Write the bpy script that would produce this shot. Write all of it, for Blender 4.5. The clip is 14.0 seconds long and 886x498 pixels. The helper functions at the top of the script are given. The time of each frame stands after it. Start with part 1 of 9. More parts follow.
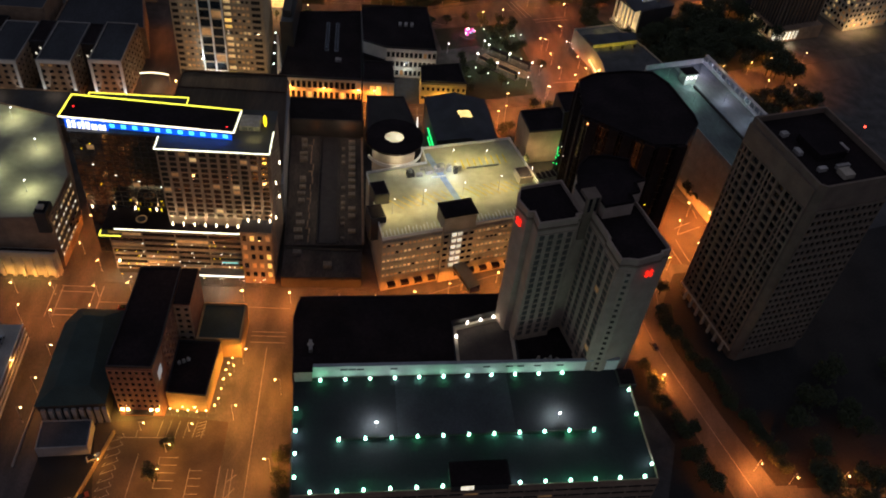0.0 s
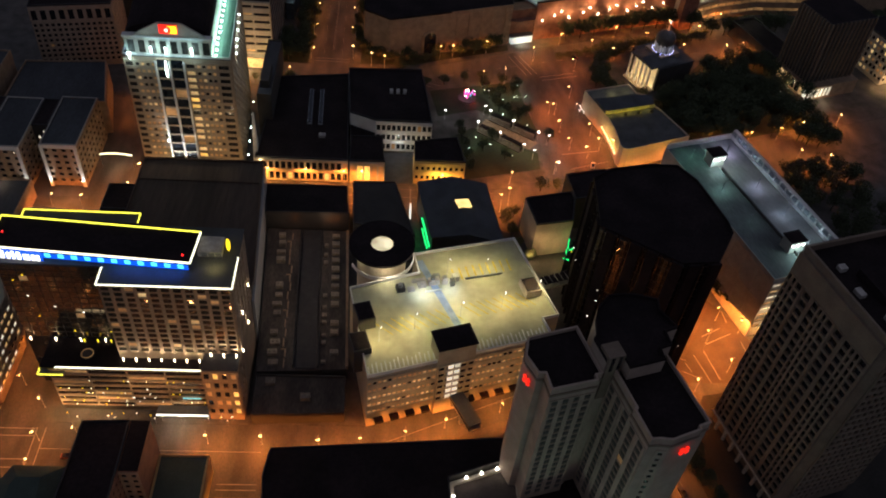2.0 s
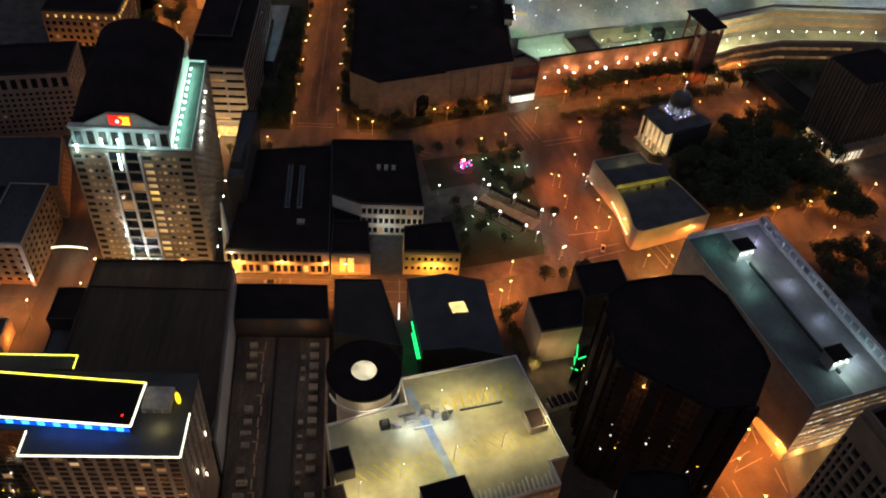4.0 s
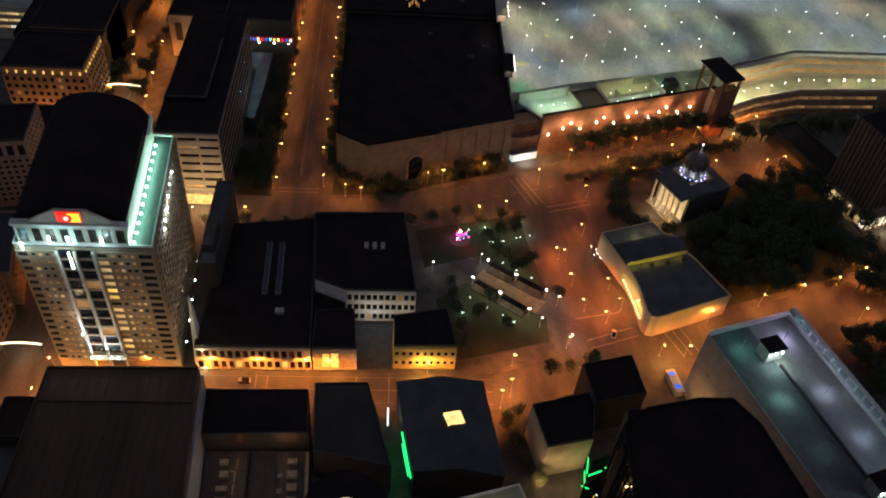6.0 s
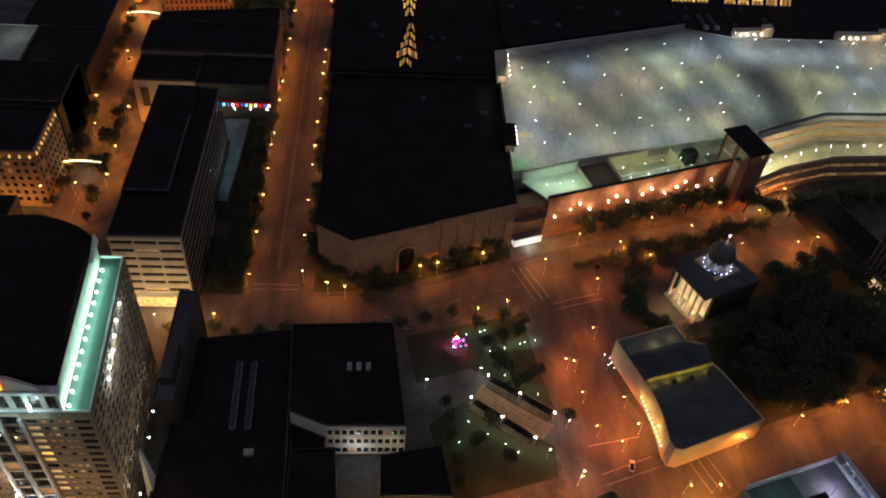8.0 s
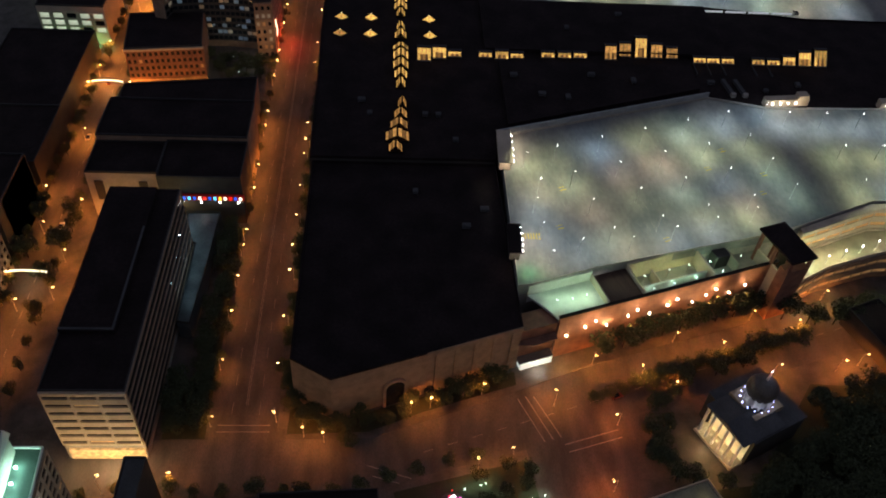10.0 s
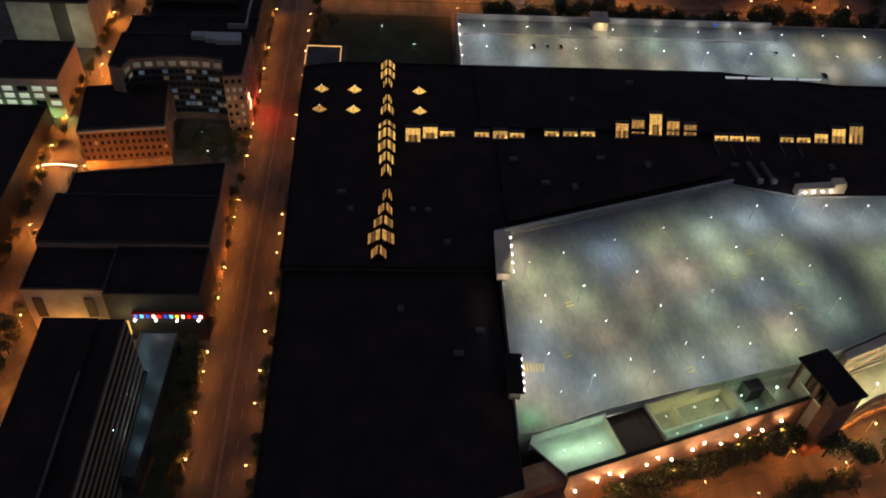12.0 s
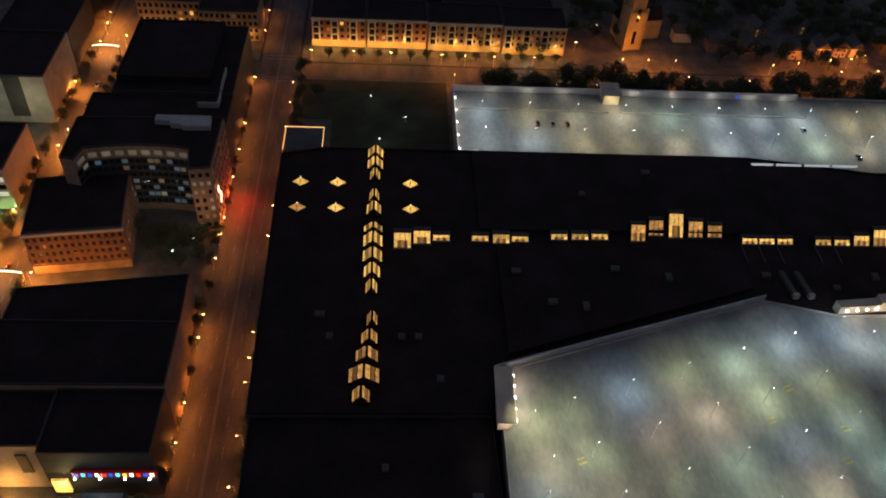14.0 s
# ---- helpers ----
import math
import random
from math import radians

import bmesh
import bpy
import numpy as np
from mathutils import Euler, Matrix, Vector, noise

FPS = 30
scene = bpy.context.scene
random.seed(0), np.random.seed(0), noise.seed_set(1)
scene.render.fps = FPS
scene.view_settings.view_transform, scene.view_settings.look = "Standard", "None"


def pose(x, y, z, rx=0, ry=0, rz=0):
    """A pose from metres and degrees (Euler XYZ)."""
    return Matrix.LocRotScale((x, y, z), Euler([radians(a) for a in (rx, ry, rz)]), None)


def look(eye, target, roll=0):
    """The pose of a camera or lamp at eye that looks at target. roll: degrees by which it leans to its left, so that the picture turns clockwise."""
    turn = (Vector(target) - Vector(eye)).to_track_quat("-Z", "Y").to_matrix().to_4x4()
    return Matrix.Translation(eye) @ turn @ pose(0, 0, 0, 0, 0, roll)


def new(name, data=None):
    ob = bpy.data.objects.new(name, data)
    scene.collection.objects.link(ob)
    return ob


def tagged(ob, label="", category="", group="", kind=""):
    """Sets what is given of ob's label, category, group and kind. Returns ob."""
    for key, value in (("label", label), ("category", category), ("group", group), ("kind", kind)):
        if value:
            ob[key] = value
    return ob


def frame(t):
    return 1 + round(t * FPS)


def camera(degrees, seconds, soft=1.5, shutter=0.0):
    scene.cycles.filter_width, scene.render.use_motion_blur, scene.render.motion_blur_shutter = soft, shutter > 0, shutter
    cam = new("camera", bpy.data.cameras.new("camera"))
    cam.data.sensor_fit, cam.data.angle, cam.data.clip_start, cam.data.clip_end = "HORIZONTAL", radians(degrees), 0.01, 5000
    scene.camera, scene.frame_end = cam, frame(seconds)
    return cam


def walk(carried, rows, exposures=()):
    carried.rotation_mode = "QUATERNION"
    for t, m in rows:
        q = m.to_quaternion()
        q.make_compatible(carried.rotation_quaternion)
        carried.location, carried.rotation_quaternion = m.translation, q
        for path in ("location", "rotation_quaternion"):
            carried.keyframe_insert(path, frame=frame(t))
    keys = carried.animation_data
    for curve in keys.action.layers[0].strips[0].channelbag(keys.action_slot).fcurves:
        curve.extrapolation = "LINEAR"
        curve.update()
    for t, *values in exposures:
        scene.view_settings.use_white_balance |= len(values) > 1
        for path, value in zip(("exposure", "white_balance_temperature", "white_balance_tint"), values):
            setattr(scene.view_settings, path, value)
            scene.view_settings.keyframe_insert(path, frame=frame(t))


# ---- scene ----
cam = camera(56.0, 14.0, soft=1.9)
PATH = [
    (0, (54.666, 89.495, 249.278), (54.824, 90.906, 247.87), 6.9),
    (0.5, (55.683, 101.592, 249.148), (55.839, 103.003, 247.739), 6.8),
    (1, (57.137, 118.372, 249.185), (57.291, 119.781, 247.774), 6.7),
    (1.5, (58.372, 136.126, 249.936), (58.523, 137.534, 248.523), 6.6),
    (2, (59.356, 153.549, 250.64), (59.506, 154.954, 249.224), 6.4),
    (2.5, (60.379, 170.169, 250.433), (60.527, 171.576, 249.02), 6.3),
    (3, (61.802, 184.829, 250.577), (61.948, 186.237, 249.164), 6.1),
    (5.5, (67.73, 243.404, 250.673), (67.873, 244.815, 249.263), 5.7),
    (6, (67.908, 256.312, 250.391), (68.055, 257.724, 248.983), 5.8),
    (6.5, (68.239, 270.771, 251.114), (68.391, 272.18, 249.703), 5.8),
    (7, (69.005, 285.517, 252.234), (69.157, 286.921, 250.818), 5.8),
    (7.5, (70.628, 300.136, 252.23), (70.777, 301.54, 250.814), 5.7),
    (8, (72.25, 316.536, 253.515), (72.396, 317.934, 252.093), 5.5),
    (10.5, (79.92, 399.333, 253.692), (80.055, 400.726, 252.263), 4.8),
    (11, (81.721, 414.549, 253.197), (81.855, 415.945, 251.771), 4.7),
    (11.5, (83.525, 429.294, 252.695), (83.658, 430.694, 251.273), 4.7),
    (12, (85.1, 445.411, 252.89), (85.232, 446.811, 251.468), 4.6),
    (12.5, (86.226, 460.533, 253.228), (86.359, 461.936, 251.808), 4.6),
    (13, (86.945, 476.019, 253.187), (87.08, 477.424, 251.77), 4.7),
    (13.5, (88.734, 491.259, 253.57), (88.866, 492.666, 252.155), 4.5),
    (14, (88.878, 506.489, 253.729), (89.016, 507.9, 252.317), 4.9),
]
walk(cam, [(t, look(eye, target, roll)) for t, eye, target, roll in PATH])

# ---- night sky: a dim glow of the city under a dark sky ----
world = bpy.data.worlds.new("night_sky")
scene.world = world
world.use_nodes = True
world.node_tree.nodes["Background"].inputs[0].default_value = (0.66, 0.71, 1.0, 1)
world.node_tree.nodes["Background"].inputs[1].default_value = 0.158

SODIUM, AMBER, WARM, COOL, CYAN = (1.0, 0.275, 0.042), (1.0, 0.34, 0.05), (1.0, 0.62, 0.28), (0.80, 0.92, 1.0), (0.45, 1.0, 0.85)
LAMPS = {}
SITE = [0.0, 0.0, 0.0]  # offset of the building that is being set out


def site(x=0.0, y=0.0, z=0.0):
    SITE[:] = x, y, z


def glow(x, y, z, watts, colour, parent=None, size=0.35, cone=0):
    """A point lamp, or a lamp that shines down in a cone, at a place of its parent; lamps alike share their data. Lamps
    without a fixture are added to brighten what is near.
    """
    key = (watts, colour, size, cone)
    if key not in LAMPS:
        d = bpy.data.lights.new("lamp", "SPOT" if cone else "POINT")
        d.energy, d.color, d.shadow_soft_size = watts, colour, size
        if cone:
            d.spot_size, d.spot_blend = radians(cone), 0.12
        LAMPS[key] = d
    ob = new("lamp_light", LAMPS[key])
    ob.location = (x, y, z) if parent else (x + SITE[0], y + SITE[1], z + SITE[2])
    ob.parent = parent
    return ob


def uplight(x, y, z, watts, colour, parent=None, cone=46, tilt=14, turn=0.0):
    """A narrow lamp that shines up along a wall that stands towards +y before the turn."""
    ob = glow(x, y, z, watts, colour, parent, 0.1, cone)
    ob.rotation_euler = (math.pi - radians(tilt), 0, radians(turn))
    return ob


# ---- materials ----
def mat(name, colour, rough=0.8, var=0.35, scale=0.25, fine=6.0, metal=0.0, bump=0.0, tint=None, stretch=None, per_piece=0.0):
    """Two scales of noise over a base colour; tint is the second colour that the large patches lean to."""
    m = bpy.data.materials.new(name)
    m.use_nodes = True
    nt = m.node_tree
    n, link = nt.nodes, nt.links.new
    b = n["Principled BSDF"]
    co = n.new("ShaderNodeTexCoord")
    mp = n.new("ShaderNodeMapping")
    link(co.outputs["Object"], mp.inputs[0])
    if stretch:
        mp.inputs["Scale"].default_value = stretch
    big, small = n.new("ShaderNodeTexNoise"), n.new("ShaderNodeTexNoise")
    big.inputs["Scale"].default_value, big.inputs["Detail"].default_value = scale, 5
    small.inputs["Scale"].default_value, small.inputs["Detail"].default_value = fine, 3
    link(mp.outputs[0], big.inputs["Vector"]), link(mp.outputs[0], small.inputs["Vector"])
    mix = n.new("ShaderNodeMix")
    mix.data_type = "RGBA"
    t = tint or tuple(c * (1 - var) for c in colour)
    mix.inputs[6].default_value, mix.inputs[7].default_value = (*colour, 1), (*t, 1)
    ramp = n.new("ShaderNodeMapRange")
    ramp.inputs[1].default_value, ramp.inputs[2].default_value = 0.35, 0.65
    link(big.outputs[0], ramp.inputs[0]), link(ramp.outputs[0], mix.inputs[0])
    hsv = n.new("ShaderNodeHueSaturation")
    span = n.new("ShaderNodeMapRange")
    span.inputs[1].default_value, span.inputs[2].default_value = 0.3, 0.7
    span.inputs[3].default_value, span.inputs[4].default_value = 1 - var * 0.5, 1 + var * 0.4
    link(small.outputs[0], span.inputs[0])
    link(mix.outputs[2], hsv.inputs["Color"])
    if per_piece:
        info, add = n.new("ShaderNodeObjectInfo"), n.new("ShaderNodeMath")
        add.operation = "MULTIPLY_ADD"
        link(info.outputs["Random"], add.inputs[0])
        add.inputs[1].default_value = per_piece
        link(span.outputs[0], add.inputs[2])
        link(add.outputs[0], hsv.inputs["Value"])
    else:
        link(span.outputs[0], hsv.inputs["Value"])
    link(hsv.outputs[0], b.inputs["Base Color"])
    b.inputs["Roughness"].default_value, b.inputs["Metallic"].default_value = rough, metal
    if bump:
        bp = n.new("ShaderNodeBump")
        bp.inputs["Strength"].default_value = bump
        link(small.outputs[0], bp.inputs["Height"]), link(bp.outputs[0], b.inputs["Normal"])
    return m


def em(name, colour, strength, var=0.0, scale=1.0):
    """A surface that gives off light, uneven where var is set."""
    m = bpy.data.materials.new(name)
    m.use_nodes = True
    n, link = m.node_tree.nodes, m.node_tree.links.new
    b = n["Principled BSDF"]
    b.inputs["Base Color"].default_value = (*[0.5 * c for c in colour], 1)
    b.inputs["Emission Color"].default_value, b.inputs["Emission Strength"].default_value = (*colour, 1), strength
    if var:
        co, no, sp = n.new("ShaderNodeTexCoord"), n.new("ShaderNodeTexNoise"), n.new("ShaderNodeMapRange")
        info, mul = n.new("ShaderNodeObjectInfo"), n.new("ShaderNodeMath")
        no.inputs["Scale"].default_value = scale
        link(co.outputs["Object"], no.inputs["Vector"])
        sp.inputs[1].default_value, sp.inputs[2].default_value = 0.35, 0.65
        sp.inputs[3].default_value, sp.inputs[4].default_value = strength * (1 - var), strength * (1 + var)
        mul.operation = "MULTIPLY"
        half = n.new("ShaderNodeMapRange")
        half.inputs[3].default_value, half.inputs[4].default_value = 1 - var, 1 + var * 0.5
        link(info.outputs["Random"], half.inputs[0])
        link(no.outputs[0], sp.inputs[0]), link(sp.outputs[0], mul.inputs[0]), link(half.outputs[0], mul.inputs[1])
        link(mul.outputs[0], b.inputs["Emission Strength"])
    return m


ASPHALT = mat("asphalt", (0.09, 0.082, 0.075), 0.8, 0.5, 0.16, 3.0, bump=0.1, tint=(0.045, 0.042, 0.04), stretch=(1, 0.3, 1))
LOT = mat("worn_asphalt", (0.075, 0.055, 0.045), 0.85, 0.45, 0.09, 2.0)
GROUND = mat("earth_and_paving", (0.03, 0.027, 0.023), 0.95, 0.5, 0.05, 1.0)
PAVING = mat("concrete_paving", (0.10, 0.09, 0.08), 0.9, 0.4, 0.14, 2.0, tint=(0.05, 0.046, 0.04))
GRASS = mat("night_grass", (0.034, 0.043, 0.018), 0.95, 0.5, 0.08, 2.5, bump=0.3)
MARK = mat("road_paint", (0.27, 0.25, 0.23), 0.7, 0.35, 0.5, 4.0)
YPAINT = mat("yellow_paint", (0.62, 0.45, 0.03), 0.7, 0.4, 0.5, 4.0)
# Streaks of lighter and darker lamplight are painted into this deck colour.
DECK = mat("deck_concrete", (0.28, 0.27, 0.235), 0.85, 0.26, 0.06, 0.7, tint=(0.15, 0.16, 0.16), stretch=(1, 0.5, 1))
DECK_LIGHT = mat("pale_deck_concrete", (0.45, 0.415, 0.27), 0.85, 0.2, 0.06, 0.35, tint=(0.27, 0.255, 0.17))
COPING = mat("dark_metal_coping", (0.03, 0.027, 0.026), 0.7, 0.4, 0.4, 2.0)
TINTED = mat("brown_tinted_glass", (0.05, 0.042, 0.034), 0.2, 0.5, 0.4, 1.0)
TANSTONE = mat("tan_precast_stone", (0.40, 0.33, 0.23), 0.85, 0.22, 0.2, 2.0)
HOTELBROWN = mat("brown_precast_piers", (0.24, 0.17, 0.115), 0.85, 0.2, 0.2, 2.0)
HOTELGREY = mat("warm_grey_precast", (0.37, 0.28, 0.21), 0.85, 0.2, 0.2, 2.0)
CONCRETE = mat("concrete_wall", (0.36, 0.33, 0.29), 0.85, 0.25, 0.2, 2.0)
CREAM = mat("cream_render", (0.52, 0.44, 0.33), 0.85, 0.2, 0.15, 1.5)
WHITE = mat("white_render", (0.66, 0.64, 0.59), 0.8, 0.15, 0.2, 2.0)
STONE = mat("limestone_cladding", (0.48, 0.42, 0.33), 0.8, 0.2, 0.25, 2.0)
OCHRE = mat("ochre_render", (0.40, 0.27, 0.12), 0.85, 0.25, 0.15, 1.5)
BRICK = mat("red_brick", (0.26, 0.12, 0.075), 0.9, 0.35, 0.3, 5.0, bump=0.1)
TANBRICK = mat("tan_brick", (0.33, 0.22, 0.14), 0.9, 0.3, 0.3, 5.0)
MEMBRANE = mat("black_roof_membrane", (0.0225, 0.0150, 0.0150), 0.9, 0.5, 0.08, 0.8)
MEMBRANE.node_tree.nodes["Principled BSDF"].inputs["Specular IOR Level"].default_value = 0.15
ROOFGREY = mat("grey_roof_gravel", (0.075, 0.075, 0.078), 0.95, 0.4, 0.1, 2.0)
ROOFDULL = mat("dull_brown_roof_felt", (0.042, 0.036, 0.031), 0.95, 0.4, 0.1, 2.0)
ROOFWORN = mat("worn_brown_roof_felt", (0.085, 0.07, 0.058), 0.95, 0.6, 0.15, 1.5, tint=(0.03, 0.026, 0.024), stretch=(1, 0.35, 1))
ROOFBROWN = mat("brown_metal_roof", (0.07, 0.043, 0.03), 0.7, 0.4, 0.09, 0.7, stretch=(1, 0.15, 1))
ROOFBROWN.node_tree.nodes["Principled BSDF"].inputs["Specular IOR Level"].default_value = 0.2
ROOFBLUE = mat("slate_blue_roof", (0.055, 0.06, 0.066), 0.8, 0.4, 0.12, 2.0)
ROOFGREEN = mat("green_copper_roof", (0.045, 0.07, 0.055), 0.8, 0.35, 0.12, 2.0)
TOWERTAN = mat("tan_tower_panels", (0.34, 0.25, 0.16), 0.85, 0.22, 0.2, 2.0)
TOWERSTONE = mat("brown_aggregate_panels", (0.20, 0.145, 0.10), 0.85, 0.25, 0.2, 2.0)
DARKWALL = mat("dark_stone_wall", (0.05, 0.043, 0.036), 0.7, 0.3, 0.2, 2.0)
METAL = mat("painted_steel", (0.22, 0.22, 0.22), 0.5, 0.2, 1.0, 6.0, metal=0.6)
UNIT = mat("galvanised_unit", (0.36, 0.33, 0.29), 0.6, 0.3, 0.5, 3.0, metal=0.2, per_piece=0.5)
GLASS = mat("dark_window_glass", (0.018, 0.02, 0.024), 0.08, 0.4, 0.3, 1.0)
AMBERGLASS = mat("amber_curtain_glass", (0.26, 0.20, 0.14), 0.1, 0.4, 0.3, 1.0, metal=0.8)
BLUEGLASS = mat("dark_curtain_glass", (0.02, 0.026, 0.034), 0.12, 0.5, 0.12, 0.8)
BARK = mat("bark", (0.07, 0.05, 0.035), 0.95, 0.4, 2.0, 9.0)
LEAF = mat("tree_leaves", (0.05, 0.062, 0.022), 0.8, 0.5, 0.5, 3.0, per_piece=0.3)
PALE_SLATE = mat("pale_metal_edge", (0.30, 0.31, 0.32), 0.5, 0.2, 0.3, 2.0)
CARS = [mat("car_paint", c, 0.3, 0.1, 1.0, 5.0, metal=0.3) for c in ((0.35, 0.35, 0.36), (0.06, 0.06, 0.07), (0.5, 0.5, 0.48), (0.18, 0.04, 0.03))]
TYRE = mat("tyre_rubber", (0.02, 0.02, 0.02), 0.9)
LITWARM = em("lit_room_warm", (1.0, 0.68, 0.30), 0.55, 0.6, 0.6)
LITDIM = em("lit_room_dim", (1.0, 0.55, 0.22), 0.16, 0.6, 0.6)
LITGOLD = em("lit_room_gold", (1.0, 0.60, 0.15), 1.0, 0.5, 0.8)
LITHALL = em("lit_office_pale", (1.0, 0.9, 0.66), 0.07, 0.6, 0.5)
LITPALE = em("lit_room_pale", (1.0, 0.92, 0.72), 0.75, 0.4, 0.7)
SKYLIGHT = em("glowing_skylight_glass", (1.0, 0.56, 0.13), 0.85, 0.6, 1.6)
SKYDEEP = em("deep_skylight_glass", (1.0, 0.45, 0.10), 0.16, 0.8, 2.2)
BULB_S = em("sodium_bulb", (1.0, 0.58, 0.2), 24)
BULB_W = em("white_bulb", (1.0, 0.96, 0.88), 16)
BULB_C = em("cyan_bulb", (0.75, 1.0, 0.93), 9)
LED_Y = em("yellow_led_strip", (1.0, 0.93, 0.08), 2.2)
LED_W = em("white_led_strip", (1.0, 0.97, 0.72), 2.2)
LED_B = em("blue_led_panel", (0.005, 0.13, 1.0), 0.9)
LED_LB = em("light_blue_led_panel", (0.08, 0.60, 1.0), 2.2)
LED_G = em("green_led_strip", (0.02, 1.0, 0.22), 1.8)
LED_R = em("red_sign_face", (1.0, 0.02, 0.01), 1.3)
LED_O = em("yellow_sign_face", (1.0, 0.72, 0.02), 1.8)
LED_M = em("magenta_led", (1.0, 0.08, 0.55), 2.5)
FLOOD = em("floodlit_panel", (1.0, 0.98, 0.88), 2.6)


# ---- building blocks ----
def bx(bm, x0, x1, y0, y1, z0, z1):
    v = [bm.verts.new((x, y, z)) for z in (z0, z1) for x, y in ((x0, y0), (x1, y0), (x1, y1), (x0, y1))]
    for f in ((3, 2, 1, 0), (4, 5, 6, 7), (0, 1, 5, 4), (1, 2, 6, 5), (2, 3, 7, 6), (3, 0, 4, 7)):
        bm.faces.new([v[i] for i in f])
    return bm


def box(*a):
    return bx(bmesh.new(), *a)


def prism(pts, z0, z1, bm=None):
    bm = bm or bmesh.new()
    lo, hi = [bm.verts.new((x, y, z0)) for x, y in pts], [bm.verts.new((x, y, z1)) for x, y in pts]
    n = len(pts)
    bm.faces.new(lo[::-1]), bm.faces.new(hi)
    for i in range(n):
        j = (i + 1) % n
        bm.faces.new((lo[i], lo[j], hi[j], hi[i]))
    return bm


def cyl(bm, x, y, z0, z1, r0, r1=None, seg=12):
    r1 = r0 if r1 is None else r1
    ring = [[bm.verts.new((x + r * math.cos(2 * math.pi * i / seg), y + r * math.sin(2 * math.pi * i / seg), z)) for i in range(seg)] for r, z in ((r0, z0), (r1, z1))]
    bm.faces.new(ring[0][::-1]), bm.faces.new(ring[1])
    for i in range(seg):
        j = (i + 1) % seg
        bm.faces.new((ring[0][i], ring[0][j], ring[1][j], ring[1][i]))
    return bm


def inset(pts, d):
    """The polygon drawn in by d (counter-clockwise corners)."""
    out, n = [], len(pts)
    for i in range(n):
        a, b, c = (Vector(pts[k % n]) for k in (i - 1, i, i + 1))
        u, v = (b - a).normalized(), (c - b).normalized()
        p, q = Vector((-u.y, u.x)), Vector((-v.y, v.x))
        k = max(0.3, 1 + p.dot(q))
        out.append(tuple(b + (p + q) * d / k))
    return out


def ring(pts, d, z0, z1):
    """A wall of thickness d that runs inside a polygon's edge."""
    bm, inner, n = bmesh.new(), inset(pts, d), len(pts)
    v = [[bm.verts.new((x, y, z)) for x, y in loop] for z in (z0, z1) for loop in (pts, inner)]
    for i in range(n):
        j = (i + 1) % n
        for a, b in ((0, 2), (2, 3), (3, 1), (1, 0)):
            bm.faces.new((v[a][i], v[a][j], v[b][j], v[b][i]))
    return bm


def mesh_of(bm, *mats):
    me = bpy.data.meshes.new("m")
    bmesh.ops.recalc_face_normals(bm, faces=bm.faces)
    bm.to_mesh(me), bm.free()
    for m in mats:
        me.materials.append(m)
    return me


def part(name, bm, material, parent, label=""):
    ob = new(name, mesh_of(bm, material))
    ob.parent = parent
    return tagged(ob, label)


def piece(name, me, parent, x, y, z, rz=0.0):
    """An object of its own on a shared mesh."""
    ob = new(name, me)
    ob.parent = parent
    ob.matrix_basis = Matrix.LocRotScale((x, y, z), Euler((0, 0, rz)), None)
    return ob


def thing(name, label, category, x=0.0, y=0.0, z=0.0, rz=0.0, group="", kind=""):
    ob = new(name)
    ob.matrix_basis = pose(x + SITE[0], y + SITE[1], z + SITE[2], 0, 0, rz)
    return tagged(ob, label, category, group, kind)


def slab(name, bm, material, label, kind="structure", category=""):
    return tagged(new(name, mesh_of(bm, material)), label, category, "", kind)


PANES, SHARED = {}, {}


def pane_mesh(w, h, m, slot=""):
    key = (round(w, 2), round(h, 2), m.name)
    if key not in SHARED:
        b = box(-w / 2, w / 2, -0.06, 0.0, 0.0, h)
        bx(b, -w / 2, w / 2, -0.16, -0.06, h * 0.48, h * 0.54)
        SHARED[key] = mesh_of(b, m)
    return SHARED[key]


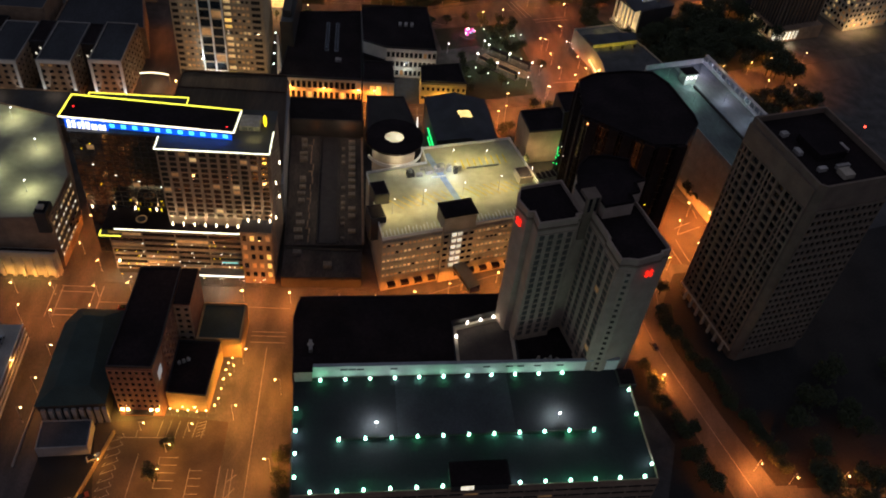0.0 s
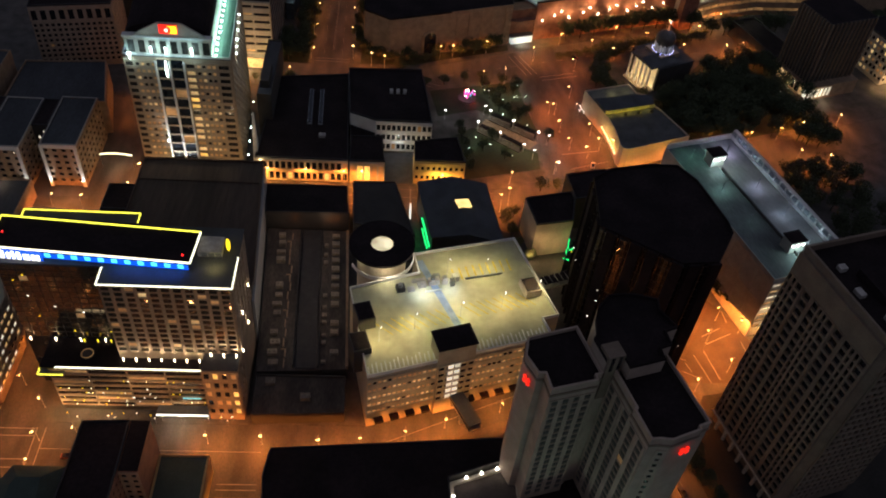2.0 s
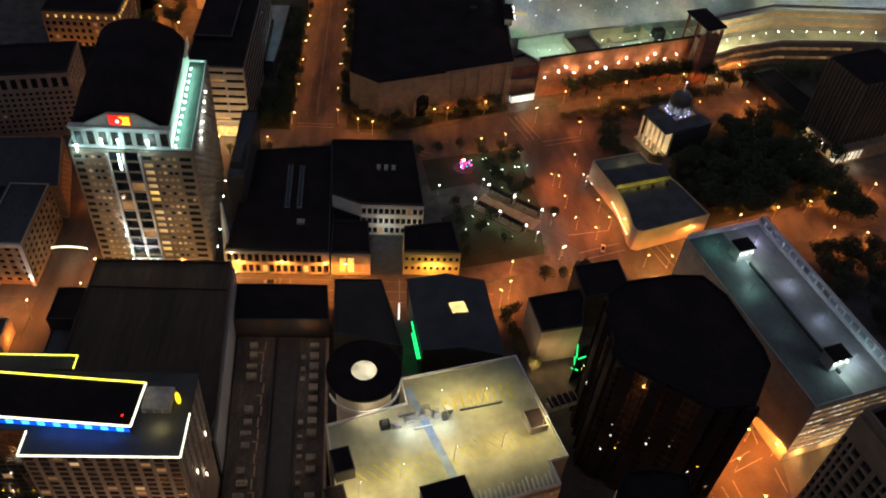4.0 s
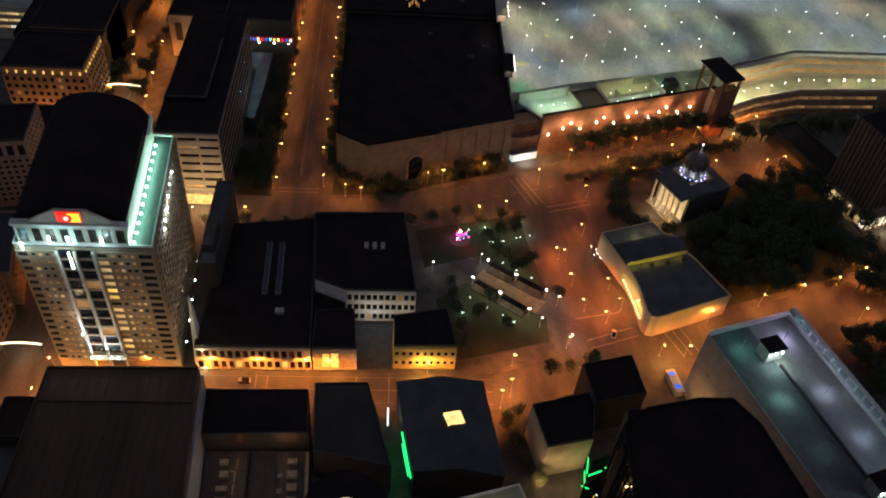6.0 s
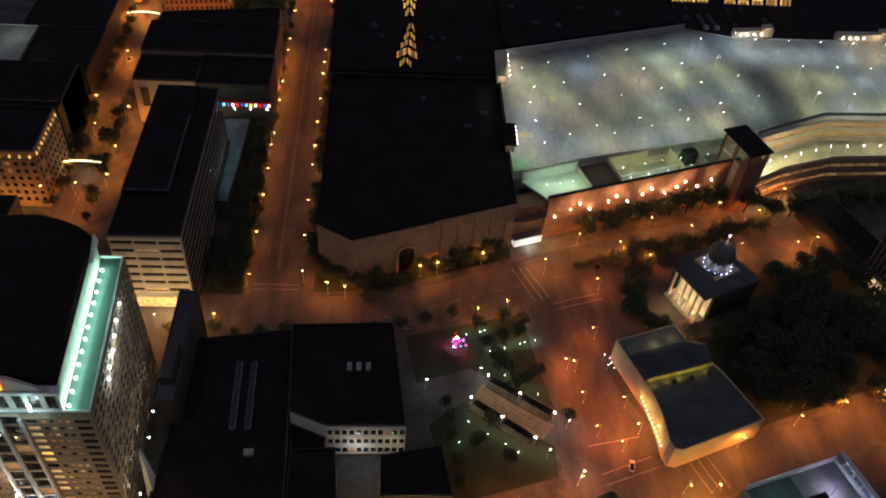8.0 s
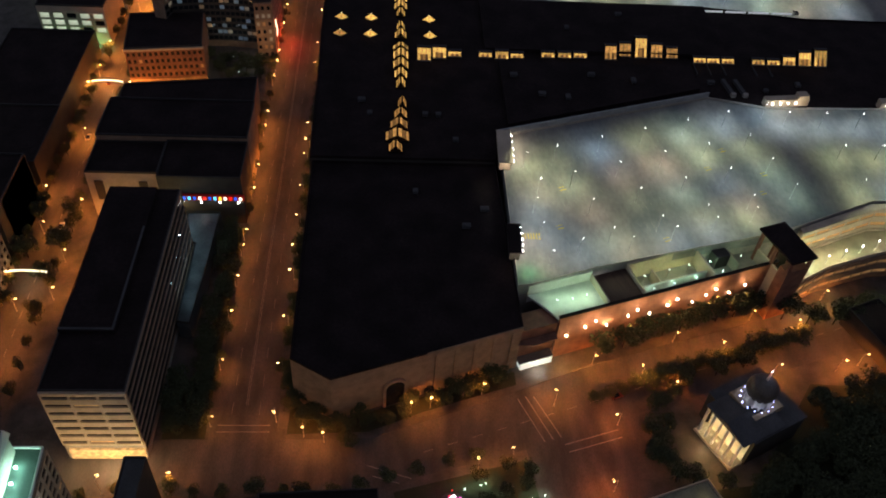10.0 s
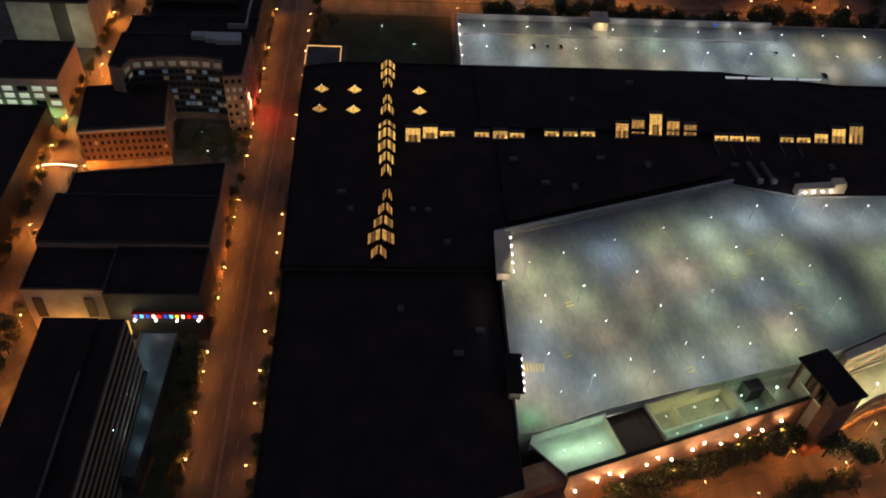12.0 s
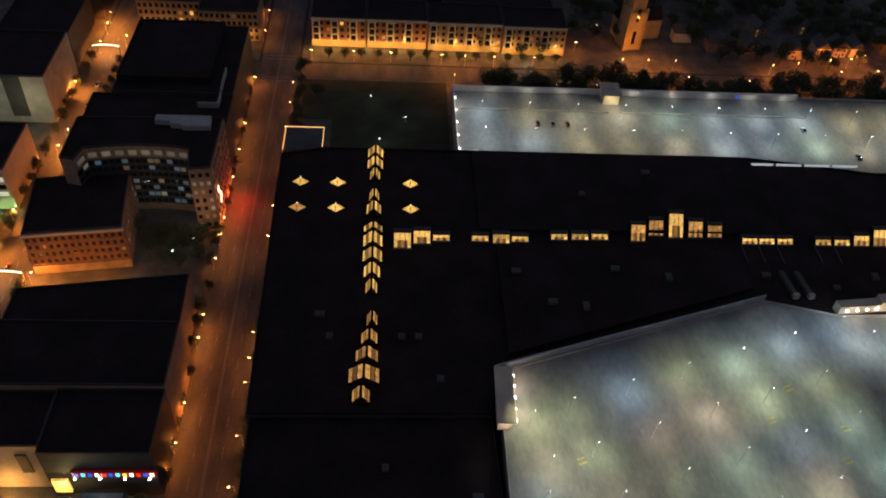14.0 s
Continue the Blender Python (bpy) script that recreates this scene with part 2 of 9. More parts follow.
def facade(parent, a, b, z0, z1, cols, rows, wall, lit=0.1, lights=None, glass=None, pier=0.38, span=0.42, proud=0.4, seed=1, name="window"):
    """A wall's front between a and b (outside on the right-hand side): piers and spandrels stand proud of the panes between them."""
    rnd = random.Random(seed * 7919 + cols * 31 + rows)
    a, b = Vector(a), Vector(b)
    u, length = (b - a).normalized(), (b - a).length
    ang = math.atan2(u.y, u.x)
    frame_ = Matrix.Translation((a.x, a.y, 0)) @ Matrix.Rotation(ang, 4, "Z")
    cw, rh = length / cols, (z1 - z0) / rows
    # one perforated wall plate: lines of the grid, with every second cell open where both are odd
    us, zs = [0.0], [z0]
    for i in range(cols):
        us += [i * cw + cw * pier / 2, (i + 1) * cw - cw * pier / 2]
    for j in range(rows):
        zs += [z0 + j * rh + rh * span * 0.4, z0 + (j + 1) * rh - rh * span * 0.6]
    us.append(length), zs.append(z1)
    bm = bmesh.new()
    vf = [[[bm.verts.new(frame_ @ Vector((x, y, z))) for z in zs] for x in us] for y in (-proud, 0.0)]
    nx, nz = len(us) - 1, len(zs) - 1
    gap = lambda i, j: not (0 <= i < nx and 0 <= j < nz) or (i % 2 == 1 and j % 2 == 1)
    for i in range(nx):
        for j in range(nz):
            if gap(i, j):
                continue
            bm.faces.new((vf[0][i][j], vf[0][i + 1][j], vf[0][i + 1][j + 1], vf[0][i][j + 1]))
            for di, dj, p, q in ((-1, 0, (i, j), (i, j + 1)), (1, 0, (i + 1, j), (i + 1, j + 1)), (0, -1, (i, j), (i + 1, j)), (0, 1, (i, j + 1), (i + 1, j + 1))):
                if gap(i + di, j + dj):
                    bm.faces.new((vf[0][p[0]][p[1]], vf[0][q[0]][q[1]], vf[1][q[0]][q[1]], vf[1][p[0]][p[1]]))
    for v in [v for v in bm.verts if not v.link_faces]:
        bm.verts.remove(v)
    part("facade_grid", bm, wall, parent)
    w, h = cw * (1 - pier), rh * (1 - span)
    lights, rest = lights or [LITWARM, LITDIM, LITGOLD], []
    for j in range(rows):
        for i in range(cols):
            m = rnd.choice(lights) if rnd.random() < lit else (glass or GLASS)
            p = frame_ @ Vector(((i + 0.5) * cw, -0.04, z0 + j * rh + rh * span * 0.4))
            PANES[parent] = PANES.get(parent, 0) + 1
            if PANES[parent] <= 170:
                piece(name, pane_mesh(w, h, m), parent, p.x, p.y, p.z, ang)
            else:
                rest.append((p, m))
    if rest:
        ms = list(dict.fromkeys(m for _, m in rest))
        bm = bmesh.new()
        for p, m in rest:
            k = len(bm.faces)
            bx(bm, -w / 2, w / 2, -0.06, 0.0, 0.0, h)
            bm.verts.ensure_lookup_table(), bm.faces.ensure_lookup_table()
            bmesh.ops.transform(bm, matrix=Matrix.Translation(p) @ Matrix.Rotation(ang, 4, "Z"), verts=bm.verts[-8:])
            for f in bm.faces[k:]:
                f.material_index = ms.index(m)
        ob = new("window_rest", mesh_of(bm, *ms))
        ob.parent = parent
        tagged(ob, kind="stuff")


def block(name, label, category, pts, h, wall, roof=None, parapet=0.9, thick=0.4, z0=0.0, x=0, y=0, rz=0, group="", edge=None):
    """A building of one height: wall, roof and parapet."""
    t = thing(name, label, category, x, y, 0, rz, group)
    part("wall", prism(pts, z0, h), wall, t)
    part("roof", prism(inset(pts, thick * 0.98), h + 0.01, h + 0.12), roof or MEMBRANE, t)
    if parapet:
        part("parapet", ring(pts, thick, h, h + parapet), edge or (COPING if roof in (None, MEMBRANE) else wall), t)
    return t


def rect(x0, x1, y0, y1):
    return [(x0, y0), (x1, y0), (x1, y1), (x0, y1)]


UNIT_MESH = {}


def rooftop_unit(x, y, z, sx=3.0, sy=2.2, sz=1.6, rz=0.0, group="rooftop units", skin=None):
    """An air handler: casing on rails, with a fan cowl and a grille."""
    t = thing("rooftop_unit", "galvanised steel air handling unit on a flat roof", "rooftop unit", x, y, z, rz, group)
    key = (sx, sy, sz, skin)
    if key not in UNIT_MESH:
        case = box(-sx / 2, sx / 2, -sy / 2, sy / 2, 0.2, sz)
        bmesh.ops.bevel(case, geom=case.edges[:], offset=0.08, segments=1)
        rails = bx(box(-sx / 2, sx / 2, -sy / 2 + 0.1, -sy / 2 + 0.3, 0.0, 0.2), -sx / 2, sx / 2, sy / 2 - 0.3, sy / 2 - 0.1, 0.0, 0.2)
        fan = cyl(bmesh.new(), 0, 0, sz, sz + 0.3, sy * 0.2, sy * 0.18)
        UNIT_MESH[key] = (mesh_of(case, skin or UNIT), mesh_of(rails, METAL), mesh_of(fan, skin or UNIT))
    case = piece("casing", UNIT_MESH[key][0], t, 0, 0, 0)
    piece("rail", UNIT_MESH[key][1], t, 0, 0, 0)
    piece("fan_cowl", UNIT_MESH[key][2], case, -sx * 0.22, 0, 0), piece("fan_cowl", UNIT_MESH[key][2], case, sx * 0.22, 0, 0)
    return t


LAMP_MESH = {}
POLE = mat("galvanised_pole", (0.42, 0.42, 0.40), 0.5, 0.2, 1.0, 6.0, metal=0.3)


def lamp_meshes(height, arm, bulb, bulb_size=0.33, tall=0.6):
    key = (height, arm, bulb.name, bulb_size, tall)
    if key not in LAMP_MESH:
        pole = cyl(cyl(bmesh.new(), 0, 0, 0, 0.5, 0.22, 0.18), 0, 0, 0.5, height, 0.085, 0.055, 8)
        am = bx(bmesh.new(), 0, arm, -0.05, 0.05, height - 0.1, height + 0.02)
        head = box(arm - 0.45, arm + 0.45, -0.22, 0.22, height + 0.02, height + 0.2)
        bb = bmesh.new()
        bmesh.ops.create_uvsphere(bb, u_segments=10, v_segments=6, radius=bulb_size, matrix=Matrix.Translation((arm, 0, height - 0.12)) @ Matrix.Diagonal((1, 1, tall, 1)))
        LAMP_MESH[key] = (mesh_of(pole, POLE), mesh_of(am, POLE), mesh_of(head, POLE), mesh_of(bb, bulb))
    return LAMP_MESH[key]


def street_lamp(x, y, rz=0.0, height=9.0, arm=1.6, watts=6000, colour=SODIUM, bulb=None, z=0.0, name="street_lamp", label="", group="street lamps", bulb_size=0.42):
    t = thing(name, label or "tall steel street lamp with a glowing sodium head", "street lamp", x, y, z, rz, group)
    held = t
    # Deck lamps: the bulb is stretched upright, glowing for the lit pole top.
    for n, me in zip(("pole", "arm", "luminaire", "bulb"), lamp_meshes(height, arm, bulb or BULB_S, bulb_size, 1.9 if name == "deck_lamp" else 0.6)):
        held = piece(n, me, held if n == "bulb" else t, 0, 0, 0)
    if watts:
        glow(arm, 0, height - 0.75, watts * (1.9 if colour == SODIUM else 1.0), colour, t, 0.35, 160 if z < 1 else 140)
    return t


CROWNS = []


def crown_meshes():
    rnd = random.Random(5)
    for k in range(4):
        bm = bmesh.new()
        lobes = [(Vector((rnd.uniform(-0.55, 0.55), rnd.uniform(-0.55, 0.55), rnd.uniform(0.0, 0.75))), rnd.uniform(0.34, 0.6)) for _ in range(9)]
        for _ in range(900):
            c, r = rnd.choice(lobes)
            d = Vector((rnd.gauss(0, 1), rnd.gauss(0, 1), rnd.gauss(0, 0.8))).normalized() * r * rnd.uniform(0.7, 1.08)
            p, s = c + d, rnd.uniform(0.05, 0.10)
            q = Euler((rnd.uniform(-1, 1), rnd.uniform(-1, 1), rnd.uniform(0, 6.3))).to_matrix()
            bm.faces.new([bm.verts.new(p + q @ Vector(o) * s) for o in ((-1, -0.6, 0), (0.2, -0.9, 0.2), (1.1, 0, 0), (0, 0.8, 0.25))])
        CROWNS.append(mesh_of(bm, LEAF))
    bm = cyl(bmesh.new(), 0, 0, 0, 1.0, 0.055, 0.028, 8)
    for i in range(5):
        a = i * 1.26
        b2 = cyl(bmesh.new(), 0, 0, 0, 0.62, 0.024, 0.01, 6)
        tmp = bpy.data.meshes.new("t")
        bmesh.ops.transform(b2, matrix=Matrix.Translation((0, 0, 0.68 + 0.05 * i)) @ Matrix.Rotation(a, 4, "Z") @ Matrix.Rotation(0.85, 4, "Y"), verts=b2.verts)
        b2.to_mesh(tmp), b2.free(), bm.from_mesh(tmp)
        bpy.data.meshes.remove(tmp)
    CROWNS.append(mesh_of(bm, BARK))


crown_meshes()
TREES = random.Random(11)


def tree(x, y, height=9.0, r=4.0, label="dark leafy street tree beside the pavement", group="street trees"):
    t = thing("tree", label, "tree", x, y, 0, TREES.uniform(0, 360), group)
    tr = new("trunk", CROWNS[4])
    tr.parent, tr.scale = t, (height * 0.5, height * 0.5, height * 0.5)
    c = new("crown", CROWNS[TREES.randrange(4)])
    c.parent, c.location = t, (0, 0, height * 0.52)
    c.scale = (r, r * TREES.uniform(0.85, 1.1), height * 0.42)
    return t


def grove(name, label, spots, category="trees"):
    """Many far trees joined into one thing that nobody counts."""
    bm = bmesh.new()
    for x, y, height, r in spots:
        for me, m in ((CROWNS[TREES.randrange(4)], Matrix.Translation((x, y, height * 0.52)) @ Matrix.Rotation(TREES.uniform(0, 6.28), 4, "Z") @ Matrix.Diagonal((r, r, height * 0.42, 1))), (CROWNS[4], Matrix.Translation((x, y, 0)) @ Matrix.Diagonal((height * 0.5, height * 0.5, height * 0.5, 1)))):
            k = me.copy()
            k.transform(m)
            bm.from_mesh(k)
            bpy.data.meshes.remove(k)
    me = bpy.data.meshes.new("grove")
    bm.to_mesh(me), bm.free()
    me.materials.append(LEAF)
    return tagged(new(name, me), label, category, "", "stuff")


CAR = {}


def car(x, y, rz, k=0, z=0.03):
    if k not in CAR:
        prof = [(-2.2, 0.3), (2.2, 0.3), (2.25, 0.75), (1.2, 0.92), (-2.1, 0.95), (-2.25, 0.7)]
        body = bmesh.new()
        cab = bmesh.new()
        for bm, pr, w in ((body, prof, 0.88), (cab, [(-1.8, 0.93), (1.0, 0.91), (0.35, 1.42), (-1.3, 1.42)], 0.76)):
            s = [[bm.verts.new((px, sy * w * (0.86 if pz > 1.2 else 1), pz)) for px, pz in pr] for sy in (-1, 1)]
            bm.faces.new(s[0]), bm.faces.new(s[1][::-1])
            for i in range(len(pr)):
                j = (i + 1) % len(pr)
                bm.faces.new((s[0][i], s[0][j], s[1][j], s[1][i]))
        wh = cyl(bmesh.new(), 0, 0, -0.1, 0.1, 0.32, 0.32, 12)
        bmesh.ops.transform(wh, matrix=Matrix.Rotation(math.pi / 2, 4, "X"), verts=wh.verts)
        CAR[k] = (mesh_of(body, CARS[k]), mesh_of(cab, GLASS), mesh_of(wh, TYRE))
    t = thing("car", ("silver", "black", "white", "dark red")[k] + " parked car on the asphalt", "car", x, y, z, rz, "parked cars")
    piece("body", CAR[k][0], t, 0, 0, 0)
    piece("cabin", CAR[k][1], t, 0, 0, 0)
    for wx in (-1.35, 1.35):
        for wy in (-0.82, 0.82):
            piece("wheel", CAR[k][2], t, wx, wy, 0.32)
    return t


def led(parent, a, b, z, m, w=0.4, name="led_strip"):
    """A lit strip along an edge from a to b."""
    a, b = Vector(a), Vector(b)
    u = b - a
    bm = box(0, u.length, -w / 2, w / 2, 0, w)
    bmesh.ops.transform(bm, matrix=Matrix.Translation((a.x, a.y, z)) @ Matrix.Rotation(math.atan2(u.y, u.x), 4, "Z"), verts=bm.verts)
    return part(name, bm, m, parent)

# ---- ground, streets and pavements ----
slab("ground", box(-1500, 1800, -1200, 2600, -0.5, 0.0), GROUND, "dark earth and paving under the night city")
slab("verge_centre", prism([(152, 215), (178.4, 226), (169.6, 255.4), (159.4, 283), (150, 283), (150, 262), (156, 262), (162.5, 246)], 0.16, 0.2), GROUND, "dark planted verge beside a road")
slab("asphalt_base", prism([(-200, 200), (200, 200), (210, 340), (420, 410), (420, 900), (-200, 900)], 0.0, 0.03), ASPHALT, "worn asphalt between streets and pavements")
ROADS = {
    "road_main": [(-260, 294), (24, 294), (60, 299), (112, 322), (172, 336), (172, 352), (108, 336), (58, 313), (24, 312), (-260, 312)],
    "road_south": [(8, 60), (23, 60), (23, 293.8), (8, 293.8)],
    "road_west": [(-67, 60), (-53, 60), (-53, 293.8), (-67, 293.8)],
    "road_west_middle": [(-66, 312.2), (-52, 312.2), (-52, 426.8), (-66, 426.8)],
    "road_middle": [(-200, 427), (112, 427), (180, 449), (420, 528), (420, 544), (180, 465), (112, 441), (-200, 441)],
    "road_west_upper": [(-66, 441.2), (-53, 441.2), (-53, 517.8), (-66, 517.8)],
    "road_upper": [(-68, 518), (72, 518), (92, 525), (170, 550), (420, 630), (420, 650), (160, 570), (118, 553), (75, 537), (-68, 537)],
    "road_west_north": [(-68, 537.2), (-53, 537.2), (-53, 1300), (-68, 1300)],
    "road_avenue": [(20, 537.2), (40, 537.2), (40, 1300), (20, 1300)],
    "road_theatre": [(-51, 720), (18, 729), (18, 742), (-51, 737)],
    "road_north": [(-50, 889), (19.8, 889), (19.8, 902), (-50, 902)],
    "road_north_east": [(40.2, 889), (520, 889), (520, 902), (40.2, 902)],
    "road_bank": [(137, 450.4), (176, 464.2), (158, 498), (168, 548.8), (146, 541.9), (137, 500)],
    "road_east": [(200, 150), (216, 150), (193.5, 229.8), (181.3, 259), (170.9, 288.7), (167, 306), (180, 335.6), (165, 335.6), (157, 303), (160.8, 283), (171, 255.7), (179.8, 227.5)],
}
ROADS["road_south_east"] = [(193.6, 229.9), (300, 233), (300, 216), (198, 213.6)]
for key, pts in ROADS.items():
    slab(key, prism(pts, 0.0, 0.05), ASPHALT, "worn asphalt street lit orange by sodium lamps")
slab("plaza_orange", prism([(172.3, 336), (205, 336), (207, 362), (196, 405), (176, 400), (180, 360), (172.3, 352)], 0, 0.06), LOT, "asphalt forecourt lit bright orange")
slab("parking_lot", prism([(-52, 200), (6.5, 200), (6.5, 251), (-14, 253), (-52, 246)], 0.0, 0.06), LOT, "small surface parking lot with painted bays")
# Dark sheet: the lack of lamplight here is put into its colour.
slab("unlit_lot", prism([(-52, 246), (-37.6, 249.6), (-32.4, 226), (-26.6, 200), (-52, 200)], 0.062, 0.066), mat("unlit_asphalt", (0.016, 0.015, 0.014), 0.85, 0.4, 0.1, 2.0), "dark sheet for the unlit part of a lot")
BLOCKS = {
    "pavement_hotel": [(-51, 313), (58, 314), (112, 337), (130, 346), (118, 400), (112, 426), (-51, 426)],
    "pavement_bank": [(-200, 313), (-67, 313), (-67, 426), (-200, 426)],
    "pavement_tower": [(-51, 442), (112, 442), (136, 450), (134, 500), (128, 534), (90, 523.5), (72, 517), (-51, 517)],
    "pavement_centre": [(25, 60), (225, 60), (199, 150), (178.8, 227.5), (170, 255.7), (159.8, 283), (156, 303), (163, 334), (112, 320.5), (60, 297.5), (25, 293)],
    "pavement_brick": [(-51, 254), (6.5, 254), (6.5, 293), (-51, 293)],
    "pavement_east": [(119, 400), (131, 347), (162, 352), (178, 400), (206, 363), (420, 410), (420, 526), (181, 447.5), (115, 426)],
    "pavement_museum": [(160, 498), (178, 464), (420, 545), (420, 628), (171, 549)],
    "pavement_office": [(-52, 538), (18.5, 538), (18.5, 888), (-52, 888)],
    "pavement_far_west": [(-200, 500), (-69, 500), (-69, 1200), (-200, 1200)],
    "pavement_mall": [(41.5, 538), (74, 538.5), (118, 554.5), (160, 571.5), (420, 652), (420, 888), (41.5, 888)],
    "pavement_north": [(41.5, 903), (520, 903), (520, 1250), (41.5, 1250)],
    "pavement_north_west": [(-52, 903), (18.5, 903), (18.5, 1250), (-52, 1250)],
    "verge_tower": [(300, 234), (420, 234), (420, 335), (207, 335), (181, 330), (169, 306), (172.4, 289), (182.6, 259.5), (194.8, 231)],
}
for key, pts in BLOCKS.items():
    dark = key == "verge_tower"
    slab(key.replace("verge", "ground") if dark else key, prism(pts, 0.0, 0.16), GROUND if dark else PAVING, "dark unlit planted ground" if dark else "concrete pavement with a raised kerb")
slab("park_grass", prism([(86, 496), (82, 518), (128, 530), (134, 495), (136, 486), (106, 503)], 0.16, 0.22), GRASS, "dark lawn of the small square")
slab("park_grass_south", prism([(103, 488), (90, 478), (98, 448), (134, 458), (134, 470)], 0.16, 0.22), GRASS, "dark lawn beside the station")
slab("office_lawn", prism([(3, 538), (17.5, 538), (17.5, 642), (12, 642), (12.5, 562), (3, 561)], 0.16, 0.22), GRASS, "dark planting beside an office")
slab("store_lawn", prism([(45, 540), (73, 541), (92, 549), (127, 561), (127, 567), (92, 555.5), (60.5, 545), (45.5, 554)], 0.16, 0.22), GRASS, "dark planting before a store")
slab("mall_lawn", prism([(61, 800), (120, 800), (120, 886), (45, 886), (45, 851), (61, 851)], 0.16, 0.22), GRASS, "dark lawn behind the shopping mall")
slab("memorial_lawn", prism([(188, 518), (198, 508), (210, 478), (290, 506), (276, 560), (240, 562), (206, 520)], 0.16, 0.22), GRASS, "dark park lawn under trees")

marks = bmesh.new()


def stripe(bm, a, b, w=0.3, z=0.06, h=0.02):
    a, b = Vector(a), Vector(b)
    u = (b - a).normalized() * 1.0
    n = Vector((-u.y, u.x)) * w / 2
    prism([tuple(a - n), tuple(b - n), tuple(b + n), tuple(a + n)], z, z + h, bm)


def dashes(bm, a, b, step=9.0, w=0.18):
    a, b = Vector(a), Vector(b)
    k = int((b - a).length / step)
    for i in range(k):
        stripe(bm, a.lerp(b, i / k), a.lerp(b, (i + 0.4) / k), w)


for x in (25.2, 34.8):
    dashes(marks, (x, 548), (x, 1000), 12.0, 0.12)
for x in (29.7, 30.3):
    stripe(marks, (x, 552), (x, 1000), 0.14)
for y0 in (541, 543.6, 884, 887, 905, 908):
    stripe(marks, (21, y0), (39, y0), 0.25)
for a, b in (((-50, 303), (22, 303)), ((26, 304), (60, 306)), ((62, 307), (110, 328))):
    stripe(marks, a, b, 0.2)
for x in (-68, -65.2, -53, -50.2):
    stripe(marks, (x, 295), (x, 311), 0.35)
for y in (296, 299, 307.8, 310.6):
    stripe(marks, (-66, y), (-53, y), 0.35)
for y in (286, 289, 291):
    stripe(marks, (9, y), (22, y), 0.35)
stripe(marks, (15.5, 100), (15.5, 284), 0.25)
for a, b in (((201, 170), (186.4, 228.6)), ((186.4, 228.6), (176, 257)), ((176, 257), (166, 286)), ((166, 286), (162, 304)), ((170, 306), (172, 332))):
    stripe(marks, a, b, 0.25)
for a, b in (((127, 555), (135, 537)), ((130, 556), (138, 538)), ((133, 556), (141, 539)), ((143, 533), (163, 539)), ((142, 536), (162, 542)), ((75, 524), (85, 521)), ((73, 528), (88, 523)), ((150, 455), (170, 462)), ((149, 459), (168, 466)), ((146, 470), (165, 474))):
    stripe(marks, a, b, 0.35)
stripe(marks, (-50, 434), (110, 434), 0.2)
for y in (428.5, 439.5):
    stripe(marks, (-50, y), (110, y), 0.12)
for x in (24, 28, 60, 72):
    stripe(marks, (x, 428), (x, 440), 0.3)
dashes(marks, (92, 533), (330, 612))
dashes(marks, (-60, 545), (-60, 1000))
for a, b in (((180, 466), (186, 452)), ((183.4, 467), (189.4, 453)), ((187, 468), (193, 454)), ((143, 447), (150, 440)), ((164, 440), (174, 443.4))):
    stripe(marks, a, b, 0.35)
slab("road_markings", marks, MARK, "white painted lane lines and crossings", "stuff", "road marking")

bays = bmesh.new()
for i in range(6):
    stripe(bays, (-16.2 + 2.9 * i, 244.4), (-15.4 + 2.9 * i, 251), 0.2, 0.07)
for i in range(5):
    stripe(bays, (-3.4, 245 + 1.3 * i), (-0.8, 246 + 1.3 * i), 0.2, 0.07)
for i in range(8):
    y = 221 + 3.0 * i
    stripe(bays, (-31.2, y), (-26.6, y + 2.2), 0.2, 0.07), stripe(bays, (-26.6, y + 2.2), (-27.6, y + 3.6), 0.2, 0.07), stripe(bays, (-31.2, y), (-30.4, y + 1.5), 0.2, 0.07)
for i in range(5):
    stripe(bays, (-13.6, 225.6 + 2.8 * i), (-7.6, 225.6 + 2.8 * i), 0.2, 0.07), stripe(bays, (-3.4, 221 + 2.8 * i), (0.8, 221 + 2.8 * i), 0.2, 0.07)
for a, b in (((-13.6, 225.6), (-13.6, 237)), ((-3.4, 219), (-3.2, 233)), ((-20.7, 238), (-21.5, 219)), ((-29, 244), (-10, 244.3)), ((6.4, 219), (6.4, 234)), ((-23, 244), (-23, 247))):
    stripe(bays, a, b, 0.26, 0.07)
for a, b in (((9, 233), (9, 222)), ((10.6, 233), (10.6, 222)), ((9, 228), (12, 231)), ((9, 222), (12, 226))):
    stripe(bays, a, b, 0.3, 0.07)
slab("bay_markings", bays, MARK, "white painted parking bays", "stuff", "road marking")
ob = bmesh.new()
for a, b in (((182.2, 349.1), (186, 336.2)), ((186.7, 351.3), (189.9, 337.5)), ((187.9, 358.5), (196.3, 362.9)), ((188.4, 354.5), (200.1, 360.3)), ((200, 365.8), (199, 378.7)), ((203.2, 356.3), (204.7, 347.2)), ((178, 345), (179.6, 341)), ((176, 341), (181, 338.6)), ((175, 347.6), (178.4, 346.4))):
    stripe(ob, a, b, 0.3, 0.07)
slab("forecourt_markings", ob, MARK, "white painted lines on the forecourt", "stuff", "road marking")

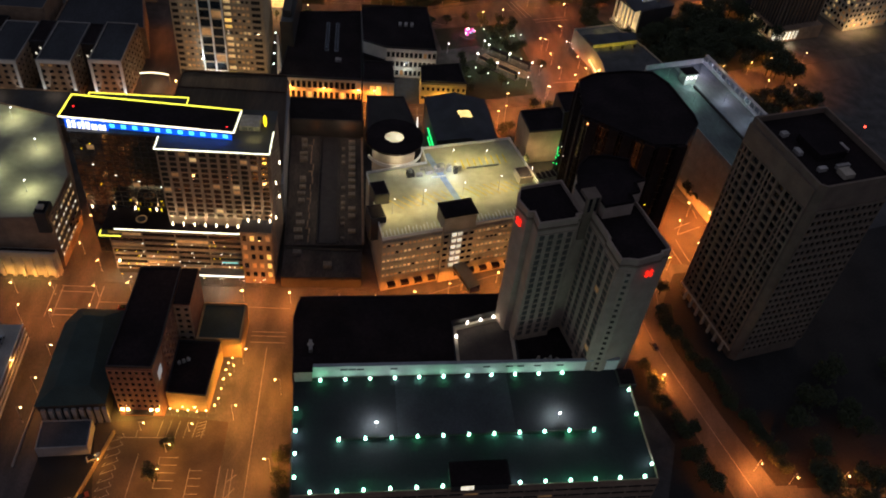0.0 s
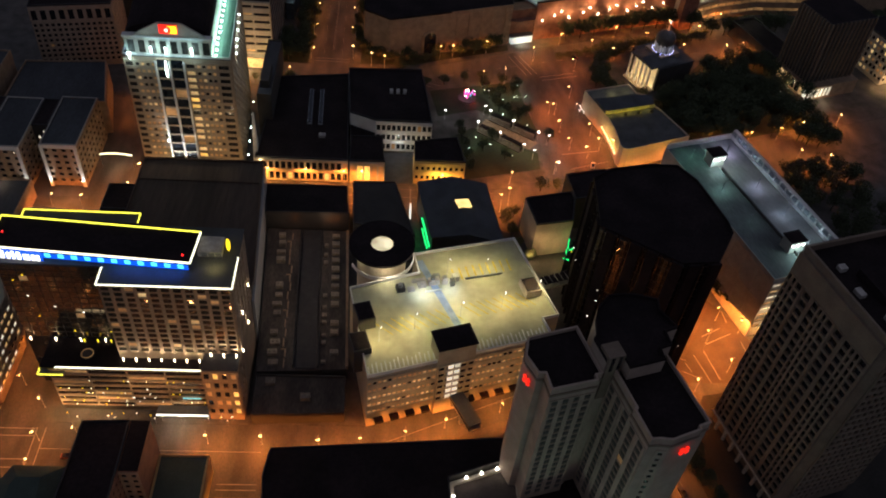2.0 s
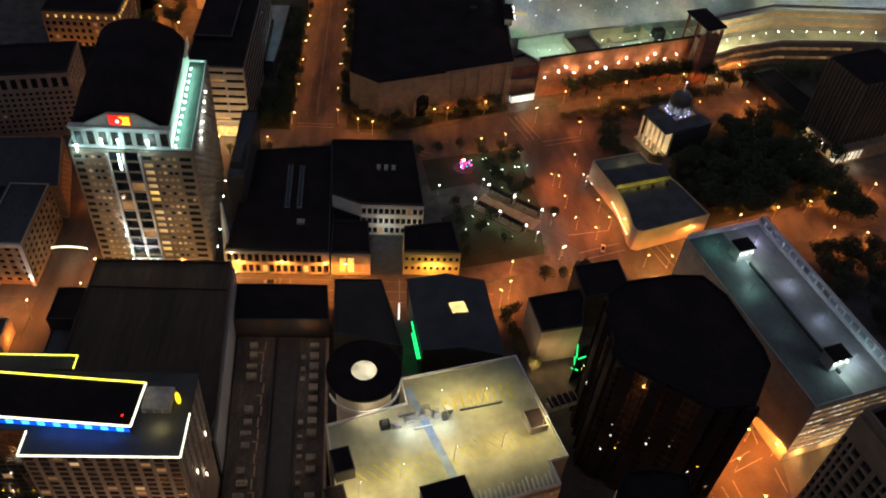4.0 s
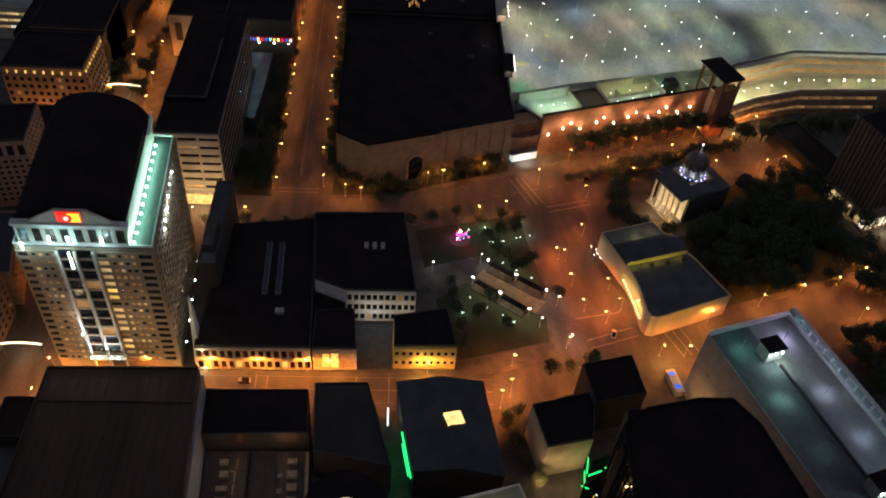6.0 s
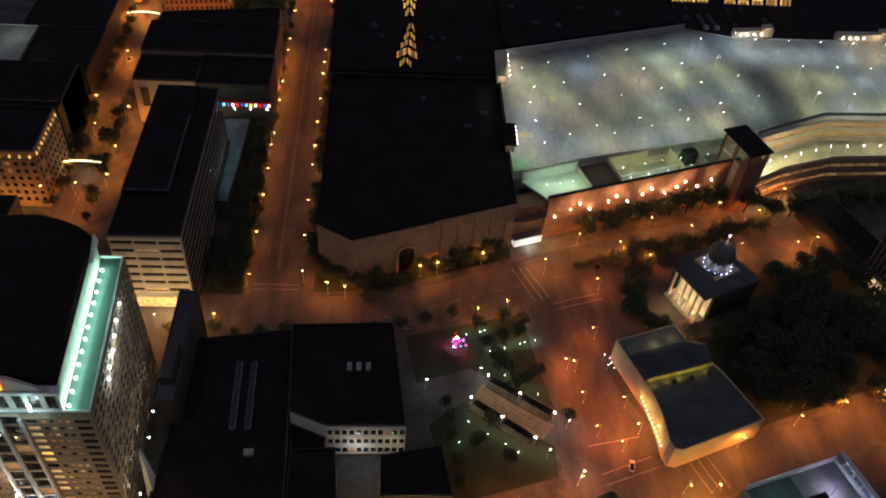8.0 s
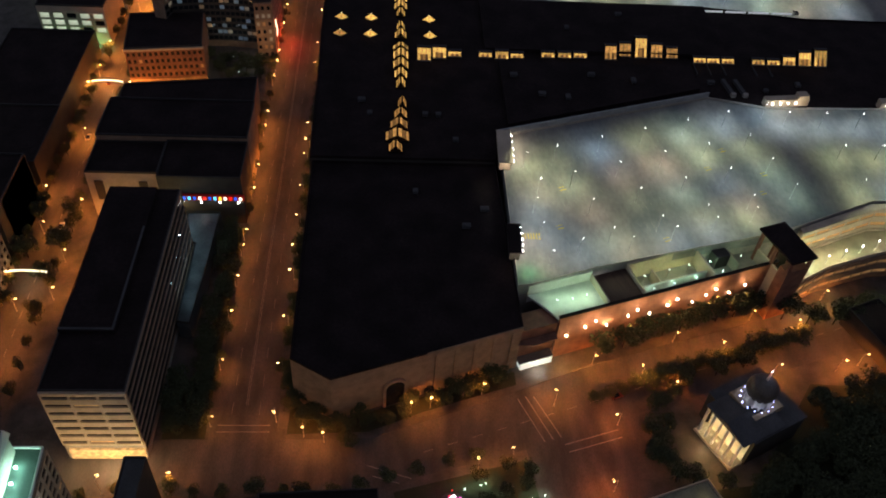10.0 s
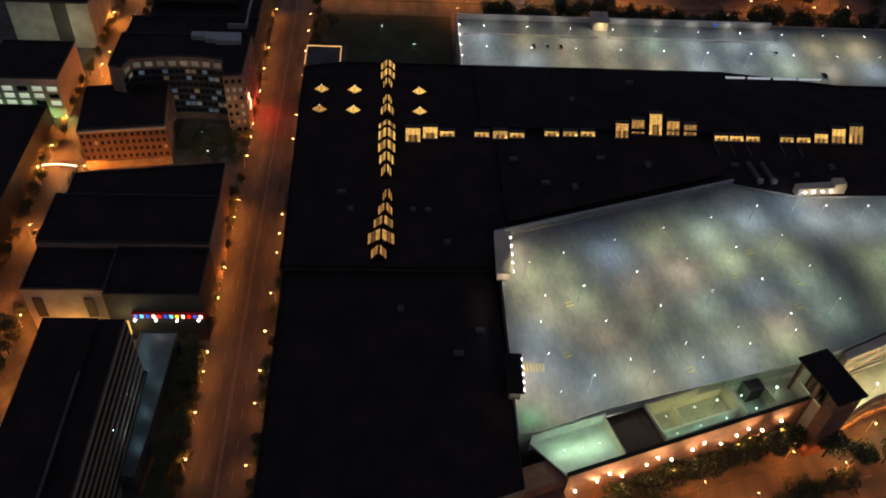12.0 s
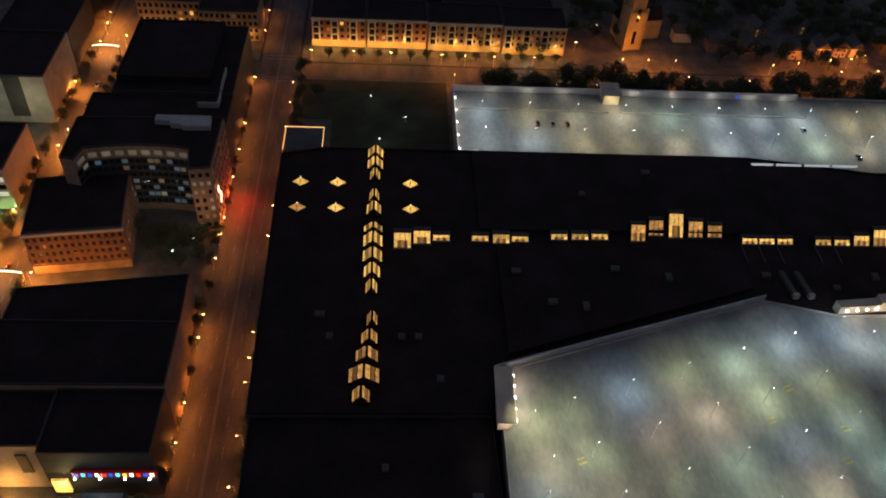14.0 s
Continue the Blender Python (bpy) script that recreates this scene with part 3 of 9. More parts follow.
# ---- street lamps, street by street ----
for x, y in ((-62, 344), (-62, 328), (-53, 319), (-51, 306), (-67, 306), (-81, 306), (-75, 292), (-63, 290), (-50, 293), (-39, 308), (4, 306), (22, 306), (41, 305), (55, 306), (70, 309), (84, 314), (104, 321)):
    street_lamp(x, y, 90 if y < 300 else 270, 8.0, watts=5200 if x > -30 else 1700)
for x, y in ((8, 276), (23, 263), (8, 252), (-60, 261), (-61, 249), (-59, 275), (-70, 268), (23, 232), (8, 215)):
    street_lamp(x, y, 0 if x < 15 else 180, watts=11000 if x > 0 else 1500, colour=AMBER)
for x, y in ((195.5, 367), (188.5, 355.2), (173, 347), (178.4, 332), (193.5, 341.4), (203.4, 361)):
    street_lamp(x, y, 200, watts=8200)
for x, y in ((188.5, 236.5), (199.5, 231.6), (218, 232.4), (235, 233), (157, 296), (163.5, 272)):
    street_lamp(x, y, 200 if x < 180 else 270, 7.5, watts=9000 if x < 190 else 2200)
for x, y in ((-49, 425), (-47, 441), (-66, 416), (-78, 416), (-30, 442), (-14, 442), (8, 442), (25, 442), (42, 442), (50, 442), (61, 427), (86, 442), (116, 432), (118, 446), (140, 455), (176, 452), (186, 452), (141, 436), (112, 427)):
    street_lamp(x, y, 90 if y < 434 else 270, watts=4500)
for x, y in ((165, 475), (150, 474), (162, 486), (158, 468), (172, 474), (143, 503), (147, 488), (146, 502), (156, 518), (162, 544), (187, 558)):
    street_lamp(x, y, 180, 7.5, watts=4300, colour=(1.0, 0.2, 0.028))
for x, y in ((224, 479), (243, 485), (260, 490), (274, 496), (297, 504), (265, 473), (279, 470), (200, 470)):
    street_lamp(x, y, 250, watts=5000)
for x, y in ((41, 545), (51, 539), (58, 537), (88, 549), (95, 551), (114, 557), (110, 524), (122, 528), (-12, 518), (-2, 518), (10, 519)):
    street_lamp(x, y, 90 if y < 530 else 270, watts=1700)
# Evenly spaced posts added to brighten the upper road.
for i in range(8):
    street_lamp(140 + 17 * i, 552 + 5.6 * i + (i % 2) * 13, 270 if i % 2 else 90, 8, watts=3300)
for y in (543, 567, 590, 608, 625, 634, 660, 676, 705, 716, 746, 760, 770, 797, 817, 837, 877, 923, 945):
    street_lamp(18.6, y, 0, 7.0, watts=1100)
for y in (566, 588, 612, 626, 644, 663, 685, 696, 708, 760, 779, 813, 836, 856, 874):
    street_lamp(41.4, y, 180, 6.5, watts=600)
for x, y in ((-62, 594), (-50, 600), (-69, 608), (-51, 620), (-64, 636), (-52, 650), (-69, 658), (-63, 698), (-71, 735), (-51, 736), (-69, 750), (-53, 757), (-69, 772), (-63, 816), (-62, 828), (-53, 848), (-69, 867), (-66, 905), (-54, 912), (-67, 924), (-68, 936)):
    street_lamp(x, y, 0, 7.5, watts=14000 if y > 690 else 5000, colour=(1.0, 0.29, 0.04))
for x, y in ((47, 905), (70, 905), (90, 905), (118, 905), (131, 904), (147, 904), (169, 905), (124, 882), (178, 876), (195, 922), (210, 942), (219, 906), (234, 906), (249, 906), (216, 887), (237, 887), (253, 887)):
    street_lamp(x, y, 90 if y < 890 else 270, 7.5, watts=1800)
for x, y in ((200, 880), (286, 888), (305, 905), (321, 908), (310, 888), (326, 888), (341, 912), (354, 914), (363, 918), (343, 900), (365, 902), (172, 881)):
    street_lamp(x, y, 270, 7.5, watts=2400)

# ---- hotel with the glowing roof edges ----
site(1.0, -3.0, 2.6)
hot = thing("hotel_tower", "tall hotel of stone and dark glass with glowing roof edges", "hotel")
part("wall", prism(rect(-25, 14, 325.4, 350), -2.44, 57.6), HOTELBROWN, hot)
part("glass_wing", prism(rect(-57, -25, 333, 351), -2.44, 57.4), BLUEGLASS, hot, "dark glass wing")
part("roof", prism(rect(-25.4, 14.6, 324.8, 351), 57.6, 58.0), ROOFGREY, hot)
part("wing_roof", prism(rect(-57.2, -25.4, 332.6, 352), 57.4, 57.9), ROOFGREY, hot)
facade(hot, (-25, 325.4), (14, 325.4), 26, 57.4, 11, 13, HOTELBROWN, 0.06, [LITDIM, LITWARM], AMBERGLASS, pier=0.3, span=0.24, proud=0.3, seed=3)
facade(hot, (14, 325.4), (14, 350), 26, 57.4, 6, 13, TANBRICK, 0.04, [LITDIM], pier=0.5, span=0.45, seed=4)
facade(hot, (-57, 333), (-25, 333), 23, 57.2, 12, 14, DARKWALL, 0.03, [LITDIM], AMBERGLASS, pier=0.07, span=0.1, proud=0.15, seed=5)
up = thing("roof_canopy", "long black canopy slab with yellow glowing edges over a hotel roof", "roof canopy", 1.5, 331.3, 0, 176)
part("slab", box(0, 61.5, -13.4, 0, 61.0, 61.9), MEMBRANE, up)
part("penthouse", box(5, 56, -12, -2.2, 58.0, 61.0), BLUEGLASS, up)
for a, b, m in (((0, 0), (61.5, 0), LED_W), ((61.5, 0), (61.5, -13.4), LED_Y), ((61.5, -13.4), (0, -13.4), LED_Y), ((0, -13.4), (0, 0), LED_W)):
    led(up, a, b, 61.75, m, 0.42)
sq = mesh_of(box(-0.85, 0.85, -0.1, 0.1, -0.75, 0.75), LED_LB)
for i in range(11):
    piece("light_panel", sq, up, 3.2 + i * 4.0, -0.35, 59.7)
part("light_band", box(1, 59, -0.75, -0.55, 58.2, 60.9), LED_B, up, "glowing blue band")
for x, y in ((3.0, -3.0), (58.5, -6.5)):
    part("beacon", box(x - 0.22, x + 0.22, y - 0.22, y + 0.22, 61.9, 62.2), em("dim_red_beacon", (1.0, 0.02, 0.02), 3), up, "small red roof light")
sign = thing("roof_sign", "white lit bars of a hotel sign on a blue band", "sign", -58.4, 334.95, 58.3, -4)
for i, (w, h) in enumerate(((0.9, 3.0), (0.9, 3.0), (0.7, 2.4), (0.7, 3.0), (1.0, 2.8), (1.7, 2.0), (0.8, 2.0), (0.8, 2.0))):
    x = 1.6 + (0, 1.75, 3.6, 5.1, 6.6, 8.5, 11.0, 12.4)[i]
    b = box(x, x + w, -0.5, 0.0, 0.0, h)
    part("letter_bar", b, FLOOD, sign)
part("backing", box(0.5, 15.5, 0.0, 0.3, -0.5, 3.2), LED_B, sign)
edge = thing("roof_edge_lights", "yellow glowing strips along a hotel roof edge", "light strip")
for a, b in (((-25.3, 324.9), (14.5, 324.9)), ((14.5, 324.9), (14.5, 338)), ((-25.3, 332), (-25.3, 324.9))):
    led(edge, a, b, 57.95, LED_W, 0.36)
for a, b in (((-55.4, 356.2), (-19.1, 356.2)), ((-19.1, 356.2), (-19.1, 351.8)), ((-55.4, 353), (-55.4, 356.2))):
    led(edge, a, b, 57.95, LED_Y, 0.3)
part("back_slab", prism(rect(-55.4, -19.1, 351.8, 356.2), 56.5, 57.9), ROOFGREY, edge)
fin = thing("roof_fin", "yellow lit oval fin on a hotel roof", "sign", 11.2, 341, 58.0)
b = bmesh.new()
bmesh.ops.create_uvsphere(b, u_segments=16, v_segments=10, radius=1, matrix=Matrix.Translation((0, 0, 2.6)) @ Matrix.Diagonal((0.7, 0.5, 2.6, 1)))
part("panel", b, LED_O, fin)
plant = thing("roof_plant", "low grey plant room with grilles on a hotel roof", "plant room", 6.2, 341, 58)
part("casing", box(-4, 3.4, -3, 4, 0, 2.0), UNIT, plant)
gr = mesh_of(box(-0.9, 0.9, -0.1, 0.1, 0, 0.5), METAL)
for i in range(6):
    piece("grille", gr, plant, -2 + 2.2 * (i % 3), -3.1, 0.3 + 0.8 * (i // 3))
for x, y, w, c in ((8, 333, 420, (1, 0.85, 0.3)), (-3, 330.4, 330, (0.03, 0.16, 1)), (-8, 330.7, 330, (0.03, 0.16, 1)), (-13, 331.1, 330, (0.03, 0.16, 1)), (-19, 331.5, 330, (0.03, 0.16, 1))):
    glow(x, y, 60.4, w, c, None, 0.1)
# Fill lamps in mid-air over the street, added to brighten the hotel front.
for x, z, w in ((-18, 32, 800), (-4, 32, 900), (9, 30, 1000), (-12, 48, 250), (4, 48, 250)):
    glow(x, 309, z, w, (1, 0.5, 0.2), None, 0.5)
rn = random.Random(15)
spark = pane_mesh(0.4, 0.45, LED_O)
for i in range(5):
    piece("window", spark, hot, rn.uniform(-54, -28), 332.7, 26 + rn.randrange(12) * 2.4)
spark = pane_mesh(0.45, 0.5, FLOOD)
for i in range(4):
    piece("window", spark, hot, rn.uniform(-54, -28), 332.7, 26 + rn.randrange(12) * 2.4)
site(0.7, -0.8, 2.4)
pod = thing("hotel_podium", "glass-fronted hotel podium with a glowing roof edge", "podium")
part("wall", prism(rect(-47, 2.0, 319.6, 333), -2.24, 21.6), DARKWALL, pod)
part("roof", prism(rect(-49, 2.4, 318.6, 333), 21.6, 22.3), MEMBRANE, pod)
facade(pod, (-47, 319.6), (2.0, 319.6), 0.4, 21.0, 4, 7, TANBRICK, 0.22, [LITDIM], AMBERGLASS, pier=0.04, span=0.4, proud=0.4, seed=8)
led(pod, (-44.2, 318.7), (2.4, 318.7), 22.1, LED_W, 0.4), led(pod, (2.4, 318.7), (2.4, 323), 22.1, LED_W, 0.36)
led(pod, (-50, 317.6), (-42, 317.6), 19.6, LED_Y, 0.3), led(pod, (-50, 317.6), (-50, 320.5), 19.6, LED_Y, 0.3)
part("entrance_canopy", prism(rect(-50, -42, 317.6, 321), 19.0, 19.6), METAL, pod)
part("awning", box(-14, 3, 313.5, 317, 4.2, 4.7), METAL, pod)
led(pod, (-14, 313.4), (3, 313.4), 4.1, FLOOD, 0.4, "light_strip")
led(pod, (-6, 318.9), (0, 318.9), 6.0, em("teal_light_strip", (0.3, 0.9, 1.0), 0.6), 0.4, "light_strip")
spk = [mesh_of(box(-0.13, 0.13, -0.13, 0.13, 0, 0.24), m) for m in (FLOOD, LED_O, LED_W)]
for i in range(46):
    x, z = rn.uniform(-46, 1.6), rn.choice((1.2, 3.4, 3.4, 5.6, 8, 10.4, 14.8))
    piece("ceiling_lamp", spk[rn.randrange(3)], pod, x, 319.0, z)
for i in range(7):
    glow(-44 + i * 7, 317.0, rn.choice((4, 9, 14)), 330, (1, 0.62, 0.28), None, 0.2)
site()
for i in range(22):
    u = thing("entrance_lamp", "small white lamp at a hotel entrance", "lamp", rn.uniform(-50, 12), rn.uniform(313.2, 315.4), 0.16, 0, "entrance lamps")
    piece("bulb", spk[i % 3], u, 0, 0, 2.9)
    part("post", cyl(bmesh.new(), 0, 0, 0, 2.9, 0.06, 0.05, 6), METAL, u)
glow(-6, 312, 3.6, 1500, (1, 0.8, 0.55)), glow(-35, 315.5, 4, 1800, WARM), glow(-46, 316, 4, 1500, WARM)
site(0.7, -0.8, 2.4)
base = thing("hotel_base_wing", "brick base of a hotel with warm lit windows", "hotel wing")
part("wall", prism(rect(2.6, 14.2, 316.4, 325.2), -2.24, 25.6), TANBRICK, base)
part("roof", prism(rect(2.6, 14.2, 316.4, 325.2), 25.6, 26.0), ROOFGREY, base)
facade(base, (2.6, 316.4), (14.2, 316.4), 1.0, 25.4, 4, 5, TANBRICK, 0.6, [LITGOLD, LITDIM, LITDIM], pier=0.45, span=0.4, seed=9)
glow(8, 309, 14, 1500, (1, 0.42, 0.1)), glow(10, 312, 4, 900, AMBER)
facade(base, (14.2, 316.4), (14.2, 325.2), 1.0, 25.4, 3, 5, TANBRICK, 0.2, [LITDIM], pier=0.5, span=0.4, seed=10)
# Made taller than a lens so that its glow draws the wall's light streak.
spot = mesh_of(cyl(bmesh.new(), 0, 0, 0, 1.5, 0.12, 0.2, 8), em("warm_uplight_streak", (1.0, 0.82, 0.55), 11))
site(1.0, -3.0, 2.6)
for i in range(10):
    u = thing("uplight", "small white uplight at the foot of a facade", "uplight", -23.5 + i * 4.05, 324.0, 22.3 if i < 7 else 25.8, 0, "facade uplights")
    piece("lens", spot, u, 0, 0, 0)
    uplight(0, 0.3, 0.5, 7500, (1, 0.72, 0.42), u, 40, 12)
for i in range(4):
    u = thing("uplight", "small white uplight at the foot of a facade", "uplight", 15.0, 326 + i * 6.0, 26.1 + (i % 2) * 12, 0, "facade uplights")
    piece("lens", spot, u, 0, 0, 0)
    part("bracket", box(-1.05, 0.1, -0.1, 0.1, -0.15, 0.02), METAL, u)
    uplight(-0.2, 0, 0.6, 2000, (1, 0.85, 0.6), u, 40, 14, 90)
for i in range(4):
    u = thing("uplight", "small white uplight at the foot of a facade", "uplight", -55 + i * 8.0, 331.6, 22.3, 0, "facade uplights")
    piece("lens", spot, u, 0, 0, 0)
    part("bracket", box(-0.1, 0.1, 0, 1.42, -0.02, 0.12), METAL, u)
    uplight(0, 0.4, 0.6, 4000, (1, 0.72, 0.4), u, 34, 12)
site(0.7, -0.8, 2.45)
fp = thing("fire_bowl", "round dark terrace bowl with a warm glowing rim", "planter", -35.3, 324.1, 22.4)
part("bowl", cyl(bmesh.new(), 0, 0, 0, 0.5, 2.0, 2.2, 24), DARKWALL, fp)
b = bmesh.new()
for i in range(24):
    a0, a1 = i * math.pi / 12, (i + 1) * math.pi / 12
    prism([(r * math.cos(a), r * math.sin(a)) for r, a in ((1.7, a0), (2.0, a0), (2.0, a1), (1.7, a1))], 0.5, 0.6, b)
part("rim", b, LITDIM, fp)
for i in range(6):
    s = thing("terrace_light", "yellow lit lantern on a hotel terrace", "lantern", -37.5 + (i % 3) * 4.3, 329.2 + (i // 3) * 2.6, 22.4, 0, "terrace lanterns")
    part("lantern", cyl(bmesh.new(), 0, 0, 0.2, 1.2, 0.18, 0.28, 8), LED_O, s)
    part("foot", cyl(bmesh.new(), 0, 0, 0, 0.2, 0.4, 0.4, 8), METAL, s)

site()

# ---- conference hall behind the hotel ----
hall = thing("conference_hall", "large hall with a brown ribbed metal roof", "hall")
HALL = [(-38, 357.5), (14, 352), (14.5, 358), (9.6, 423.2), (-38, 422.6)]
part("wall", prism(HALL, 0.16, 25.4), DARKWALL, hall)
part("roof", prism(HALL, 25.4, 26.0), ROOFBROWN, hall)
rib = bmesh.new()
for i in range(15):
    bx(rib, -36.5 + i * 3.15, -36.3 + i * 3.15, 358, 422, 26.0, 26.1)
bx(rib, -38, 10, 409.5, 410.1, 26.0, 26.5)
part("roof_rib", rib, ROOFBROWN, hall)
part("parapet", ring(HALL, 0.5, 26.0, 26.8), ROOFBROWN, hall)
part("east_edge", prism([(14.6, 350), (15.4, 350), (10.6, 423), (9.8, 423)], 0.2, 23), PALE_SLATE, hall, "pale metal downpipes and rails")
block("hall_annex", "low dark annex with a flat roof", "annex", rect(-53.4, -38.4, 403.8, 419), 14, DARKWALL)
block("hall_annex", "low grey annex with a flat roof", "annex", rect(-52, -38.4, 371, 403), 10, DARKWALL, ROOFGREY)

# ---- service building with two rows of units ----
sv = thing("service_building", "low service building with rows of units on its roof", "service building")
part("wall", prism([(17, 332), (49, 334), (46.5, 405), (12.5, 405)], 0.16, 5.6), DARKWALL, sv)
part("roof", prism([(17, 332), (49, 334), (46.5, 405), (12.5, 405)], 5.6, 5.8), ROOFWORN, sv)
for x0, x1, m in ((27.6, 28.0, COPING), (36.4, 36.8, COPING), (46.4, 47.4, TANBRICK)):
    part("upstand", prism([(x0 + 2, 334), (x1 + 2, 334), (x1 - 1.4, 404), (x0 - 1.4, 404)], 5.8, 7.4), m, sv)
part("centre_roof", prism([(30.4, 333.6), (37.8, 333.8), (34.6, 404), (27.4, 404)], 5.8, 6.2), COPING, sv)
OLDUNIT = mat("weathered_unit_casing", (0.20, 0.165, 0.125), 0.7, 0.45, 0.5, 3.0, per_piece=0.7)
rnd = random.Random(21)
for i in range(15):
    y = 335.5 + i * 4.6
    k = (y - 334) / 70
    if rnd.random() < 0.75:
        rooftop_unit(22.4 - 3.4 * k + rnd.uniform(-0.4, 0.4), y, 5.8, rnd.choice((2.6, 3.4)), rnd.choice((1.5, 2.2)), rnd.choice((1.5, 2.2)), 2, skin=OLDUNIT)
    if rnd.random() < 0.85:
        rooftop_unit(44.2 - 3.4 * k, y + 0.6, 5.8, 3.0, rnd.choice((1.6, 2.2)), 1.7, 2, skin=OLDUNIT)
    if rnd.random() < 0.6:
        rooftop_unit(40.4 - 3.4 * k, y + rnd.uniform(-1, 1), 5.8, 1.6, rnd.choice((1.0, 1.6)), 1.3, 2, skin=OLDUNIT)
    pp = thing("roof_pipe", "brown insulated pipe run on a flat roof", "pipe", 26.4 - 3.4 * k + rnd.uniform(-0.6, 0.6), y, 5.8, 2, "roof pipes")
    part("pipe", box(-0.22, 0.22, -1.9, 1.9, 0.4, 0.8), TANBRICK, pp)
    if i % 4 == 1:
        part("elbow", box(-1.6, -0.22, 1.5, 1.9, 0.4, 0.8), TANBRICK, pp)
    for q in (-1.4, 1.2):
        part("stand", box(-0.3, 0.3, q, q + 0.2, 0, 0.4), METAL, pp)
for x, y in ((22.5, 333.6), (35.2, 327.4)):
    rooftop_unit(x, y - 6, 5.1, 3.4, 2.4, 2.0, 2, skin=OLDUNIT)
block("theatre_block", "dark flat-roofed building behind a street row", "building", [(12, 405.5), (46, 406.5), (44.5, 423.5), (9.8, 423)], 14, DARKWALL)
block("loading_roof", "low dark loading dock roof beside a street", "loading dock", [(17.5, 314), (49, 315.5), (48.6, 331), (17, 331)], 5, DARKWALL, ROOFWORN)
# Added fill above the service roof; no lamps hang there.
for y in (345, 362, 380, 396):
    glow(24 - (y - 334) * 0.05, y, 14, 420, (1, 0.74, 0.52), None, 0.2), glow(40 - (y - 334) * 0.05, y + 6, 14, 420, (1, 0.72, 0.5), None, 0.2)
for x, y in ((30, 424.5), (24, 405), (38, 405.8), (41, 405.8)):
    glow(x, y + 0.8 if y > 420 else y - 0.8, 11 if y < 420 else 6, 60, SODIUM, None, 0.2)

# ---- parking garage with the round ramp ----
gar = thing("parking_garage", "brick parking garage with a bright lit roof deck", "garage", 56.6, 313.8, 0, 17)
GP = [(0, 0), (66, 0), (66, 8), (72, 8), (71, 48), (31, 49.5), (30, 40), (4, 39)]
part("wall", prism(GP, 0.16, 28.4), TANSTONE, gar)
part("deck", prism(inset(GP, 0.45), 28.4, 28.7), DECK_LIGHT, gar, "pale concrete roof deck")
part("parapet", ring(GP, 0.4, 28.4, 29.8), WHITE, gar)
facade(gar, (0, 0), (24, 0), 7.5, 27.5, 14, 5, TANSTONE, 0.85, [LITWARM, LITDIM], pier=0.3, span=0.66, seed=12)
facade(gar, (37, 0), (66, 0), 7.5, 27.5, 16, 5, TANSTONE, 0.85, [LITWARM, LITDIM], pier=0.3, span=0.66, seed=13)
aw = mesh_of(bx(box(-1.6, 1.6, -2.2, 0, 3.2, 3.5), -1.6, 1.6, -2.2, -2.0, 2.2, 3.2), MEMBRANE)
for i in range(11):
    piece("awning", aw, gar, 4 + i * 5.6 if i < 4 else 9.5 + i * 5.6, -0.2, 1.6)
    if i % 2 == 0:
        glow(6 + i * 5.8, -2.6, 4.2, 330, AMBER, gar, 0.2), glow(8 + i * 5.8, -9.0, 16, 800, (1, 0.5, 0.18), gar, 0.3)
rails = bmesh.new()
for i in range(44):
    if not 15.6 < i < 24.6:
        stripe(rails, (0.9 + i * 1.5, 0.45), (0.9 + i * 1.5 + 0.5, 4.2 + (i * 7 % 5) * 0.35), 0.45, 28.7)
tagged(part("bay_marking", rails, mat("white_bay_paint", (0.7, 0.68, 0.6), 0.7, 0.3), gar), kind="stuff")
yl = bmesh.new()
for i in range(9):
    stripe(yl, (42 + i * 2.7, 33), (42.4 + i * 2.7, 39), 0.6, 28.72)
for i in range(9):
    stripe(yl, (8 + i * 3.2, 22), (13 + i * 3.2, 15), 0.36, 28.72)
    if i < 8:
        stripe(yl, (40 + i * 3.0, 22), (45 + i * 3.0, 15), 0.4, 28.72)
tagged(part("bay_marking", yl, YPAINT, gar, "yellow painted bays"), kind="stuff")
part("walkway", prism([(35.4, 7), (38, 7), (33.4, 46), (30.8, 46)], 28.72, 28.75), mat("blue_paint", (0.26, 0.33, 0.45), 0.8, 0.4), gar, "blue painted walkway")
st = thing("stair_tower", "brick stair tower with lit windows and a black roof", "stair tower", 56.6, 313.8, 0, 17)
part("wall", prism(rect(24, 37, -1.2, 7), 0.16, 36), TANSTONE, st)
part("roof", prism(rect(23.6, 37.4, -1.6, 7.4), 36, 36.5), MEMBRANE, st)
facade(st, (24, -1.2), (37, -1.2), 8, 28, 5, 6, TANSTONE, 0.0, [LITPALE], pier=0.3, span=0.5, seed=14)
pm = pane_mesh(1.9, 1.9, LITPALE)
for j in range(6):
    for i in range(2):
        piece("lit_window", pm, st, 28.4 + i * 2.3, -1.75, 9.3 + j * 3.33)
ramp = thing("ramp_tower", "round parking ramp under a black disc roof with a glowing eye", "ramp tower", 60, 368.6, 0)
part("core", cyl(bmesh.new(), 0, 0, 0.16, 33.6, 9.0, 9.0, 40), CREAM, ramp)
b = ring([(12.0 * math.cos(i * math.pi / 24), 12.0 * math.sin(i * math.pi / 24)) for i in range(48)], 7.9, 35.0, 35.9)
part("disc_roof", b, MEMBRANE, ramp)
part("skylight", cyl(bmesh.new(), 0, 0, 34.6, 35.2, 4.1, 4.1, 40), em("lit_ramp_floor", (1.0, 0.86, 0.55), 0.75, 0.4, 0.25), ramp, "glowing round opening")
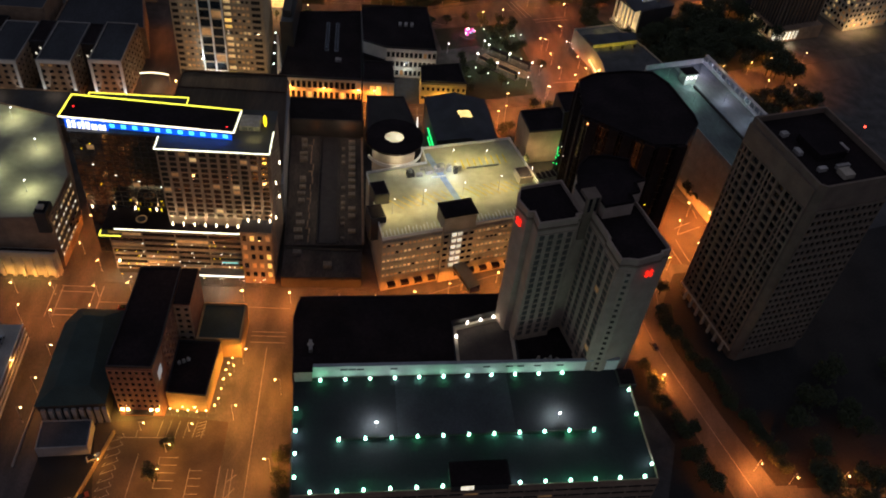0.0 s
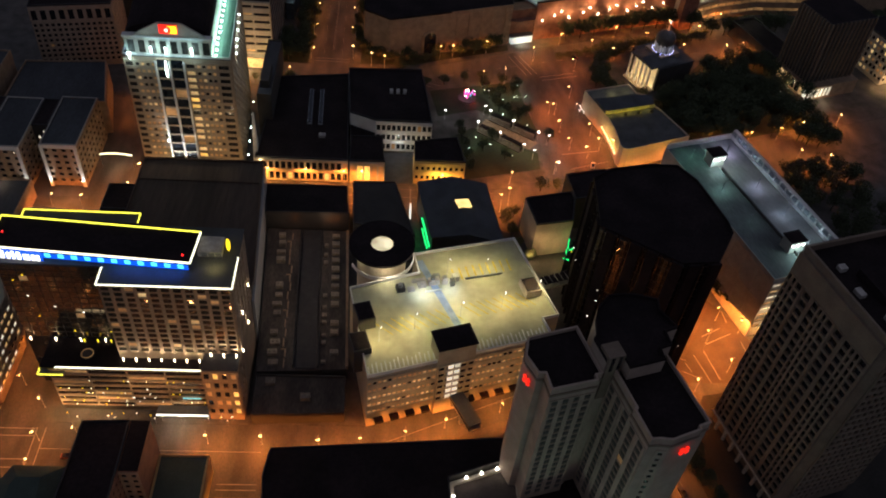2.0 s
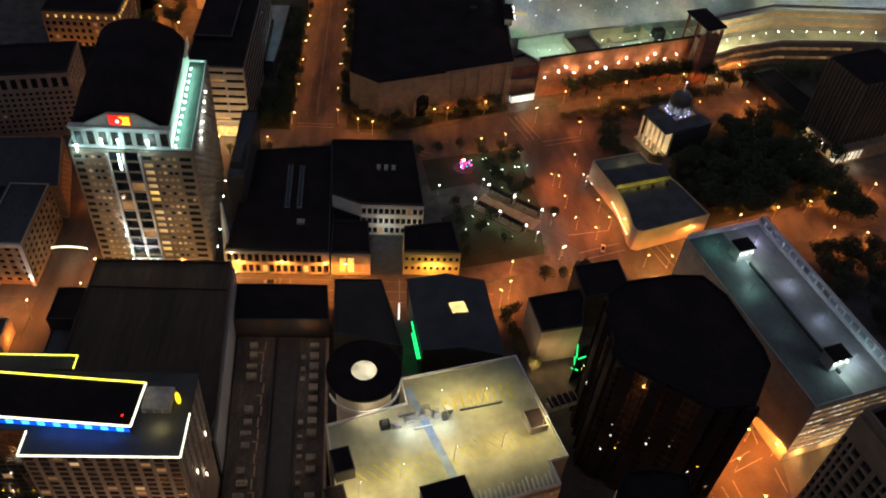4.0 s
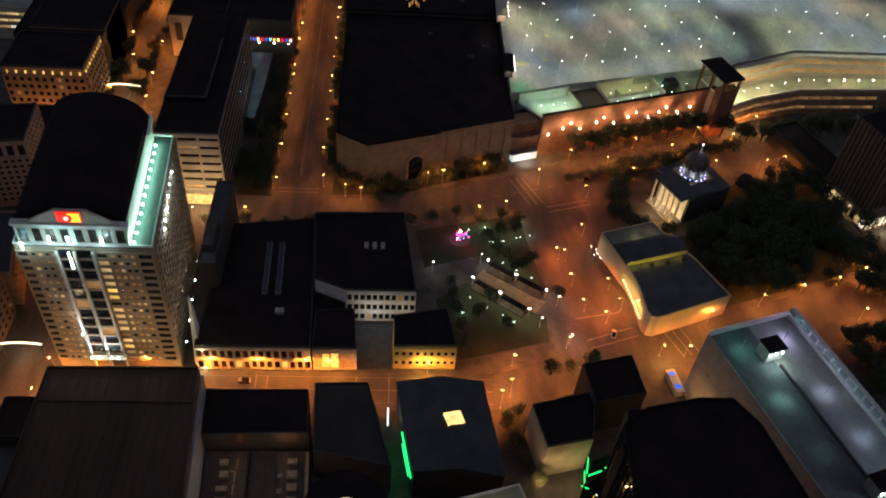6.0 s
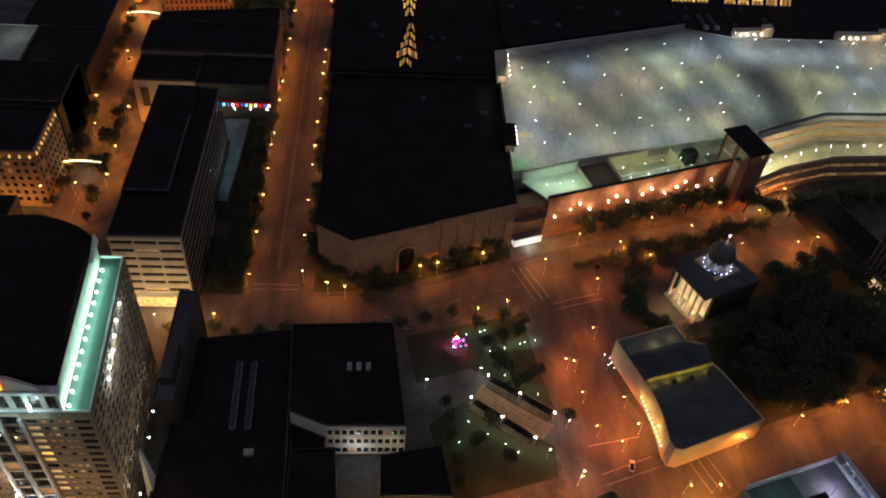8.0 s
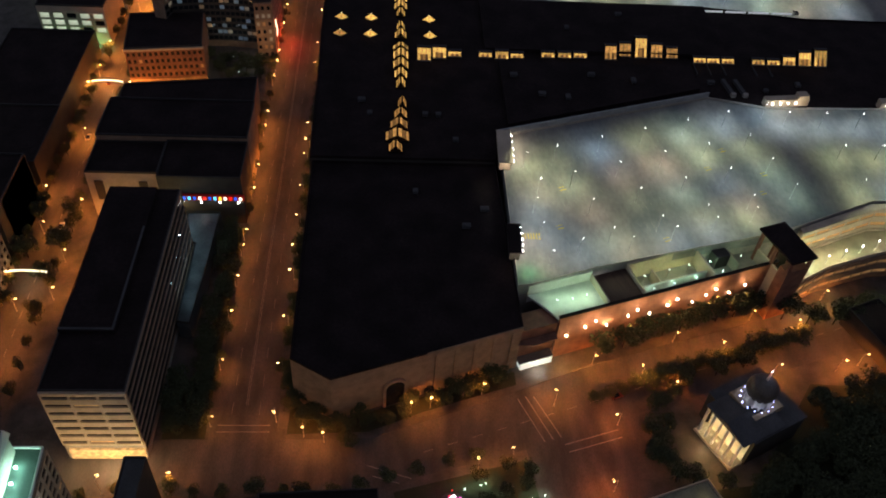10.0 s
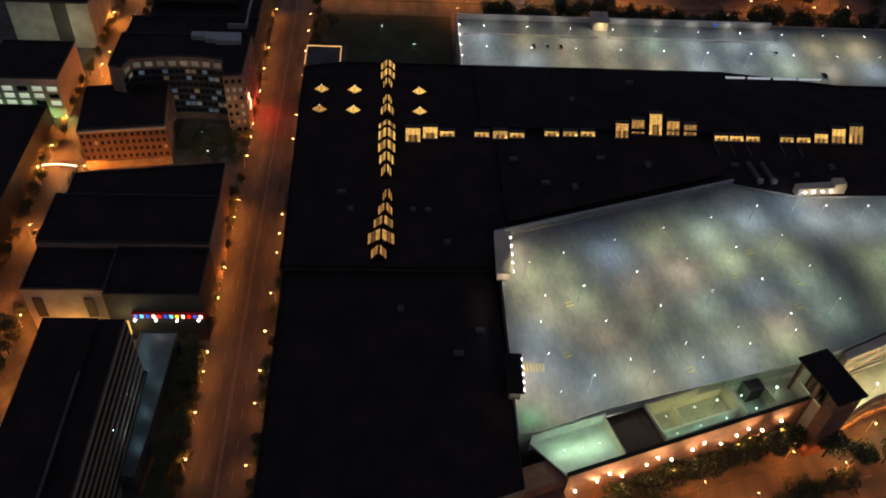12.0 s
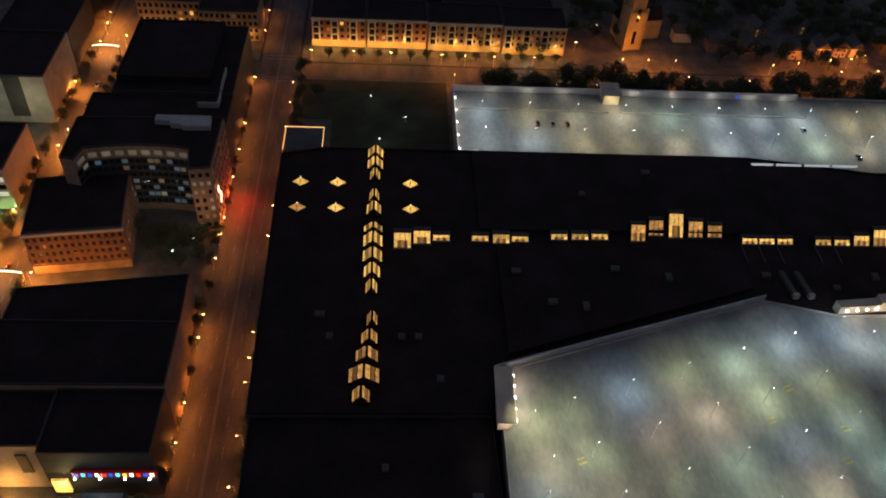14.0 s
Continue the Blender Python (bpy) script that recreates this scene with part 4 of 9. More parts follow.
cm0 = mesh_of(cyl(bmesh.new(), 0, 0, 33.6, 35.0, 0.35, 0.35, 8), CREAM)
for i in range(10):
    piece("column", cm0, ramp, 8.6 * math.cos(i * math.pi / 5), 8.6 * math.sin(i * math.pi / 5), 0)
rw = bmesh.new()
for i in range(14):
    a0, a1 = 3.6 + i * 0.2, 3.8 + i * 0.2
    prism([(r * math.cos(a), r * math.sin(a)) for r, a in ((11.6, a0), (12.0, a0), (12.0, a1), (11.6, a1))], 28.6, 30.2, rw)
part("curved_rail", rw, WHITE, ramp)
glow(62, 356.0, 33.0, 1500, (1, 0.9, 0.62), None, 0.2), glow(51, 364, 33.2, 500, (1, 0.9, 0.62), None, 0.2), glow(71, 363, 33.0, 700, (1, 0.9, 0.62), None, 0.2)
for x, y in ((72, 335), (88, 341), (103, 346), (98, 362), (116, 352), (60, 329), (84, 361)):
    street_lamp(x, y, 17, 7.5, 0.6, 3600, (1, 0.86, 0.42), BULB_W, 28.7, "deck_lamp", "short lamp post with a white head on a parking deck", "garage deck lamps", 0.19)
for x, y, w, d, h in ((53, 333, 6, 8, 34), (52, 322, 6, 8, 31.5), (112, 350, 6, 7, 32)):
    block("roof_hut", "small black-roofed hut on a parking deck", "roof hut", rect(0, w, 0, d), h, DARKWALL if x < 60 else CREAM, MEMBRANE, 0, x=x, y=y, rz=17, z0=20, group="deck huts")
mech = thing("roof_machinery", "bright lit cluster of pipes and boxes on a deck", "machinery", 73.5, 353.2, 28.7, 14)
for i, (x, y, w, d, h) in enumerate(((0, 0, 3, 2, 1.8), (4, 0.5, 4, 2, 2.4), (9, 0, 2, 2, 3), (-4, -1, 2.4, 1.6, 1.4), (13, 0.5, 2.2, 2.2, 2.6), (18, 1, 14, 0.5, 0.7))):
    part("casing", box(x, x + w, y, y + d, 0, h), UNIT if i != 5 else METAL, mech)
for x, y, w, d, h, m in ((-8, -0.6, 3, 2.6, 2.2, DARKWALL), (-1.6, 3.0, 5, 1.2, 1.0, UNIT), (6.4, 3.2, 2.4, 1.6, 1.6, METAL), (2.0, -2.4, 6, 0.6, 0.5, WHITE), (11.6, -1.4, 1.6, 1.6, 3.0, DARKWALL)):
    part("casing", box(x, x + w, y, y + d, 0, h), m, mech)
for x, y in ((-6.6, 0.6), (5.6, 1.6), (10.0, 1.0)):
    part("fan_cowl", cyl(bmesh.new(), x, y, 2.2, 3.4, 0.9, 0.8, 14), METAL, mech)
glow(75, 350.6, 32.5, 1700, COOL, None, 0.2), glow(85, 352.6, 32, 1300, COOL, None, 0.2)
sb = thing("skybridge", "enclosed footbridge over the street", "footbridge", 85.2, 326.6, 0, -64.8)
part("deck", box(0, 19.6, -2.2, 2.2, 7.0, 7.5), CONCRETE, sb)
part("wall", box(0, 19.6, -2.2, -2.0, 7.5, 10.0), BLUEGLASS, sb)
part("wall", box(0, 19.6, 2.0, 2.2, 7.5, 10.0), BLUEGLASS, sb)
part("roof", box(0, 19.6, -2.5, 2.5, 10.0, 10.4), ROOFBLUE, sb)
part("pier", box(11, 12, -1, 1, 0.05, 7.0), CONCRETE, sb)

# ---- gabled theatre, low roofs and the green-lit wall ----
gab = thing("theatre", "theatre with a slate-blue gable roof and a lit skylight", "theatre")
G = [(80, 391.9), (108.5, 390.3), (103.4, 425.8), (74.6, 425)]
part("wall", prism(G, 0.16, 17), DARKWALL, gab)
b = bmesh.new()
v = [b.verts.new(p) for p in ((79.4, 391.4, 17), (109.1, 389.8, 17), (104, 426.3, 17), (74, 425.5, 17), (94.3, 390.6, 20.5), (89, 425.9, 20.5))]
for f in ((0, 1, 4), (2, 3, 5), (0, 4, 5, 3), (1, 2, 5, 4), (3, 2, 1, 0)):
    b.faces.new([v[i] for i in f])
part("roof", b, ROOFBLUE, gab)
sk = box(-2.9, 2.9, -2.4, 2.4, 0, 0.9)
bmesh.ops.transform(sk, matrix=pose(93, 409.2, 19.6, 0, 8, 17), verts=sk.verts)
part("skylight", sk, em("bright_skylight", (1.0, 0.72, 0.25), 1.4, 0.35, 0.5), gab, "bright lit roof window")
led(gab, (79.2, 393), (76.4, 410), 10, LED_G, 0.5, "green_light_strip"), led(gab, (78.6, 396), (76.6, 408), 6, LED_G, 0.4, "green_light_strip")
glow(75.5, 404, 7, 260, (0.1, 1, 0.3), None, 0.2), glow(71.8, 420, 8, 700, COOL, None, 0.3)
part("foyer_sign", box(71.4, 72.0, 417, 421, 3, 8.4), em("white_sign_panel", (0.95, 1.0, 0.95), 1.2), gab, "white lit sign panel")
block("low_shop", "low dark flat-roofed shop building", "shop", [(48.1, 399), (73, 393.4), (64.7, 425.6), (46.7, 425)], 16, DARKWALL, ROOFDULL, 0.7)
block("corner_building", "low building with a cream side wall and black roof", "building", [(123.1, 399.6), (138.8, 403.0), (141.4, 416.6), (140.4, 421.2), (119.9, 416.1)], 18.2, CREAM, MEMBRANE)
block("corner_building", "small black-roofed corner building", "building", [(141.8, 417.2), (160.4, 421.6), (158.4, 438.1), (139.8, 433.7)], 17.6, DARKWALL, MEMBRANE)
glow(121.5, 394, 7, 2200, WARM, None, 0.2), glow(133, 394.6, 7, 1200, WARM, None, 0.2), glow(152, 443.5, 5, 500, COOL, None, 0.2)
BRONZE_MIRROR = mat("bronze_mirror_glass", (0.16, 0.13, 0.10), 0.05, 0.4, 0.12, 0.8, metal=0.9)
bt = thing("black_tower", "dark glass office block with scattered lit windows", "office block")
BT = [(133.5, 355.5), (146.0, 347.4), (158.2, 339.2), (170.7, 340.5), (179.4, 354.6), (179.3, 360.3), (173.7, 381.8), (168.1, 390.1), (158.1, 390.0), (142.6, 386.6), (135.0, 381.0)]
part("wall", prism(BT, 0.16, 60), BLUEGLASS, bt)
part("roof", prism(inset(BT, 0.5), 60, 60.2), MEMBRANE, bt)
part("parapet", ring(BT, 0.5, 60, 61), MEMBRANE, bt)
for i, (p, q, c) in enumerate(((BT[0], BT[1], 5), (BT[1], BT[2], 5), (BT[2], BT[3], 4), (BT[3], BT[4], 5), (BT[9], BT[10], 3), (BT[10], BT[0], 7))):
    facade(bt, p, q, 3, 59, c, 15, DARKWALL, 0.0, [LITDIM, LITWARM], BRONZE_MIRROR, pier=0.04, span=0.07, proud=0.12, seed=30 + i)
block("tower_wing", "low black-roofed wing behind a dark glass tower", "building wing", [(143, 387.4), (167, 391), (171, 404), (148, 407)], 30, DARKWALL, MEMBRANE, 0.6)
GA = [(135.2, 390.9), (147.2, 399.5), (146.4, 403.4), (139.8, 400.8)]
ga = block("green_lit_annex", "low annex edged with green light strips", "annex", GA, 9.0, DARKWALL, MEMBRANE, 0.5)
for a, b, z in (((138.4, 401.4), (137.0, 395.4), 9.5), ((137.4, 394.6), (142.0, 396.4), 9.6), ((143.4, 397.4), (148.0, 400.4), 9.6), ((135.0, 392.4), (137.4, 391.4), 7.0), ((137.4, 398.4), (136.6, 393.6), 6.0)):
    led(ga, a, b, z, LED_G, 0.34)
for x, y, z in ((139, 397, 11.5), (146, 400.6, 11.5), (135.4, 395, 5)):
    glow(x, y, z, 60, (0.1, 1, 0.35), None, 0.2)
rb = random.Random(44)
tiny = [pane_mesh(0.45, 0.6, m) for m in (LED_O, LITPALE, FLOOD)]
for p, q in ((BT[10], BT[0]), (BT[0], BT[1]), (BT[1], BT[2]), (BT[2], BT[3])):
    p, q = Vector(p), Vector(q)
    ang = math.atan2((q - p).y, (q - p).x)
    out = Vector((math.sin(ang), -math.cos(ang)))
    for k in range(5):
        c = p.lerp(q, (k + 0.5) / 5) + out * 0.7
        wide = 1.9 if k in (1, 4) else 0.12
        bm = box(-wide, wide, -0.55, 0.44, 0.2, 60.6)
        bmesh.ops.transform(bm, matrix=pose(c.x, c.y, 0, 0, 0, math.degrees(ang)), verts=bm.verts)
        part("pier", bm, MEMBRANE, bt)
        if k < 4:
            c = p.lerp(q, rb.uniform(0.05, 0.95)) + out * 1.3
            piece("lamp", tiny[rb.randrange(3)], bt, c.x, c.y, rb.uniform(6, 38), ang)

# ---- long garage with the panelled parapet ----
mg = thing("long_garage", "long concrete garage with a panelled parapet and lit deck", "garage", 205.5, 358.9, 3.6, 17.7)
part("wall", box(0, 35.4, 0, 80.5, -3.4, 29.0), CONCRETE, mg)
part("deck", box(0.4, 35.0, 0.4, 80.1, 29.0, 29.3), DECK, mg, "concrete roof deck with lamplight streaks in its colour")
part("parapet", box(0, 0.4, 0, 80.5, 29.0, 30.2), CONCRETE, mg)
part("parapet", box(0.4, 35.4, 0, 0.4, 29.0, 30.2), CONCRETE, mg)
part("parapet", box(0.4, 33.2, 80.1, 80.5, 29.0, 32.0), WHITE, mg)
part("ramp_wall", box(16.6, 17.2, 9, 62, 29.3, 30.6), DARKWALL, mg, "dark ramp wall")
part("lower_deck", box(0.45, 16.4, 0.45, 80.0, 29.304, 29.34), mat("dark_teal_deck", (0.12, 0.13, 0.125), 0.85, 0.45, 0.09, 1.2, stretch=(1, 0.3, 1)), mg, "darker half of the deck")
part("parapet_base", box(33.2, 35.4, 0.4, 80.5, 29.3, 30.8), WHITE, mg)
ped, pan = mesh_of(box(-0.9, 0.9, -0.35, 0.35, 0, 2.6), WHITE), mesh_of(box(-0.35, 0.35, -1.6, 1.6, 0, 1.7), PALE_SLATE)
for i in range(20):
    piece("parapet_pier", ped, mg, 34.3, 1.2 + i * 4.0, 30.8)
    piece("parapet_panel", pan, mg, 34.3, 3.3 + i * 4.0, 30.8)
part("coping", box(33.5, 35.1, 0.6, 80.3, 33.4, 33.8), WHITE, mg)
facade(mg, (0, 0), (35.4, 0), 2, 28.5, 9, 8, CONCRETE, 0.9, [LITWARM, LITDIM, LITPALE], pier=0.06, span=0.6, seed=16)
facade(mg, (0, 80.5), (0, 0), 2, 28.5, 10, 1, CONCRETE, 0.0, [LITDIM], CONCRETE, pier=0.04, span=0.1, proud=0.12, seed=17)
for ly, lx in ((64.5, 12.6), (11, 14.0)):
    s = thing("stair_hut", "stair hut with a black roof and white lamps on a deck", "stair hut", 205.5, 358.9, 32.9, 17.7, "garage stair huts")
    part("wall", box(lx, lx + 6.5, ly, ly + 5.5, 0, 5.6), CONCRETE, s)
    part("roof", box(lx - 0.4, lx + 6.9, ly - 0.4, ly + 5.9, 5.6, 6.0), MEMBRANE, s)
    for k in range(3):
        part("lamp", box(lx + 0.5 + 2.4 * k, lx + 1.0 + 2.4 * k, ly - 0.3, ly, 3.6, 4.2), BULB_W, s)
    glow(lx + 2.5, ly - 2.6, 3.8, 1500, (0.6, 0.95, 0.95), s, 0.2)
for lx, ly, w, c in ((25, 71, 9000, (0.6, 0.58, 1.0)), (24, 12, 10000, (0.55, 0.76, 1.0)), (8, 72, 4200, (0.34, 1, 0.8)), (25, 48, 4200, (0.55, 0.64, 1.0)), (9, 50, 4200, (0.5, 1.0, 0.9)), (9, 30, 600, (0.5, 0.95, 0.9)), (26, 30, 3600, (0.55, 0.7, 1.0))):
    lp = thing("deck_floodlight", "floodlight on a short post on a garage deck", "floodlight", 205.5, 358.9, 32.9, 17.7, "garage floodlights")
    part("post", cyl(bmesh.new(), lx, ly, 0, 4.6, 0.1, 0.08, 8), METAL, lp)
    part("head", box(lx - 0.4, lx + 0.4, ly - 0.25, ly + 0.25, 4.6, 4.85), METAL, lp)
    glow(lx, ly, 4.2, w, c, lp, 0.1)
tree(203.6, 374, 10.5, 4.6, "street tree lit from below beside a garage"), tree(198.6, 381, 9.5, 4.2, "street tree lit from below beside a garage"), tree(201, 393, 9, 4.5)
glow(205.6, 369.6, 2.0, 1500, (1, 0.8, 0.55), None, 0.2), glow(212, 359.5, 3.5, 2600, (1, 0.5, 0.12), None, 0.2), glow(211, 354, 14, 3000, (1, 0.62, 0.3), None, 0.3), glow(226, 358, 14, 1800, (1, 0.62, 0.3), None, 0.3), glow(224, 363.6, 3.5, 1600, (1, 0.55, 0.18), None, 0.2), glow(234, 367, 3.5, 1600, (1, 0.55, 0.18), None, 0.2)
fb = thing("footbridge", "short covered footbridge from a garage to a tower", "footbridge", 122.6, 370.6, 13, 20)
part("deck", box(0, 11.4, -1.8, 1.8, 0, 0.4), CONCRETE, fb)
part("roof", box(0, 11.4, -2.0, 2.0, 3.0, 3.3), MEMBRANE, fb)
for i in range(5):
    part("roof_rib", box(1 + i * 2.3, 1.2 + i * 2.3, -2.0, 2.0, 3.3, 3.5), CONCRETE, fb)
for i in range(4):
    for y in (-1.8, 1.6):
        part("post", box(0.4 + i * 3.4, 0.6 + i * 3.4, y, y + 0.2, 0.4, 3.0), METAL, fb)
glow(206.5, 377, 9, 500, (1, 0.75, 0.5), None, 0.2), glow(184, 402, 9, 1600, (1, 0.5, 0.18), None, 0.3), glow(176, 424, 9, 2000, (1, 0.5, 0.18), None, 0.3)
ki = thing("awning_kiosk", "small white kiosk with a blue sign beside the garage", "kiosk", 178.5, 438, 0.16, 100)
part("body", box(-5, 5, -1.4, 1.4, 0, 2.8), CREAM, ki)
part("roof", box(-5.4, 5.4, -1.8, 1.8, 2.8, 3.1), PALE_SLATE, ki)
for x in (-3.4, 2.6):
    part("sign", box(x, x + 1.6, -1.0, 1.0, 3.1, 3.3), LED_B, ki, "blue lit roof panel")
glow(181.6, 438, 6.0, 260, COOL, None, 0.2), glow(177.5, 447, 4.5, 2400, (1, 0.55, 0.12), None, 0.2), glow(189, 415, 12, 1500, (1, 0.55, 0.25), None, 0.3)

# ---- museum with the curved lit front, memorial with the dome ----
site(-1.2, 0.5, -2.2)
mus = thing("museum", "low museum with a curved golden-lit front", "museum")
MU = [(176.4, 461.2), (208.6, 473.6), (199.2, 494), (196.4, 498), (196.4, 506.4), (189, 508.6), (186, 516), (161.9, 508), (164.9, 499.6), (167.2, 493.4), (168.9, 488.7), (170.2, 485.2), (171.1, 481.5), (171.8, 478.0), (172.2, 474.5), (172.4, 471.0), (172.4, 464.8), (173.6, 461.8)]
part("wall", prism(MU, -1.84, 13), CREAM, mus)
part("roof", prism(inset(MU, 0.5), 13, 13.2), mat("dark_gravel_roof", (0.09, 0.09, 0.085), 0.9, 0.4, 0.15, 1.5), mus)
part("parapet", ring(MU, 0.35, 13, 13.9), CREAM, mus)
part("upper_roof", prism([(169.4, 489.6), (195.8, 497.6), (195.8, 505.6), (165.6, 499.5)], 13.2, 15.2), ROOFBLUE, mus)
part("north_roof", prism([(166.0, 501.2), (188.0, 508.2), (185.6, 515.2), (162.9, 507.6)], 13.2, 13.4), mat("pale_terrace_roof", (0.2, 0.19, 0.15), 0.9, 0.4, 0.2, 1.5), mus)
for i in range(3):
    part("roof_vent", box(179 + i * 7, 180.4 + i * 7, 489 + 1.8 * i, 490.0 + 1.8 * i, 13.2, 14.8), DARKWALL, mus)
# Cream wall; the yellow lamplight on it is put into the colour.
part("step_wall", prism([(169.6, 489.0), (196.0, 497.0), (195.9, 497.4), (169.5, 489.4)], 13.2, 15.0), mat("yellow_lit_step_wall", (0.55, 0.47, 0.2), 0.85, 0.3), mus)
for i in range(5):
    glow(172 + i * 5.2, 488.2 + i * 1.56, 14.2, 90, (1, 0.8, 0.12), None, 0.1)
glow(176, 506, 15.6, 130, (1, 0.86, 0.4), None, 0.2), glow(183, 510, 15.6, 90, (1, 0.86, 0.4), None, 0.2)
lm = mesh_of(box(-0.2, 0.2, -0.35, 0.35, 0, 0.7), em("pale_gold_lamp", (1.0, 0.84, 0.5), 2.4))
for i in range(12):
    k = i / 11
    u = thing("wall_light", "pale gold wall light along a curved facade", "wall light", 169.2 + 2.8 * k - 0.8 * (k - 0.5) ** 2, 487.4 - 20 * k, 6, 0, "museum wall lights")
    piece("lens", lm, u, 0, 0, 0)
    part("bracket", box(0, 1.6, -0.1, 0.1, 0.1, 0.3), METAL, u)
    if i % 2 == 0:
        glow(-0.7, 0, 1.6, 260, (1, 0.62, 0.12), u, 0.2)
site()
bl3 = mesh_of(cyl(bmesh.new(), 0, 0, 3.0, 3.3, 0.12, 0.12, 8), BULB_W)
for x, y in ((163.2, 509.5), (161.3, 506.5), (161.4, 504.1), (162.2, 501.6), (160.0, 503.0), (159.4, 508.0)):
    u = thing("path_light", "small white bollard light beside a museum", "bollard", x - 1.6, y, 0.16, 0, "museum path lights")
    piece("lens", bl3, u, 0, 0, 0)
    part("post", cyl(bmesh.new(), 0, 0, 0, 3.0, 0.08, 0.08, 6), METAL, u)
glow(157, 505, 3.6, 180, (1, 0.9, 0.55), None, 0.2)
glow(199, 463.6, 10, 700, (1, 0.6, 0.08), None, 0.2), glow(180, 455.6, 9, 500, (1, 0.6, 0.08), None, 0.2), glow(189, 459.4, 9, 400, (1, 0.6, 0.08), None, 0.2)
mem = thing("memorial_hall", "domed memorial hall with a lit columned portico", "memorial hall", 202.8, 528.7, 0, 26.6)
part("wall", box(0, 24, -1, 22, 0.14, 14), DARKWALL, mem)
b = bmesh.new()
v = [b.verts.new(p) for p in ((-5.4, -0.8, 15), (14, -0.8, 15), (14, 18.3, 15), (-5.4, 18.3, 15), (-5.4, 8.75, 17), (14, 8.75, 17))]
for f in ((0, 1, 5, 4), (2, 3, 4, 5), (3, 0, 4), (1, 2, 5), (0, 3, 2, 1)):
    b.faces.new([v[i] for i in f])
part("roof", b, ROOFGREY, mem)
part("flat_roof", box(-0.3, 24.3, -1.3, 22.3, 14.0, 14.3), ROOFGREY, mem)
part("plinth", box(-6, 0, -0.5, 18, 0.14, 1.2), STONE, mem)
cm = mesh_of(cyl(cyl(bmesh.new(), 0, 0, 0, 13.2, 0.62, 0.52, 14), 0, 0, 13.2, 13.8, 0.75, 0.75, 14), WHITE)
for i in range(6):
    piece("column", cm, mem, -4.6, 0.8 + i * 3.2, 1.2)
# The wall's own emission stands in for lamplight falling on it.
part("back_wall", box(-0.3, -0.02, 0.3, 17.2, 1.2, 14.8), em("glowing_portico_wall", (1.0, 0.8, 0.42), 0.4, 0.3, 0.2), mem, "portico wall that glows as if lamplit")
for i in range(5):
    glow(-2.4, 2.4 + i * 3.2, 2.2, 130, (1, 0.8, 0.42), mem, 0.15)
glow(-9, 9, 2.0, 420, (1, 0.8, 0.45), mem, 0.2)
dm = thing("dome", "dark round dome over a lit white drum", "dome", 207.8, 544.0, 15.0, 26.6)
part("base", box(-6.5, 6.5, -6.5, 6.5, -1, 1.6), TOWERTAN, dm)
part("drum", cyl(bmesh.new(), 0, 0, 1.6, 8.0, 4.3, 4.3, 28), WHITE, dm)
b = bmesh.new()
bmesh.ops.create_uvsphere(b, u_segments=28, v_segments=14, radius=1, matrix=Matrix.Translation((0, 0, 8.0)) @ Matrix.Diagonal((5.4, 5.4, 5.2, 1)))
part("cap", b, mat("weathered_dome_copper", (0.10, 0.082, 0.068), 0.5, 0.3, 0.4, 2.0), dm)
part("finial", cyl(bmesh.new(), 0, 0, 13.2, 17.6, 0.5, 0.12, 10), WHITE, dm)
glow(0.9, -0.9, 15.2, 60, (0.5, 0.6, 1.0), dm, 0.1)
pil = mesh_of(cyl(bmesh.new(), 0, 0, 1.6, 8.0, 0.42, 0.42, 8), WHITE)
for i in range(14):
    a = i * math.pi / 7
    piece("pilaster", pil, dm, 4.75 * math.cos(a), 4.75 * math.sin(a), 0)
    part("drum_lamp", cyl(bmesh.new(), 5.7 * math.cos(a + 0.22), 5.7 * math.sin(a + 0.22), 1.6, 1.9, 0.2, 0.2, 8), em("blue_white_lamp", (0.42, 0.45, 1.0), 9), dm)
    if i % 2 == 0:
        glow(5.7 * math.cos(a + 0.2), 5.7 * math.sin(a + 0.2), 3.4, 60, (0.7, 0.78, 1.0), dm, 0.15)
part("lantern_lamp", cyl(bmesh.new(), 0, 0, 17.6, 18.3, 0.3, 0.2, 10), em("blue_white_bulb", (0.5, 0.6, 1.0), 8), dm)

for x, y in ((262, 571), (252, 568), (226, 566)):
    street_lamp(x, y, 0, 7.5, watts=3600)
glow(192, 523, 5, 1500, (1, 0.45, 0.14), None, 0.3), glow(188, 533, 5, 900, (1, 0.45, 0.14), None, 0.3)

# ---- court tower and neighbours to the east ----
ct = thing("court_tower", "dark fin-clad tower over a lit glass base", "office tower", 287.5, 526, 0, 20)
part("wall", box(1.5, 32, 5, 30, 0.16, 44), DARKWALL, ct)
part("roof", box(1.9, 31.6, 5.4, 29.6, 44, 44.2), MEMBRANE, ct)
part("base", box(0, 34, 0, 31, 0.16, 8.5), TANBRICK, ct)
fm = mesh_of(box(-0.3, 0.3, -0.9, 0.0, 8.5, 44), TOWERSTONE)
for i in range(11):
    piece("fin", fm, ct, 2 + i * 2.95, 5, 0)
    piece("fin", fm, ct, 1.5, 6 + i * 2.3, 0, -math.pi / 2)
facade(ct, (0, 0), (16, 0), 1, 8, 6, 1, TANBRICK, 1.0, [LITPALE], pier=0.15, span=0.2, seed=40)
facade(ct, (0, 31), (0, 0), 1, 8, 9, 1, TANBRICK, 0.8, [LITPALE, LITWARM], pier=0.15, span=0.2, seed=41)
glow(-4, 14, 3, 900, (1, 0.85, 0.55), ct, 0.2), glow(8, -4, 3, 900, (1, 0.85, 0.55), ct, 0.2)
